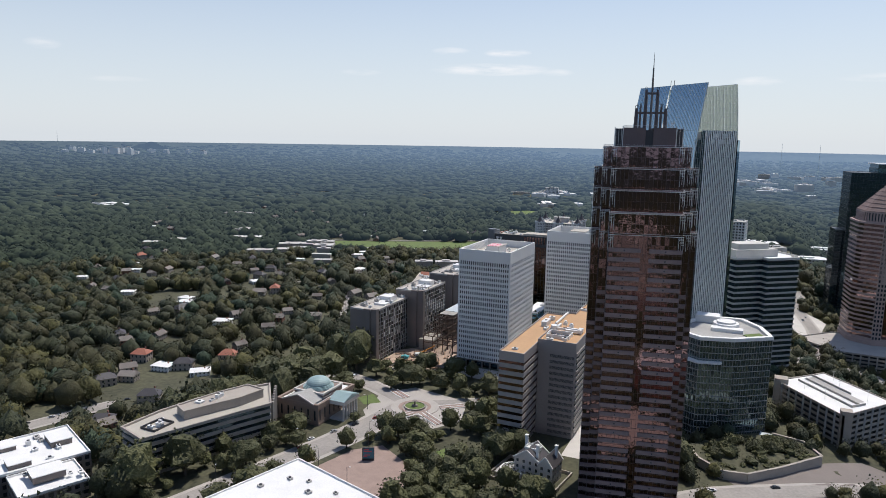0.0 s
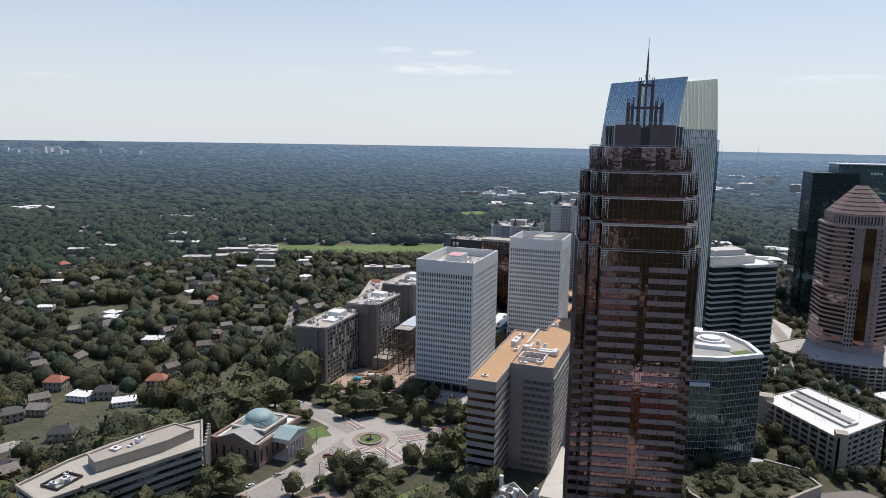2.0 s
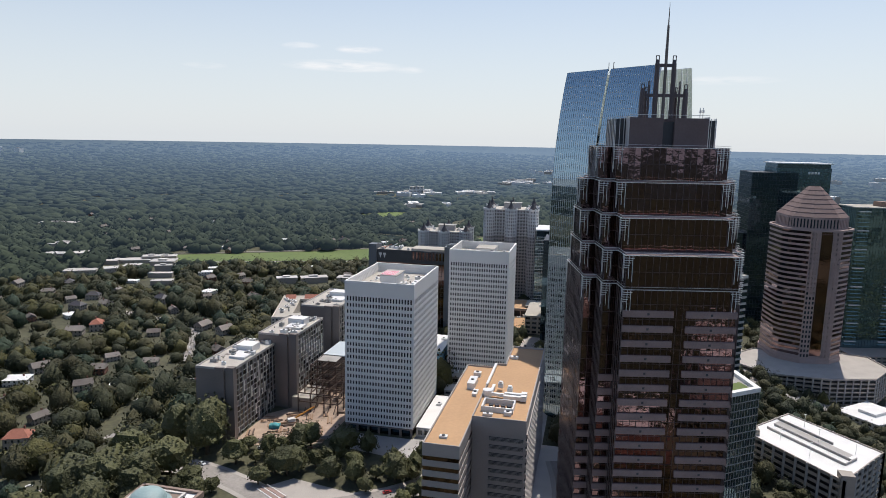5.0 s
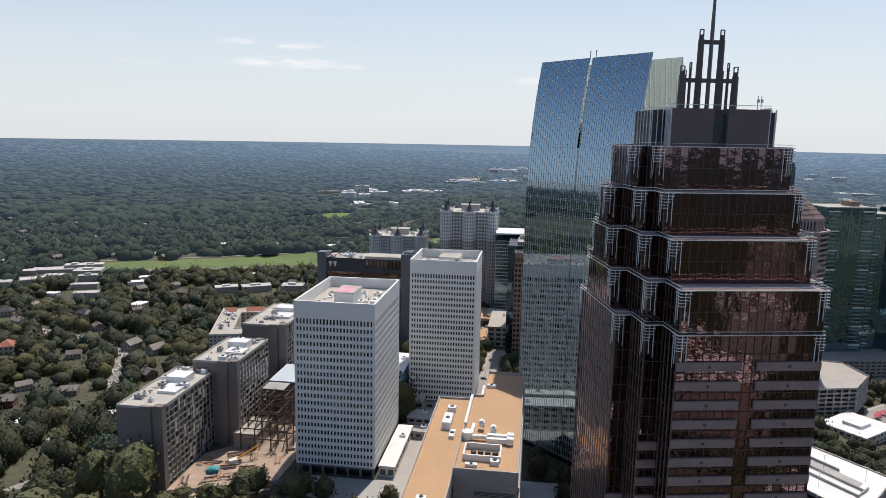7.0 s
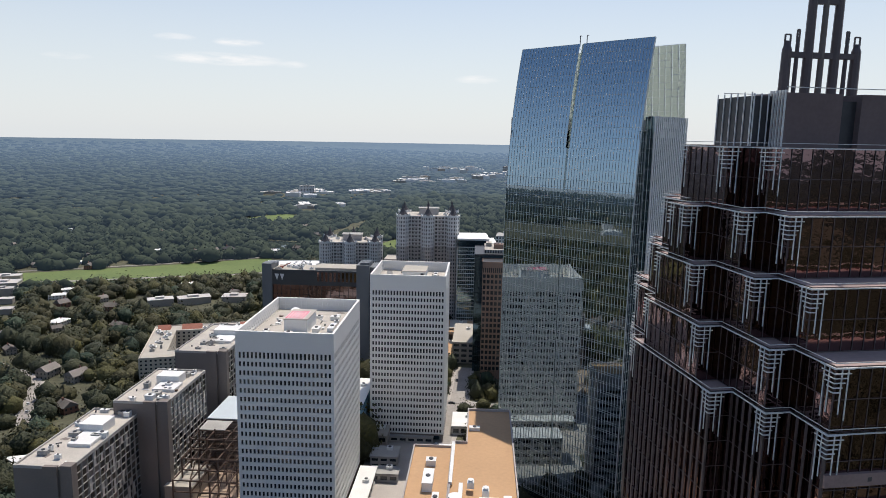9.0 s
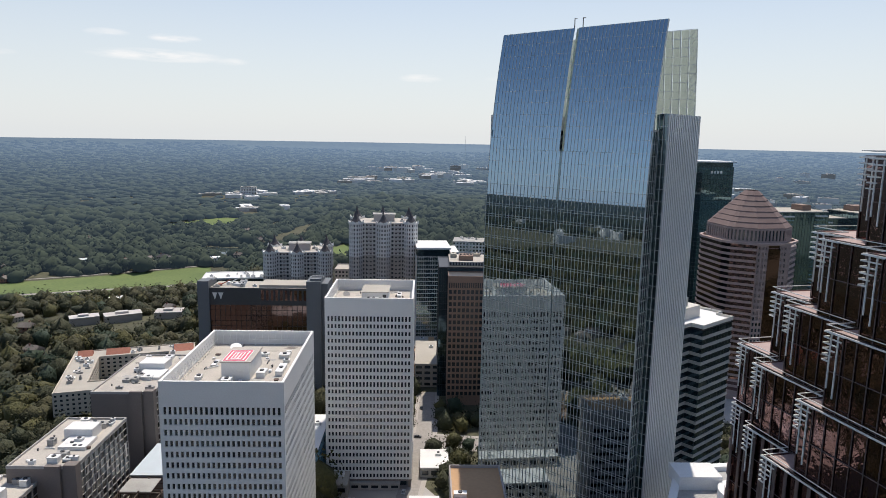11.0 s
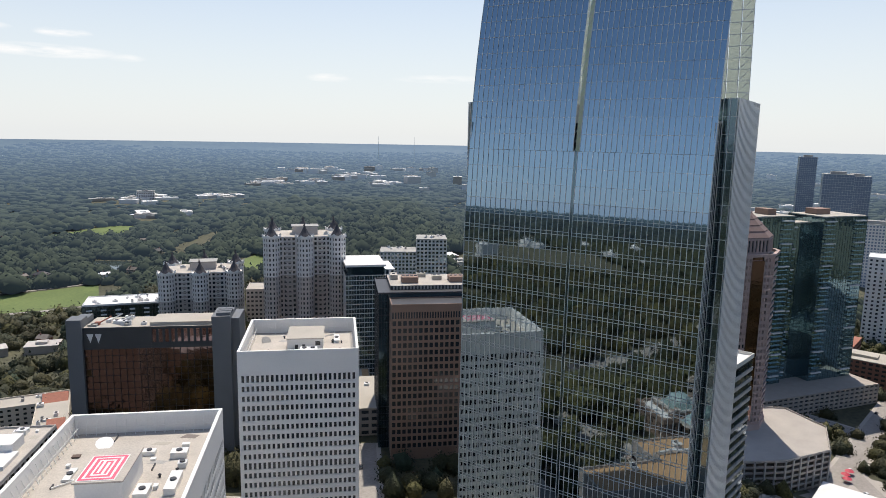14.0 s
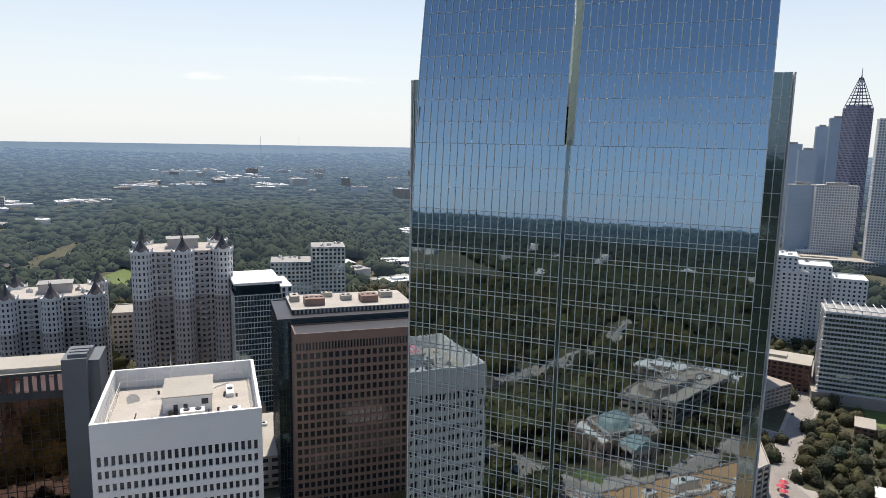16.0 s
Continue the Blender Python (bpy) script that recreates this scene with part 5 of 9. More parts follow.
# ---- tall buildings to the south and west ----
def simple_towers():
    # green glass apartment tower with a white end
    t = thing("apartment_tower", -103, 800, -2, 4, "green glass apartment tower with white end walls", "apartment tower")
    footprint(rect(-16, 16, -20, 20), -103, 800, 4)
    glazed(t, rect(-16, 11, -19, 19), 0, 76, 23, 1.8, M_GREY_GLASS, M_STONE_GREY, 80, 0.12, 0.15, 0.4, 0.5)
    s = Shape()
    s.box(-16.3, 11.3, -19.3, 19.3, 82, 83.4)
    s.box(-15, 10, -18, 18, 76, 82, 1)
    part("roof", s, [M_ROOF_WHITE, M_DARK_GLASS], t)
    s, sp = Shape(), []
    for a, b in walls_of(rect(11, 18, -16, 16)):
        punched(s, sp, a, b, 0, 79, max(2, round((Vector(b) - Vector(a)).length / 3)), 24, 0.5, 0.8, 0.5)
    s.box(11, 18, -16, 16, 79, 79.5)
    part("white_wing", s, M_PRECAST, t)
    put_panes("window_pane", sp, M_DARK_PANE, t, 60, rng=rnd)
    # pale green apartment block farther off
    t = thing("apartment_block", -40, 1035, -6, -6, "pale green-grey apartment block of two heights", "apartment block")
    gridded(t, rect(-38, 0, -16, 16), 0, 55, 14, 4.0, 0.6, 0.6, M_STONE_GREY, 0.6, M_GREY_GLASS, 50)
    gridded(t, rect(0.2, 32, -12, 20), 0, 68, 17, 4.0, 0.6, 0.6, M_STONE_GREY, 0.6, M_GREY_GLASS, 50)
    s = Shape()
    s.box(-38, 0, -16, 16, 54.5, 55.5)
    s.box(0.2, 32, -12, 20, 67.5, 68.6)
    part("roof_deck", s, M_ROOF_GREY, t)
    clutter(t, -34, -4, -12, 12, 55.5, 6, 3)
    clutter(t, 4, 28, -8, 16, 68.6, 6, 4)
    # dark apartment block with white balconies
    t = thing("apartment_block", -294, 905, -12, 10, "dark apartment block with white balconies and a pale roof", "apartment block")
    footprint(rect(-32, 32, -16, 16), -294, 905, 10)
    glazed(t, rect(-32, 32, -16, 16), 0, 42, 12, 2.6, M_DARK_GLASS, M_METAL_AND_SHADE, 60, 0.4, 0.2, 0.3, 0.4)
    roof_set(t, rect(-32, 32, -16, 16), 43, M_ROOF_WHITE, 0.8)
    q = Shape()
    q.box(-2, 2, -1.3, 0, -0.15, 0.9)
    bm = q.mesh("balcony", M_PRECAST)
    for c in range(6):
        for f in range(11):
            part("balcony", bm, None, t, at=pose(-27 + c * 10.5, -16, 3.6 + f * 3.5))
    clutter(t, -28, 28, -12, 12, 43, 14, 5, M_ROOF_WHITE)
    t = thing("apartment_block", -178, 905, -4, 0, "grey apartment block with balconies between the turreted towers", "apartment block")
    gridded(t, rect(-20, 20, -14, 14), 0, 44, 12, 3.2, 0.6, 0.5, M_STONE_LOWER, 0.8, None, 60)
    roof_set(t, rect(-20, 20, -14, 14), 44.5, M_ROOF_BEIGE, 0.8, M_STONE_LOWER)
    clutter(t, -17, 17, -11, 11, 44.5, 7, 6)
    # striped office tower behind the glass one
    t = thing("office_tower", 6, 556, -2, 39, "dark glass office tower with white storey bands", "office tower")
    poly = [(-30, -14), (-8, -14), (-8, -20), (19, -20), (19, -12), (24, -12), (24, 16), (-30, 16)]
    footprint(poly, 6, 556, 39)
    banded(t, poly, 0, 88, 22, 0.36, M_CONCRETE, M_DARK_GLASS, 0.3, 3, 22, panes=60)
    roof_set(t, poly, 89.5, M_ROOF_WHITE, 1.2, M_LIGHT_CONCRETE)
    s = Shape()
    s.prism(rect(-26, 10, -8, 12), 89.5, 95)
    s.prism(rect(-22, 4, -5, 9), 95, 99)
    part("plant_storey", s, M_LIGHT_CONCRETE, t)
    # dark blue tower with a glass crown
    t = thing("office_tower", 128, 872, -22, 5, "dark blue glass office tower with a lit crown", "office tower")
    footprint(rect(-42, 42, -20, 24), 118, 872, 5)
    glazed(t, rect(-38, 6, -20, 22), 0, 163, 42, 3.0, M_DARK_GLASS, M_METAL_AND_SHADE, 50, 0.12, 0.12, 0.3, 0.25)
    glazed(t, rect(-12, 40, -12, 26), 0, 168, 44, 3.0, M_TEAL_GLASS, M_METAL_AND_SHADE, 50, 0.12, 0.12, 0.3, 0.25)
    glazed(t, rect(-46, -30, -14, 18), 0, 100, 25, 3.0, M_DARK_GLASS, M_METAL_AND_SHADE, 30, 0.12, 0.12, 0.3, 0.25)
    s = Shape()
    s.box(-14, 41, -14, 27, 172, 173)
    s.box(-12, 39, -12, 25, 168, 172, 1)
    part("crown", s, [M_STEEL, M_GREY_GLASS], t)
    s = Shape()
    for i in range(4):
        s.box(18 + i * 3, 20 + i * 3, -12.4, -12.2, 162, 164.4)
    part("sign_bar", s, M_STEEL, t)


simple_towers()


# ---- pink granite tower with a stepped cap, and its parking deck ----
def pink_tower():
    x, y, base = 108, 700, -8
    t = thing("office_tower", x, y, base, 8, "pink granite office tower with a stepped octagonal cap", "office tower")
    footprint([(36 * math.cos(a), 36 * math.sin(a)) for a in [math.pi * i / 6 for i in range(12)]], x, y, 0)
    k = 12.5
    poly = [(-k, -29), (k, -29), (27, -k - 6), (30, -k), (30, k), (27, k + 6), (k, 29), (-k, 29), (-27, k + 6), (-30, k), (-30, -k), (-27, -k - 6)]
    poly = [(p * 0.89, q) for p, q in poly]
    banded(t, poly, 12, 112, 26, 0.42, M_PINK_STONE, M_COPPER_GLASS, 0.35, 2.4, 25, base=12, panes=60)
    s, sp = Shape(), []
    for a, b in ((( -11.5, -29.4), (-4.2, -29.4)), ((4.2, -29.4), (11.5, -29.4))):
        punched(s, sp, a, b, 12, 112, 3, 26, 0.62, 0.6, 0.4)
        s.box(a[0], b[0], -29.0, -28.0, 12, 112)
    part("pier", s, M_PINK_STONE, t)
    put_panes("window_pane", sp, M_DARK_PANE, t, 40, rng=rnd)
    s = Shape()
    s.box(-4.2, 4.2, -29.6, -27, 14, 110)
    part("glass_bay", s, M_COPPER_GLASS, t, "tall brown glass bay")
    s = Shape()
    s.prism(inset(poly, -0.8), 0, 11)
    part("base", s, M_PINK_STONE, t)
    s = Shape()
    s.ring(inset(poly, -0.6), inset(poly, 1.2), 112, 113.5)
    part("cornice", s, M_PINK_STONE, t)
    drum = inset(poly, 3.6)
    s, sp = Shape(), []
    for a, b in walls_of(drum):
        L = (Vector(b) - Vector(a)).length
        punched(s, sp, a, b, 113, 122, max(1, round(L / 2.6)), 1, 0.5, 0.75, 0.6)
    part("upper_storey", s, M_PINK_STONE, t)
    put_panes("attic_pane", sp, M_DARK_PANE, t, 24, rng=rnd)
    s = Shape()
    n = 7
    for i in range(n):
        f0, f1 = i / n, (i + 1) / n
        r0, r1 = 1 - 0.84 * f0, 1 - 0.84 * f1
        z = 122 + 23 * f0
        s.prism([(p * r0, q * r0) for p, q in drum], z, z + 0.5)
        o, u = [(p * r0 * 0.99, q * r0 * 0.99) for p, q in drum], [(p * r1, q * r1) for p, q in drum]
        for j in range(len(o)):
            m = (j + 1) % len(o)
            s.face([(*o[j], z + 0.5), (*o[m], z + 0.5), (*u[m], z + 23 / n), (*u[j], z + 23 / n)])
    part("cap_roof", s, M_CAP_BROWN, t, "stepped brown cap roof")
    # parking deck with a pale top
    t = thing("parking_deck", 108, 668, -20, 8, "curved parking deck with a pale top level", "parking deck")
    deck = [(-66, 6), (-40, -28), (0, -36), (34, -32), (58, -6), (56, 24), (30, 36), (-30, 36)]
    footprint(deck, 108, 668, 8, 1)
    for i in range(7):
        s = Shape()
        s.prism(deck, i * 3.2, i * 3.2 + 0.5)
        s.ring(deck, inset(deck, 0.4), i * 3.2, i * 3.2 + 1.5)
        part("deck_level", s, [M_PAVING] if i == 6 else [M_STONE_BEIGE], t)
    s = Shape()
    for a, b in walls_of(deck):
        m = max(1, round((Vector(b) - Vector(a)).length / 6))
        for j in range(m):
            p = Vector(a).lerp(Vector(b), j / m)
            s.box(p.x - 0.45, p.x + 0.45, p.y - 0.45, p.y + 0.45, 0, 20)
    # dark inner block imitates the shade between the deck levels
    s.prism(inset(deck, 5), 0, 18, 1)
    part("frame", s, [M_CONCRETE, M_METAL_AND_SHADE], t)


pink_tower()


# ---- teal twin tower on a parking podium ----
def teal_tower():
    x, y, base = 212, 778, -24
    t = thing("apartment_tower", x, y, base, 12, "teal glass apartment tower with stacked balconies", "apartment tower")
    footprint(rect(-60, 60, -36, 36), x, y, 12)
    for x0, x1, y0, y1, H in ((-56, -12, -10, 22, 140), (-12, 12, -4, 20, 134), (12, 56, -14, 18, 139)):
        poly = rect(x0, x1, y0, y1)
        glazed(t, poly, 14, H, 38, 2.6, M_TEAL_GLASS, M_GREY_GLASS, 50, 0.12, 0.15, 0.6, 0.2)
        s = Shape()
        s.prism(inset(poly, 0.3), H - 0.1, H + 0.8)
        part("roof_deck", s, M_ROOF_BEIGE, t)
        for f in range(38):
            z = 14 + (H - 14) * f / 38
            for bx in ((x0 + 2, x0 + 9),) if x1 - x0 < 30 else ((x0 + 2, x0 + 12), (x1 - 12, x1 - 2)):
                s = Shape()
                s.box(bx[0], bx[1], y0 - 1.5, y0, z, z + 0.9)
                part("balcony", s, M_STONE_GREY if f % 5 == 2 else M_TEAL_GLASS, t)
    s = Shape()
    s.box(-30, -22, -2, 10, 140, 145)
    s.box(20, 34, 0, 10, 139, 144)
    part("plant_room", s, M_BROWN_PRECAST, t)
    s, sp = Shape(), []
    pod = rect(-60, 60, -36, 30)
    for a, b in walls_of(pod):
        punched(s, sp, a, b, 0, 15, round((Vector(b) - Vector(a)).length / 5), 5, 0.7, 0.5, 0.7)
    s.prism(inset(pod, 0.5), 14.0, 15.0)
    part("podium", s, M_STONE_BEIGE, t, "beige parking podium")
    # dark sheets close the openings in place of a shaded interior
    put_panes("deck_opening", sp, M_METAL_AND_SHADE, t, 30, rng=rnd)


teal_tower()


# ---- faceted glass office block and the parking deck beside it ----
def prow_block():
    t = thing("office_block", -8, 436, -6, 0, "glass office block with a sharp prow and white roof rim", "office building")
    poly = [(-24, -20), (-14, -27), (4, -22), (24, -7), (18, 14), (7, 30), (-16, 27), (-26, 6)]
    footprint(poly, -8, 436, 0, 3)
    glazed(t, poly, 0, 63, 17, 1.7, M_GREY_GLASS, M_CONCRETE, 120, 0.16, 0.3, 0.8, 0.45)
    low = [(-27, -24), (-14, -31), (-2, -27), (-2, -10), (-24, -10)]
    glazed(t, low, 0, 50, 13, 1.7, M_GREY_GLASS, M_CONCRETE, 40, 0.16, 0.3, 0.8, 0.45)
    s = Shape()
    s.ring(inset(poly, -0.5), inset(poly, 2.0), 63, 65)
    s.prism(inset(low, -0.2), 50, 50.8)
    part("roof_rim", s, M_PRECAST, t, "white roof rim")
    s = Shape()
    s.prism(inset(poly, 1.5), 62.5, 63.4)
    part("roof_deck", s, M_ROOF_GREY, t)
    s = Shape()
    s.cone(-2, 8, 7.5, 7.5, 63.4, 66.5, 24)
    s.cone(-2, 8, 5.5, 5.5, 66.5, 67.6, 24)
    s.box(-20, -6, 14, 24, 63.4, 68)
    s.box(-10, 8, -4, 2, 63.4, 65.5)
    part("plant_screen", s, M_ROOF_WHITE, t)
    s = Shape()
    s.prism([(14, -14), (22, -9), (17, 2), (8, -6)], 63.4, 63.8)
    part("roof_garden", s, M_LAWN, t)
    # glass canopy at the foot of the prow
    t = thing("entrance_canopy", 18, 416, -6, 0, "small glazed entrance canopy at the prow", "canopy")
    s = Shape()
    s.prism([(-6, -6), (7, -8), (8, 6), (-4, 8)], 7.6, 8.2)
    part("canopy_roof", s, M_MULLION, t)
    s = Shape()
    s.prism([(-5, -5), (6, -7), (7, 5), (-3, 7)], 0, 7.6)
    part("canopy_glass", s, M_GREY_GLASS, t)

    t = thing("parking_deck", 53, 470, -14, 0, "white-topped parking deck with open storeys", "parking deck")
    poly = [(-31, 8), (3, -40), (33, -2), (-1, 40)]
    keep_out(placed(poly, 53, 470, 0), 4)
    for i in range(10):
        s = Shape()
        z = i * 3.35
        s.ring(poly, inset(poly, 0.5), z, z + 1.55)
        part("deck_rail", s, M_STONE_BEIGE, t)
    # solid dark fill stands in for the shade inside the open storeys
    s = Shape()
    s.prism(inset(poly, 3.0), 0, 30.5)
    part("shade_core", s, M_METAL_AND_SHADE, t)
    s = Shape()
    for a, b in walls_of(poly):
        L = (Vector(b) - Vector(a)).length
        m = round(L / 6.5)
        for j in range(m + 1):
            p = Vector(a).lerp(Vector(b), j / m)
            s.box(p.x - 0.5, p.x + 0.5, p.y - 0.5, p.y + 0.5, 0, 31.6)
    part("frame", s, M_CONCRETE, t)
    s = Shape()
    s.prism(inset(poly, 0.5), 30.2, 31.0)
    part("top_deck", s, M_ROOF_WHITE, t, "bright pale top deck")
    walls = Shape()

    def P(u, v):
        a, b, d = Vector(poly[0]), Vector(poly[1]), Vector(poly[3])
        p = a + (b - a) * u + (d - a) * v
        return p.x, p.y
    for v in (0.36, 0.52):
        walls.beam((*P(0.08, v), 31.6), (*P(0.86, v), 31.6), 0.5, 1.4)
    walls.beam((*P(0.86, 0.36), 31.6), (*P(0.86, 0.62), 31.6), 0.5, 1.4)
    walls.beam((*P(0.02, 0.72), 31.6), (*P(0.6, 0.72), 31.6), 0.5, 1.4)
    part("ramp_wall", walls, M_CONCRETE, t)
    ramp = Shape()
    ramp.face([(*P(0.05, 0.56), 31.02), (*P(0.8, 0.56), 31.02), (*P(0.8, 0.70), 31.02), (*P(0.05, 0.70), 31.02)])
    part("ramp", ramp, M_CONCRETE, t)
    s = Shape()
    a = P(0.98, 0.08)
    s.box(a[0] - 3, a[0] + 3, a[1] - 3, a[1] + 3, 0, 34)
    part("stair_tower", s, M_STONE_BEIGE, t)
    s = Shape()
    a = P(0.04, 0.06)
    s.box(a[0] - 4, a[0] + 4, a[1] - 4, a[1] + 4, 0, 34)
    part("stair_tower", s, M_STONE_BEIGE, t)
    for u, v in ((0.3, 0.2), (0.6, 0.2), (0.5, 0.62), (0.8, 0.75), (0.25, 0.85)):
        s = Shape()
        p = P(u, v)
        s.cone(p[0], p[1], 0.12, 0.08, 31, 38, 6)
        s.beam((p[0] - 0.9, p[1], 38), (p[0] + 0.9, p[1], 38), 0.2)
        part("lamp_post", s, M_STEEL, t)


prow_block()


# ---- church with a verdigris dome ----
M_CHURCH_STONE = material("brown_church_stone", (0.25, 0.185, 0.15), 0.85, vary=0.15, scale=0.3)


def church():
    t = thing("church", -239, 337, 0, 0, "beige stone church with a verdigris dome and columned porch", "church")
    keep_out(rect(-256, -214, 314, 358), 4)
    s, sp = Shape(), []
    for a, b in walls_of(rect(-15, 14, -20, 19)):
        punched(s, sp, a, b, 1.5, 10.5, round((Vector(b) - Vector(a)).length / 5), 1, 0.3, 0.72, 0.5)
    s.box(-15.2, 14.2, -20.2, 19.2, 0, 1.5)
    s.ring(rect(-15.6, 14.6, -20.6, 19.6), rect(-14, 13, -19, 18), 10.5, 13.2)
    part("wall", s, M_CHURCH_STONE, t)
    put_panes("window_pane", sp, M_DARK_PANE, t, 40, rng=rnd)
    s = Shape()
    s.box(-14.4, 13.4, -19.4, 18.4, 11.2, 12.0)
    part("roof_deck", s, M_ROOF_WHITE, t)
    for turn, name in ((0, "pediment"),):
        s = Shape()
        for y, d in ((-20.4, 1.0),):
            s.v += [(-11, y, 13.2), (11, y, 13.2), (0, y, 17.2), (-11, 2, 13.2), (11, 2, 13.2), (0, 2, 17.2)]
        s.f += [(0, 1, 2), (0, 2, 5, 3), (2, 1, 4, 5)]
        s.k = [1, 0, 0]
        s.beam((-11.6, -20.7, 13.1), (0, -20.7, 17.5), 0.7, k=2)
        s.beam((11.6, -20.7, 13.1), (0, -20.7, 17.5), 0.7, k=2)
        part(name, s, [M_ROOF_GREY, M_CHURCH_STONE, M_LIGHT_CONCRETE], t, at=pose(0, 0, 0, 0, 0, turn))
    s = Shape()
    s.box(-10.5, 10.5, -9.5, 11.5, 12, 15.5)
    s.ring(rect(-11, 11, -10, 12), rect(-9.8, 9.8, -8.8, 10.8), 15.0, 16.1, 1)
    part("drum", s, [M_CHURCH_STONE, M_LIGHT_CONCRETE], t)
    s = Shape()
    for i, (r, z) in enumerate(((9.6, 15.5), (9.1, 16.0), (8.6, 16.5), (8.1, 17.0))):
        s.cone(0, 1, r, r, z, z + 0.5, 24, 0)
    s.dome(0, 1, 7.6, 17.5, 4.6, 28, 7)
    part("dome", s, M_VERDIGRIS, t, "shallow verdigris copper dome", smooth=False)
    # porch facing the crossing
    s = Shape()
    s.box(14.2, 24, -8, 8, 0, 1.2)
    part("porch_floor", s, M_LIGHT_CONCRETE, t)
    s = Shape()
    s.box(13.6, 25, -8.6, 8.6, 10.2, 12.6)
    part("porch_roof", s, M_LIGHT_CONCRETE, t)
    s = Shape()
    s.v += [(13.6, -8.8, 12.6), (25.2, -8.8, 12.6), (25.2, 8.8, 12.6), (13.6, 8.8, 12.6), (13.6, 0, 15.4), (25.2, 0, 15.4)]
    s.f += [(0, 1, 5, 4), (2, 3, 4, 5), (1, 2, 5)]
    s.k = [0, 0, 0]
    part("porch_roof", s, M_VERDIGRIS, t, "verdigris porch roof")
    c = Shape()
    c.cone(0, 0, 0.75, 0.62, 1.2, 10.2, 12)
    cm = c.mesh("column", M_LIGHT_CONCRETE)
    for i in range(6):
        part("column", cm, None, t, at=pose(23.6, -7.2 + i * 2.88, 0))


church()


# ---- crescent-shaped office block ----
def crescent():
    t = thing("office_block", -264, 272, 0, 0, "beige banded low office block with a bowed back", "office building")
    poly = [(-24, -39), (-3, -45), (7, -20), (16, 3), (24, 21), (3, 46), (-9, 28), (-18, 8), (-23, -14)]
    footprint(poly, -264, 272, 0, 3)
    banded(t, poly, -5, 19, 6, 0.5, M_STONE_BEIGE, M_DARK_GLASS, 0.5, 2.6, 6, panes=60)
    s = Shape()
    s.ring(inset(poly, -0.4), inset(poly, 0.6), 19, 20.6)
    part("parapet", s, M_STONE_BEIGE, t)
    s = Shape()
    s.prism(inset(poly, 0.6), 18.6, 19.4)
    part("roof_deck", s, M_ROOF_BEIGE, t)
    pent = [(-13, -12), (-3, -17), (10, 12), (13, 28), (0, 30), (-7, 12)]
    s = Shape()
    s.prism(pent, 19.4, 24)
    s.ring(inset(pent, -0.3), inset(pent, 0.6), 24, 24.7)
    part("penthouse", s, M_STONE_BEIGE, t)
    clutter(t, -16, -6, -34, -22, 19.4, 4, 8)
    clutter(t, -6, 4, -6, 16, 24.0, 5, 9)
    s = Shape()
    q = rect(-15, -5, -35, -22)
    s.ring(q, inset(q, 0.4), 19.4, 20.6)
    part("plant_curb", s, M_METAL_AND_SHADE, t)
    for i in range(7):
        s = Shape()
        s.box(23 + 0.2 * i - i * 2.6, 24.2 + 0.2 * i - i * 2.6, 22.5 + i * 3.4, 24 + i * 3.4, 0, 20.4)
        part("pier", s, M_STONE_BEIGE, t)


crescent()


# ---- streets, squares, lawns and water ----
def ribbon(points, width, lift):
    """A strip along a polyline, laid over the land."""
    s = Shape()
    pts = []
    for i in range(len(points) - 1):
        a, b = Vector(points[i]), Vector(points[i + 1])
        n = max(1, int((b - a).length / 14))
        pts += [a.lerp(b, j / n) for j in range(n)]
    pts.append(Vector(points[-1]))
    for _ in range(3):
        pts = [pts[0]] + [(pts[i - 1] + pts[i] * 2 + pts[i + 1]) / 4 for i in range(1, len(pts) - 1)] + [pts[-1]]
    for i, p in enumerate(pts):
        d = (pts[min(i + 1, len(pts) - 1)] - pts[max(i - 1, 0)]).normalized()
        n = Vector((-d.y, d.x)) * width / 2
        for q in (p + n, p - n):
            s.v.append((q.x, q.y, ground_z(q.x, q.y) + lift))
    for i in range(len(pts) - 1):
        s.f.append((2 * i, 2 * i + 1, 2 * i + 3, 2 * i + 2))
    s.k = [0] * len(s.f)
    return s, pts


def sheet(poly, lift, cell=12.0):
    """A flat-lying patch over the land, cut into cells so that it follows the slope."""
    xs, ys = [p[0] for p in poly], [p[1] for p in poly]
    bm = bmesh.new()
    face = bm.faces.new([bm.verts.new((x, y, 0)) for x, y in poly])
    for axis, lo, hi in ((0, min(xs), max(xs)), (1, min(ys), max(ys))):
        for i in range(1, int((hi - lo) / cell) + 1):
            co = [0, 0, 0]
            no = [0, 0, 0]
            co[axis], no[axis] = lo + i * cell, 1
            bmesh.ops.bisect_plane(bm, geom=bm.verts[:] + bm.edges[:] + bm.faces[:], plane_co=co, plane_no=no)
    s = Shape()
    bm.verts.index_update()
    s.v = [(v.co.x, v.co.y, ground_z(v.co.x, v.co.y) + lift) for v in bm.verts]
    s.f = [tuple(v.index for v in (f.verts if f.normal.z >= 0 else reversed(f.verts))) for f in bm.faces]
    s.k = [0] * len(s.f)
    bm.free()
    return s


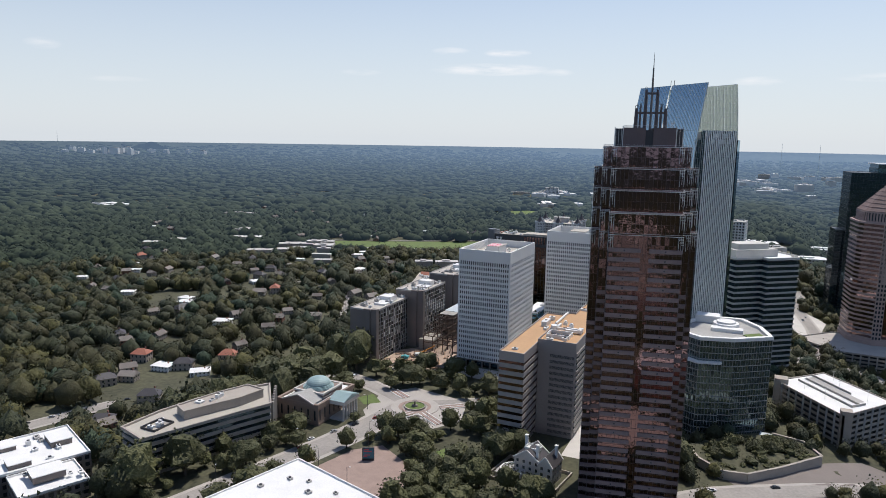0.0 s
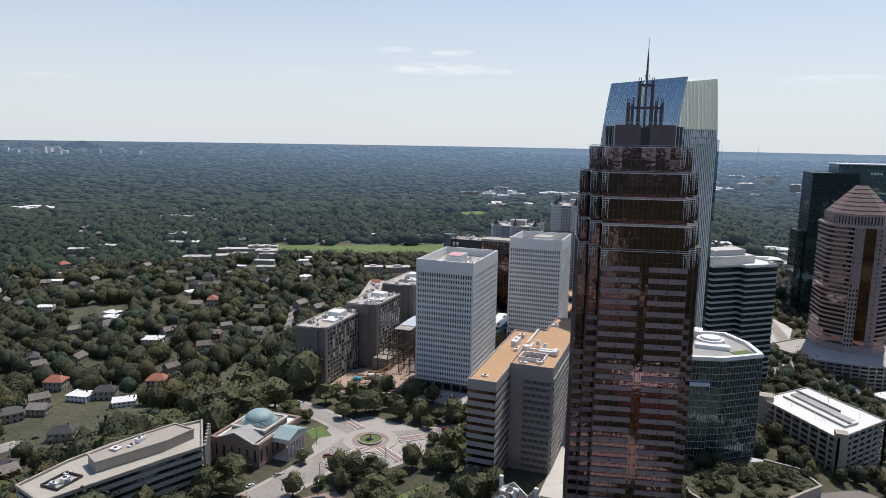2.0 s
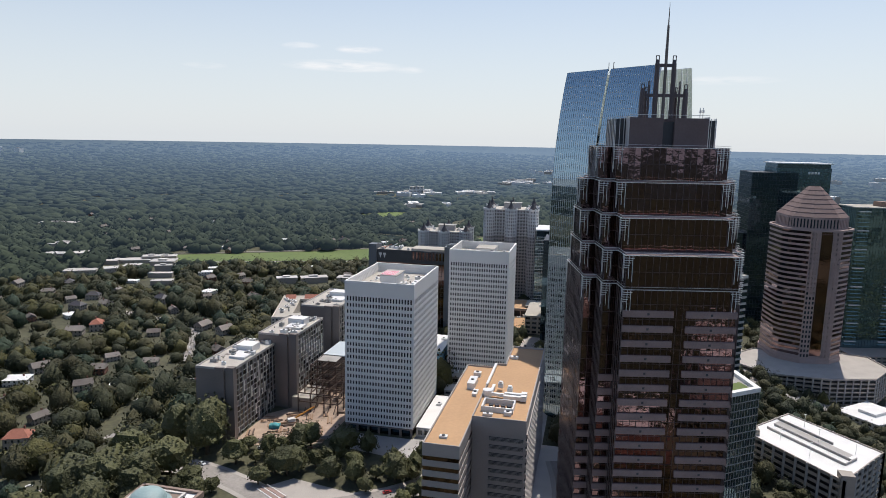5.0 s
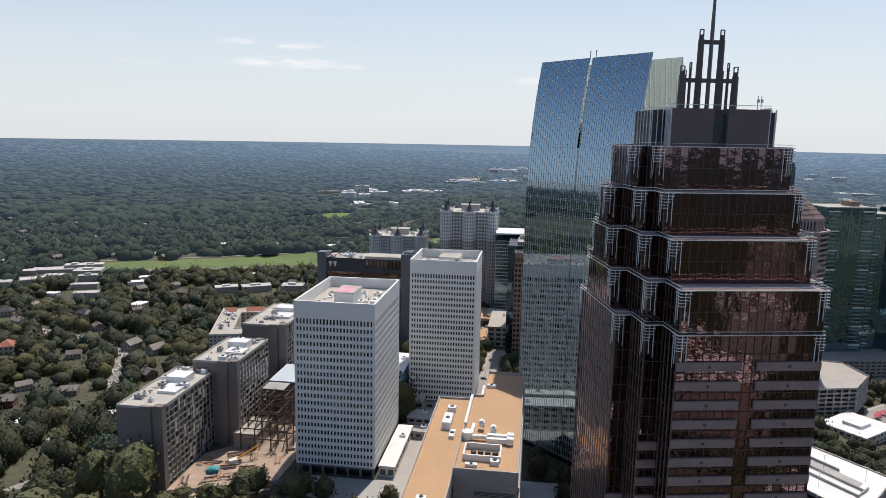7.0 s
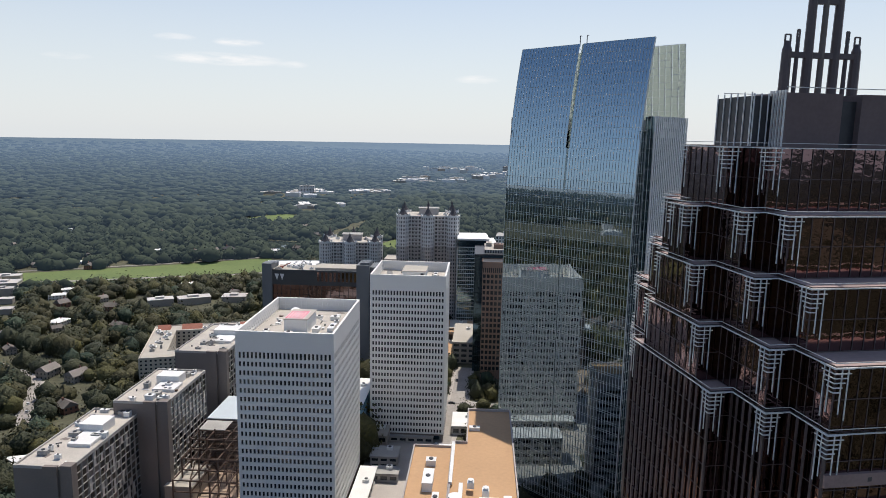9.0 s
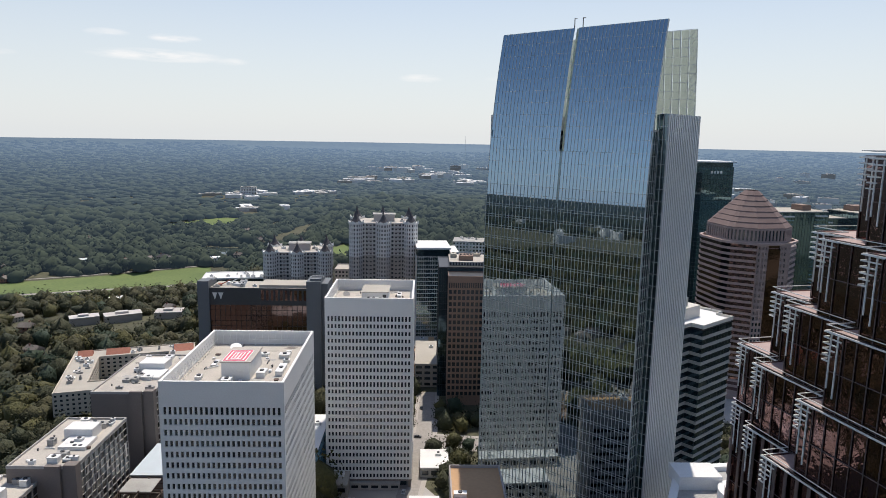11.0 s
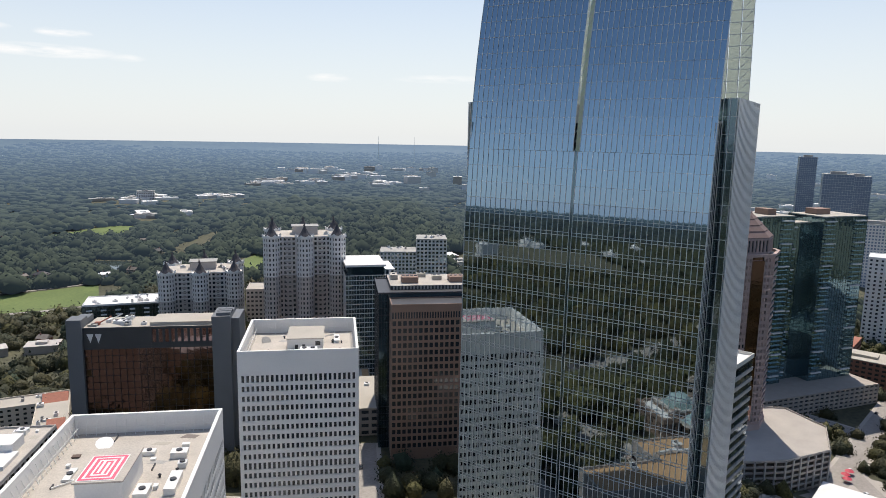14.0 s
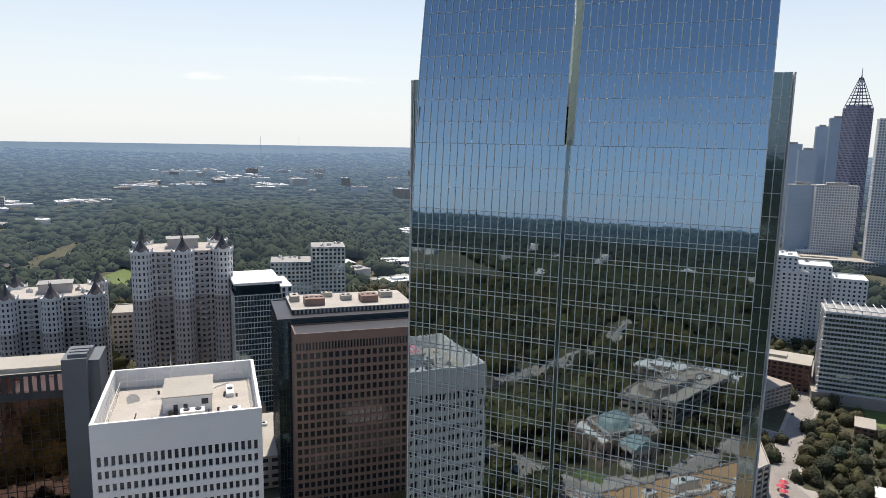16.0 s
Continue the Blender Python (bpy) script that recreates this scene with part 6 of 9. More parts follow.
ROADS = [
    ([(-262, 130), (-238, 190), (-214, 270), (-200, 320), (-193, 372)], 17),
    ([(-312, 396), (-335, 432), (-357, 470), (-373, 520), (-380, 570), (-404, 632), (-428, 668), (-480, 700), (-560, 720)], 11),
    ([(-590, 40), (-530, 108), (-481, 156), (-447, 214), (-424, 256), (-411, 297), (-400, 332), (-372, 364), (-328, 390), (-285, 403), (-240, 396), (-193, 372)], 11),
    ([(-193, 372), (-165, 388), (-135, 402), (-124, 440), (-122, 520), (-110, 610), (-108, 680)], 10),
    ([(-290, 640), (-200, 628), (-100, 605), (0, 596), (60, 596), (120, 622), (177, 662), (226, 702), (290, 752), (365, 816), (470, 890), (640, 1000)], 14),
    ([(-52, 250), (-20, 330), (6, 346), (40, 362), (80, 395), (120, 430), (150, 480), (150, 560), (177, 662)], 11),
    ([(-70, 360), (-66, 420), (-74, 452)], 9),
    ([(226, 702), (190, 760), (150, 830), (60, 950), (20, 1120)], 11),
    ([(57, 596), (62, 700), (48, 800), (60, 950)], 10),
    ([(-740, 970), (-600, 1010), (-500, 1050), (-395, 1085), (-330, 1160)], 8),
    ([(-720, 1050), (-560, 1130), (-430, 1205), (-380, 1290)], 5),
    ([(-900, 1830), (-620, 1885), (-430, 1930), (-250, 1990)], 26),
    ([(-1110, 720), (-1090, 760), (-1080, 830)], 14),
]
for pts, width in ROADS:
    s, line = ribbon(pts, width, 0.2 + 0.015 * ROADS.index((pts, width)))
    tagged(new("road", s.mesh("road", M_ASPHALT)), "sun-bleached grey asphalt street between the trees", "road", kind="structure")
    if width < 20 and pts[0][0] > -700:
        s, _ = ribbon(pts, width + 5, 0.11 + 0.006 * ROADS.index((pts, width)))
        tagged(new("pavement", s.mesh("pavement", M_PAVING)), "pale concrete pavement along the street", "pavement", kind="structure")
    for i in range(len(line) - 1):
        a, b = line[i], line[i + 1]
        d = (b - a).normalized()
        n = Vector((-d.y, d.x)) * (width / 2 + (7.0 if a.x < -225 and a.y < 400 else 2.5 if a.x < -225 else 0.4 if a.x < -60 else -1.0))
        KEEP_OUT.append([tuple(a - n - d * 2), tuple(b - n + d * 2), tuple(b + n + d * 2), tuple(a + n - d * 2)])

PATCHES = [
    ("pavement", [(-214, 350), (-200, 334), (-166, 338), (-152, 362), (-160, 392), (-202, 400), (-218, 382)], M_PAVING, "pale paved crossing with a fountain ring", 0.08),
    ("pavement", [(-200, 262), (-176, 244), (-146, 250), (-146, 282), (-158, 300), (-178, 312), (-190, 300)], M_BRICK_PAVING, "brick-paved forecourt beside the avenue", 0.09),
    ("pavement", [(-156, 436), (-124, 440), (-117, 552), (-156, 556)], M_PAVING, "pale paved court between the towers", 0.1),
    ("pavement", [(-198, 440), (-150, 432), (-150, 458), (-198, 458)], M_CONCRETE, "shaded forecourt of the white tower", 0.1),
    ("pavement", [(-116, 466), (-84, 468), (-84, 512), (-112, 560), (-118, 556)], M_CONCRETE, "paved yard behind the ochre-roofed block", 0.1),
    ("pavement", [(-85, 345), (-70, 345), (-66, 470), (-85, 470)], M_LIGHT_CONCRETE, "pale service lane beside the block", 0.14),
    ("pavement", [(-40, 150), (10, 146), (16, 214), (-36, 218)], M_PAVING, "sunlit paved court mirrored in the bronze tower", 0.08),
    ("site", [(-252, 424), (-204, 440), (-200, 522), (-238, 556), (-239, 486), (-252, 470)], M_DIRT, "earth building site with timber and steel", 0.1),
    ("pavement", [(-14, 372), (2, 352), (52, 378), (92, 420), (66, 420), (46, 402), (30, 384)], M_DARK_CONCRETE, "grey drive below the garden wall", 0.1),
    ("pavement", [(112, 596), (150, 582), (186, 646), (172, 660), (136, 636)], M_PAVING, "pale yard of the low white buildings", 0.1),
    ("pavement", [(-166, 690), (-100, 690), (-98, 780), (-166, 780)], M_ROOF_TAN, "tan-surfaced yard round the parking ramps", 0.1),
    ("pavement", [(-345, 352), (-318, 340), (-300, 366), (-330, 372)], M_ROOF_WHITE, "bright car park between the houses", 0.1),
    ("pavement", [(20, 690), (60, 670), (75, 760), (40, 800)], M_LIGHT_CONCRETE, "car park by the striped tower", 0.1),
    ("lawn", [(-690, 943), (-595, 970), (-535, 993), (-480, 1013), (-380, 1056), (-370, 1140), (-380, 1190), (-418, 1205), (-540, 1128), (-700, 1045)], M_LAWN, "sunlit park meadow", 0.1),
    ("lawn", [(-635, 1565), (-590, 1555), (-530, 1590), (-500, 1660), (-520, 1760), (-570, 1775), (-610, 1700), (-640, 1630)], M_LAWN, "sunlit ball field", 0.1),
    ("lawn", [(-700, 1440), (-660, 1430), (-630, 1470), (-650, 1500), (-690, 1490)], M_LAWN, "small sunlit lawn in the park", 0.1),
    ("lawn", [(-395, 1400), (-345, 1390), (-325, 1470), (-318, 1600), (-345, 1650), (-375, 1560)], M_LAWN, "sunlit slope in the park", 0.1),
    ("lawn", [(-262, 1150), (-215, 1150), (-205, 1250), (-235, 1300), (-258, 1240)], M_LAWN, "sunlit park lawn", 0.1),
    ("lawn", [(-372, 250), (-352, 236), (-340, 246), (-358, 262)], M_LAWN, "small clipped lawn by the houses", 0.1),
    ("lawn", [(-400, 335), (-388, 328), (-384, 342), (-396, 348)], M_LAWN, "small front lawn", 0.1),
    ("lawn", [(-148, 318), (-136, 302), (-128, 316), (-140, 334)], M_LAWN, "small lawn in the square", 0.1),
    ("lawn", [(-228, 366), (-218, 358), (-210, 366), (-222, 376)], M_LAWN, "small lawn by the crossing", 0.1),
    ("lawn", [(300, 690), (350, 700), (390, 770), (350, 770), (310, 730)], M_LAWN, "green verge", 0.1),
    ("lawn", [(-1010, 620), (-960, 600), (-930, 640), (-980, 670)], M_LAWN, "clearing among the houses", 0.1),
    ("water", [(-500, 1325), (-470, 1305), (-425, 1300), (-400, 1325), (-420, 1365), (-470, 1372)], M_WATER, "dark park pond", 0.12),
]
for name, poly, mat, label, lift in PATCHES:
    nm = "ground_site" if name == "site" else name
    tagged(new(nm, sheet(poly, 0.015 + 0.0036 * [p[1] for p in PATCHES].index(poly)).mesh(nm, mat)), label, name, kind="structure")
    KEEP_OUT.append(inset(poly, -2))


# ---- trees ----
def inside(poly, x, y):
    odd = False
    j = len(poly) - 1
    for i in range(len(poly)):
        xi, yi = poly[i]
        xj, yj = poly[j]
        if (yi > y) != (yj > y) and x < (xj - xi) * (y - yi) / (yj - yi) + xi:
            odd = not odd
        j = i
    return odd


BINS = {}


def index_keep_out():
    for k, poly in enumerate(KEEP_OUT):
        xs, ys = [p[0] for p in poly], [p[1] for p in poly]
        for i in range(int(min(xs) // 50), int(max(xs) // 50) + 1):
            for j in range(int(min(ys) // 50), int(max(ys) // 50) + 1):
                BINS.setdefault((i, j), []).append(k)


def is_free(x, y):
    return not any(inside(KEEP_OUT[k], x, y) for k in BINS.get((int(x // 50), int(y // 50)), ()))


def ball_points(n, r):
    out = []
    while len(out) < n:
        v = Vector((r.uniform(-1, 1), r.uniform(-1, 1), r.uniform(-1, 1)))
        if 0.1 < v.length <= 1:
            out.append(v.normalized())
    return out


def lumpy_crown(seed, sub, tall=0.85):
    """A closed crown of unit radius standing on z = 0: bulging leaf masses with sharp creases between them."""
    r = random.Random(seed)
    bm = bmesh.new()
    bmesh.ops.create_icosphere(bm, subdivisions=sub, radius=1.0)
    off = Vector((r.uniform(0, 90), r.uniform(0, 90), r.uniform(0, 90)))
    stretch = Vector((r.uniform(0.82, 1.15), r.uniform(0.82, 1.15), 1))
    for v in bm.verts:
        d = v.co.normalized()
        k = 0.66 + 0.30 * noise.noise(d * 1.1 + off) + 0.75 * abs(noise.noise(d * 1.9 + off * 2)) + 0.48 * abs(noise.noise(d * 4.1 + off * 3)) + 0.22 * noise.noise(d * 8.5 + off) + r.uniform(-0.06, 0.06)
        z = d.z * k * tall if d.z > 0 else d.z * 0.62
        v.co = Vector((d.x * k * stretch.x, d.y * k * stretch.y, z + 0.6))
    bm.verts.index_update()
    vs = [tuple(v.co) for v in bm.verts]
    fs = [tuple(v.index for v in f.verts) for f in bm.faces]
    bm.free()
    return vs, fs


def crown_template(seed, sub, cards, card_size, tall=0.85, fine=3):
    """A dark lumpy core and many leaf sprays over it, each a triangle lying roughly along the crown's surface."""
    r = random.Random(seed)
    v, f = lumpy_crown(seed, sub, tall)
    if cards:
        v = [(x * 0.92, y * 0.92, (z - 0.5) * 0.92 + 0.47) for x, y, z in v]
    skin = lumpy_crown(seed, fine, tall)[0] if cards else []
    skin = [Vector(q) for q in skin if q[2] > 0.25]
    for i in range(cards):
        c = skin[r.randrange(len(skin))]
        d = (c - Vector((0, 0, 0.45))).normalized()
        p = c + d * card_size * r.uniform(-0.7, 0.4)
        t = ball_points(1, r)[0]
        t = (t - d * t.dot(d) * 0.72).normalized()
        w = d.cross(t).normalized()
        z = card_size * r.uniform(0.55, 1.25)
        n = len(v)
        v += [tuple(p + t * z), tuple(p - t * z * 0.5 + w * z * 0.85), tuple(p - t * z * 0.5 - w * z * 0.85 + d * z * r.uniform(-0.2, 0.5))]
        f.append((n, n + 1, n + 2))
    return np.array(v, dtype=np.float32), f


def tree_field(name, templates, trees, mat, label):
    """One joined mesh of crowns: trees are (x, y, z, radius, height factor, turn, template)."""
    vs, fs, base = [], [], 0
    for x, y, z, rad, tall, turn, k in trees:
        v, f = templates[k]
        c, s = math.cos(turn), math.sin(turn)
        w = np.empty_like(v)
        w[:, 0] = x + rad * (c * v[:, 0] - s * v[:, 1])
        w[:, 1] = y + rad * (s * v[:, 0] + c * v[:, 1])
        w[:, 2] = z + rad * tall * v[:, 2]
        vs.append(w)
        fs.append(np.array(f, dtype=np.int32) + base)
        base += len(v)
    kinds = np.concatenate([np.full(len(q), (0, 1, 1, 2, 0, 3, 2, 1, 4, 0, 3)[int(t[0] * 7.3 + t[1] * 3.1) % 11] if len(mat) > 1 else 0, dtype=np.int32) for t, q in zip(trees, fs)])
    v, f = np.concatenate(vs), np.concatenate(fs)
    me = bpy.data.meshes.new(name)
    me.vertices.add(len(v))
    me.vertices.foreach_set("co", v.ravel())
    me.loops.add(len(f) * 3)
    me.loops.foreach_set("vertex_index", f.ravel())
    me.polygons.add(len(f))
    me.polygons.foreach_set("loop_start", np.arange(0, len(f) * 3, 3, dtype=np.int32))
    for m in mat:
        me.materials.append(m)
    me.polygons.foreach_set("material_index", kinds)
    me.update(calc_edges=True)
    me.polygons.foreach_set("use_smooth", np.ones(len(f), dtype=bool))
    tagged(new(name, me), label, "woodland", kind="stuff")


def tree_thing(seed, height, rad, label):
    r = random.Random(seed)
    t = thing("tree", 0, 0, -500, 0, label, "tree", "street and park trees")
    s = Shape()
    lean = (r.uniform(-0.3, 0.3), r.uniform(-0.3, 0.3))
    th = height * 0.38
    s.cone(0, 0, 0.45, 0.3, -0.4, th, 8)
    for i in range(5):
        a = 2 * math.pi * (i + r.random() * 0.5) / 5
        s.beam((0, 0, th * r.uniform(0.6, 0.95)), (rad * 0.55 * math.cos(a), rad * 0.55 * math.sin(a), height * r.uniform(0.5, 0.75)), 0.24)
    part("trunk", s, M_BARK, t)
    v, f = crown_template(seed, 2, 900, 0.08, 1.0)
    q = Shape()
    zs = (height * 0.8) / 1.7
    q.v = [(p[0] * rad + lean[0], p[1] * rad + lean[1], height * 0.2 + p[2] * zs) for p in v.tolist()]
    q.f, q.k = f, [0] * len(f)
    part("crown", q, M_LEAF, t)
    return t


def plant():
    index_keep_out()
    r = random.Random(21)
    near_t = [crown_template(100 + i, 1, 190, 0.10, 1.0) for i in range(6)]
    mid_t = [crown_template(200 + i, 1, 110, 0.115, 0.95) for i in range(6)]
    far_t = [crown_template(300 + i, 1, 30, 0.16) for i in range(6)]
    dot_t = [crown_template(402 + i, 0, 0, 0.35) for i in range(6)]
    near, mid, far, dots, single, haze, behind = [], [], [], [], [], [], []

    def density(x, y):
        return noise.noise(Vector((x / 95.0, y / 95.0, 3.0))) + 0.5 * noise.noise(Vector((x / 33.0, y / 33.0, 7.0)))

    def urban(x, y):
        """West and south of the towers the streets are built up."""
        return (x > -60 or y > 470) and -150 < x < 420 and 200 < y < 900
    step = 10.8
    n = 0
    for i in range(-104, 88):
        for j in range(-10, 112):
            x, y = i * step + r.uniform(-4, 4), j * step + r.uniform(-4, 4)
            d = math.hypot(x + 90, y - 200)
            if d > 900 or d < 30:
                continue
            q0 = density(x, y)
            az = math.degrees(math.atan2(x + 60, y - 100))
            if not (-100 < az < 70):
                continue
            if y < 130 and d < 260 and x > -160 and q0 < -0.1:
                continue
            q = density(x, y)
            town = urban(x, y)
            if town and q < -0.45:
                continue
            if not town and (x < -250 or y > 480) and r.random() < 0.3:
                continue
            leafy = -760 < x < -300 and 320 < y < 1000
            if not town and q < (-0.95 if d < 480 else -0.37 if leafy else -0.42):
                continue
            if not is_free(x, y):
                continue
            rad = r.triangular(5.0, 13.0, 8.0) if not town else r.uniform(4.0, 7.0)
            if x > -250 and y < 480:
                rad = r.uniform(3.8, 6.8)
            if d > 520 and not town:
                rad = r.uniform(6.0, 11.5) if leafy else r.uniform(7.0, 12.5)
            # taller and lower stands within the woods
            stand = 0.0 if town or d < 260 else 5.5 * noise.noise(Vector((x / 42.0, y / 42.0, 11.0)))
            item = (x, y, ground_z(x, y) + stand + rad * (-0.3 if d > 420 else 0.0), rad, r.uniform(0.95, 1.45), r.uniform(0, 6.3), r.randrange(6))
            if x > -345 and y < 500 and d < 400:
                single.append(item)
            elif d < 520 or town and d < 800:
                near.append(item)
            else:
                mid.append(item)
    step = 14.0
    for i in range(-214, 190):
        for j in range(-25, 247):
            x, y = i * step + r.uniform(-5, 5), j * step + r.uniform(-5, 5)
            d = math.hypot(x + 90, y - 200)
            if not 900 <= d < 1800 or r.random() < (d - 900) / 2600:
                continue
            az = math.degrees(math.atan2(x + 60, y - 150))
            if not (-66 < az < 58):
                continue
            if az > 30 and density(x, y) < 0.15 or density(x, y) < -0.5 or not is_free(x, y):
                continue
            rad = r.uniform(11.0, 18.0)
            stand = 7.0 * noise.noise(Vector((x / 75.0, y / 75.0, 5.0)))
            (far if d < 1500 else haze).append((x, y, ground_z(x, y) + stand - rad * 0.25, rad, r.uniform(0.6, 1.05), r.uniform(0, 6.3), r.randrange(6)))
    step = 27.0
    for i in range(-160, 160):
        for j in range(20, 170):
            x, y = i * step + r.uniform(-12, 12), j * step + r.uniform(-12, 12)
            d = math.hypot(x + 90, y - 200)
            az = math.degrees(math.atan2(x + 60, y - 150))
            if not 1780 <= d < 4600 or not (-64 < az < 57) or r.random() < (d - 1700) / 5000 or not is_free(x, y):
                continue
            rad = r.uniform(13, 24)
            stand = 5.0 * noise.noise(Vector((x / 130.0, y / 130.0, 5.0))) * min(1.0, (4600 - d) / 1500)
            haze.append((x, y, ground_z(x, y) + stand - rad * 0.12, rad, r.uniform(0.28, 0.5), r.uniform(0, 6.3), r.randrange(6)))
    # the plain on the other sides, which the glass fronts mirror
    step = 66.0
    for i in range(-72, 72):
        for j in range(-69, 72):
            x, y = i * step + r.uniform(-26, 26), j * step + r.uniform(-26, 26)
            d = math.hypot(x + 90, y - 200)
            az = math.degrees(math.atan2(x + 60, y - 150))
            if not 1500 <= d < 4600 or -62 < az < 55 or d < 1800 and -66 < az < 58:
                continue
            rad = r.uniform(28, 46)
            behind.append((x, y, ground_z(x, y) - rad * 0.1, rad, r.uniform(0.22, 0.38), r.uniform(0, 6.3), r.randrange(6)))
    # woods behind the start, which the glass mirrors
    step = 20.0
    for i in range(-105, 45):
        for j in range(-100, 16):
            x, y = i * step + r.uniform(-5, 5), j * step + r.uniform(-5, 5)
            d = math.hypot(x + 90, y - 200)
            az = math.degrees(math.atan2(x + 60, y - 100))
            if not (230 < d < 1700) or -100 < az < 90 or density(x, y) < -0.45 or not is_free(x, y):
                continue
            rad = r.uniform(8.0, 14.0)
            dots.append((x, y, ground_z(x, y) + rad * 0.1, rad, r.uniform(0.9, 1.2), r.uniform(0, 6.3), r.randrange(6)))
    LEAVES = [M_LEAF_FAR, M_LEAF_OLIVE, M_LEAF_DARK, M_LEAF_LIGHT, M_LEAF_DEEP]
    # the singles: those about the crossing first; the rest joins the woods
    single.sort(key=lambda q: math.hypot(q[0] + 170, q[1] - 330))
    kinds = [tree_thing(500 + i, h, w, label) for i, (h, w, label) in enumerate(((11, 5.2, "broad green street tree in full leaf"), (9, 4.2, "small rounded green tree in full leaf"), (13, 6.0, "tall dense oak in full leaf"), (8, 3.6, "young street tree with an airy crown"), (12, 5.0, "dark green tree in full leaf")))]
    for x, y, z, rad, tall, turn, k in single[:215]:
        src = kinds[r.randrange(5)]
        ob = copy_thing(src, Matrix.Translation((x, y, ground_z(x, y))) @ Matrix.Rotation(turn, 4, "Z") @ Matrix.Scale(rad / 4.6, 4))
    for ob in kinds:
        x, y, z, rad, tall, turn, k = single[215 + kinds.index(ob)]
        ob.matrix_basis = pose(x, y, ground_z(x, y), 0, 0, 40)
    near += single[220:]
    tree_field("near_woods", near_t, near, LEAVES, "dense green broadleaf woods in summer leaf")
    tree_field("middle_woods", mid_t, mid, LEAVES, "green woods among the houses")
    # these crowns carry the emissive haze colour as well
    tree_field("far_woods", far_t, far, [M_HAZY_WOODS], "green wooded park and suburbs with a faint haze glow")
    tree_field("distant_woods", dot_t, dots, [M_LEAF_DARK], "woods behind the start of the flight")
    tree_field("mirrored_woods", dot_t, behind, [M_HAZY_PLAIN], "hazy dark woods on the plain behind the start")
    tree_field("backdrop_woods", dot_t, haze, [M_HAZY_WOODS], "hazy wooded plain towards the horizon")


# ---- foreground blocks and the square ----
def white_roof_block():
    t = thing("low_block", -159, 201, 0, -15.6, "low block with a wide white membrane roof", "building")
    footprint(rect(-30, 30, -30, 30), -159, 201, -15.6)
    gridded(t, rect(-30, 30, -30, 30), 0, 23, 6, 4.0, 0.6, 0.55, M_STONE_BEIGE, 0.4, None, 40)
    roof_set(t, rect(-30, 30, -30, 30), 24.2, M_ROOF_WHITE, 0.8, M_ROOF_WHITE, 0.5)
    for x, y, w, d, h in ((-18, 16, 2.4, 1.6, 0.7), (-10, 20, 1.6, 1.6, 0.6), (-3, 14, 2.6, 2.0, 0.8), (6, 21, 1.8, 1.4, 0.6), (14, 12, 3.0, 2.0, 0.9), (-22, 4, 2, 2, 0.7), (20, 22, 2, 1.4, 0.6)):
        roof_unit(t, x, y, 24.2, w, d, h, mat=M_ROOF_GREY)
    t = thing("apartment_block", -318, 208, ground_z(-318, 208), -22.5, "dark low apartment block with white stepped roofs", "apartment block")
    footprint(rect(-36, 36, -24, 24), -318, 208, -22.5)
    H = 17
    for x0, x1, y0, y1, h in ((-35, 8, -22, 22, H), (8.2, 35, -16, 14, H - 1.5)):
        gridded(t, rect(x0, x1, y0, y1), -6, h, 6, 3.6, 0.6, 0.62, M_DARK_CONCRETE, 0.5, None, 30)
        roof_set(t, rect(x0, x1, y0, y1), h + 0.3, M_ROOF_WHITE, 0.9, M_ROOF_WHITE, 0.5)
    for x0, x1, y0, y1, h in ((-24, -10, 8, 18, 3.2), (-6, 4, -14, -4, 2.6), (14, 26, -8, 6, 3.0), (-30, -20, -16, -6, 2.4)):
        s = Shape()
        s.box(x0, x1, y0, y1, H, H + h)
        s.box(x0 - 0.3, x1 + 0.3, y0 - 0.3, y1 + 0.3, H + h, H + h + 0.4, 1)
        part("stair_head", s, [M_DARK_CONCRETE, M_ROOF_WHITE], t)
    clutter(t, -30, 30, -14, 12, H + 0.3, 14, 31)


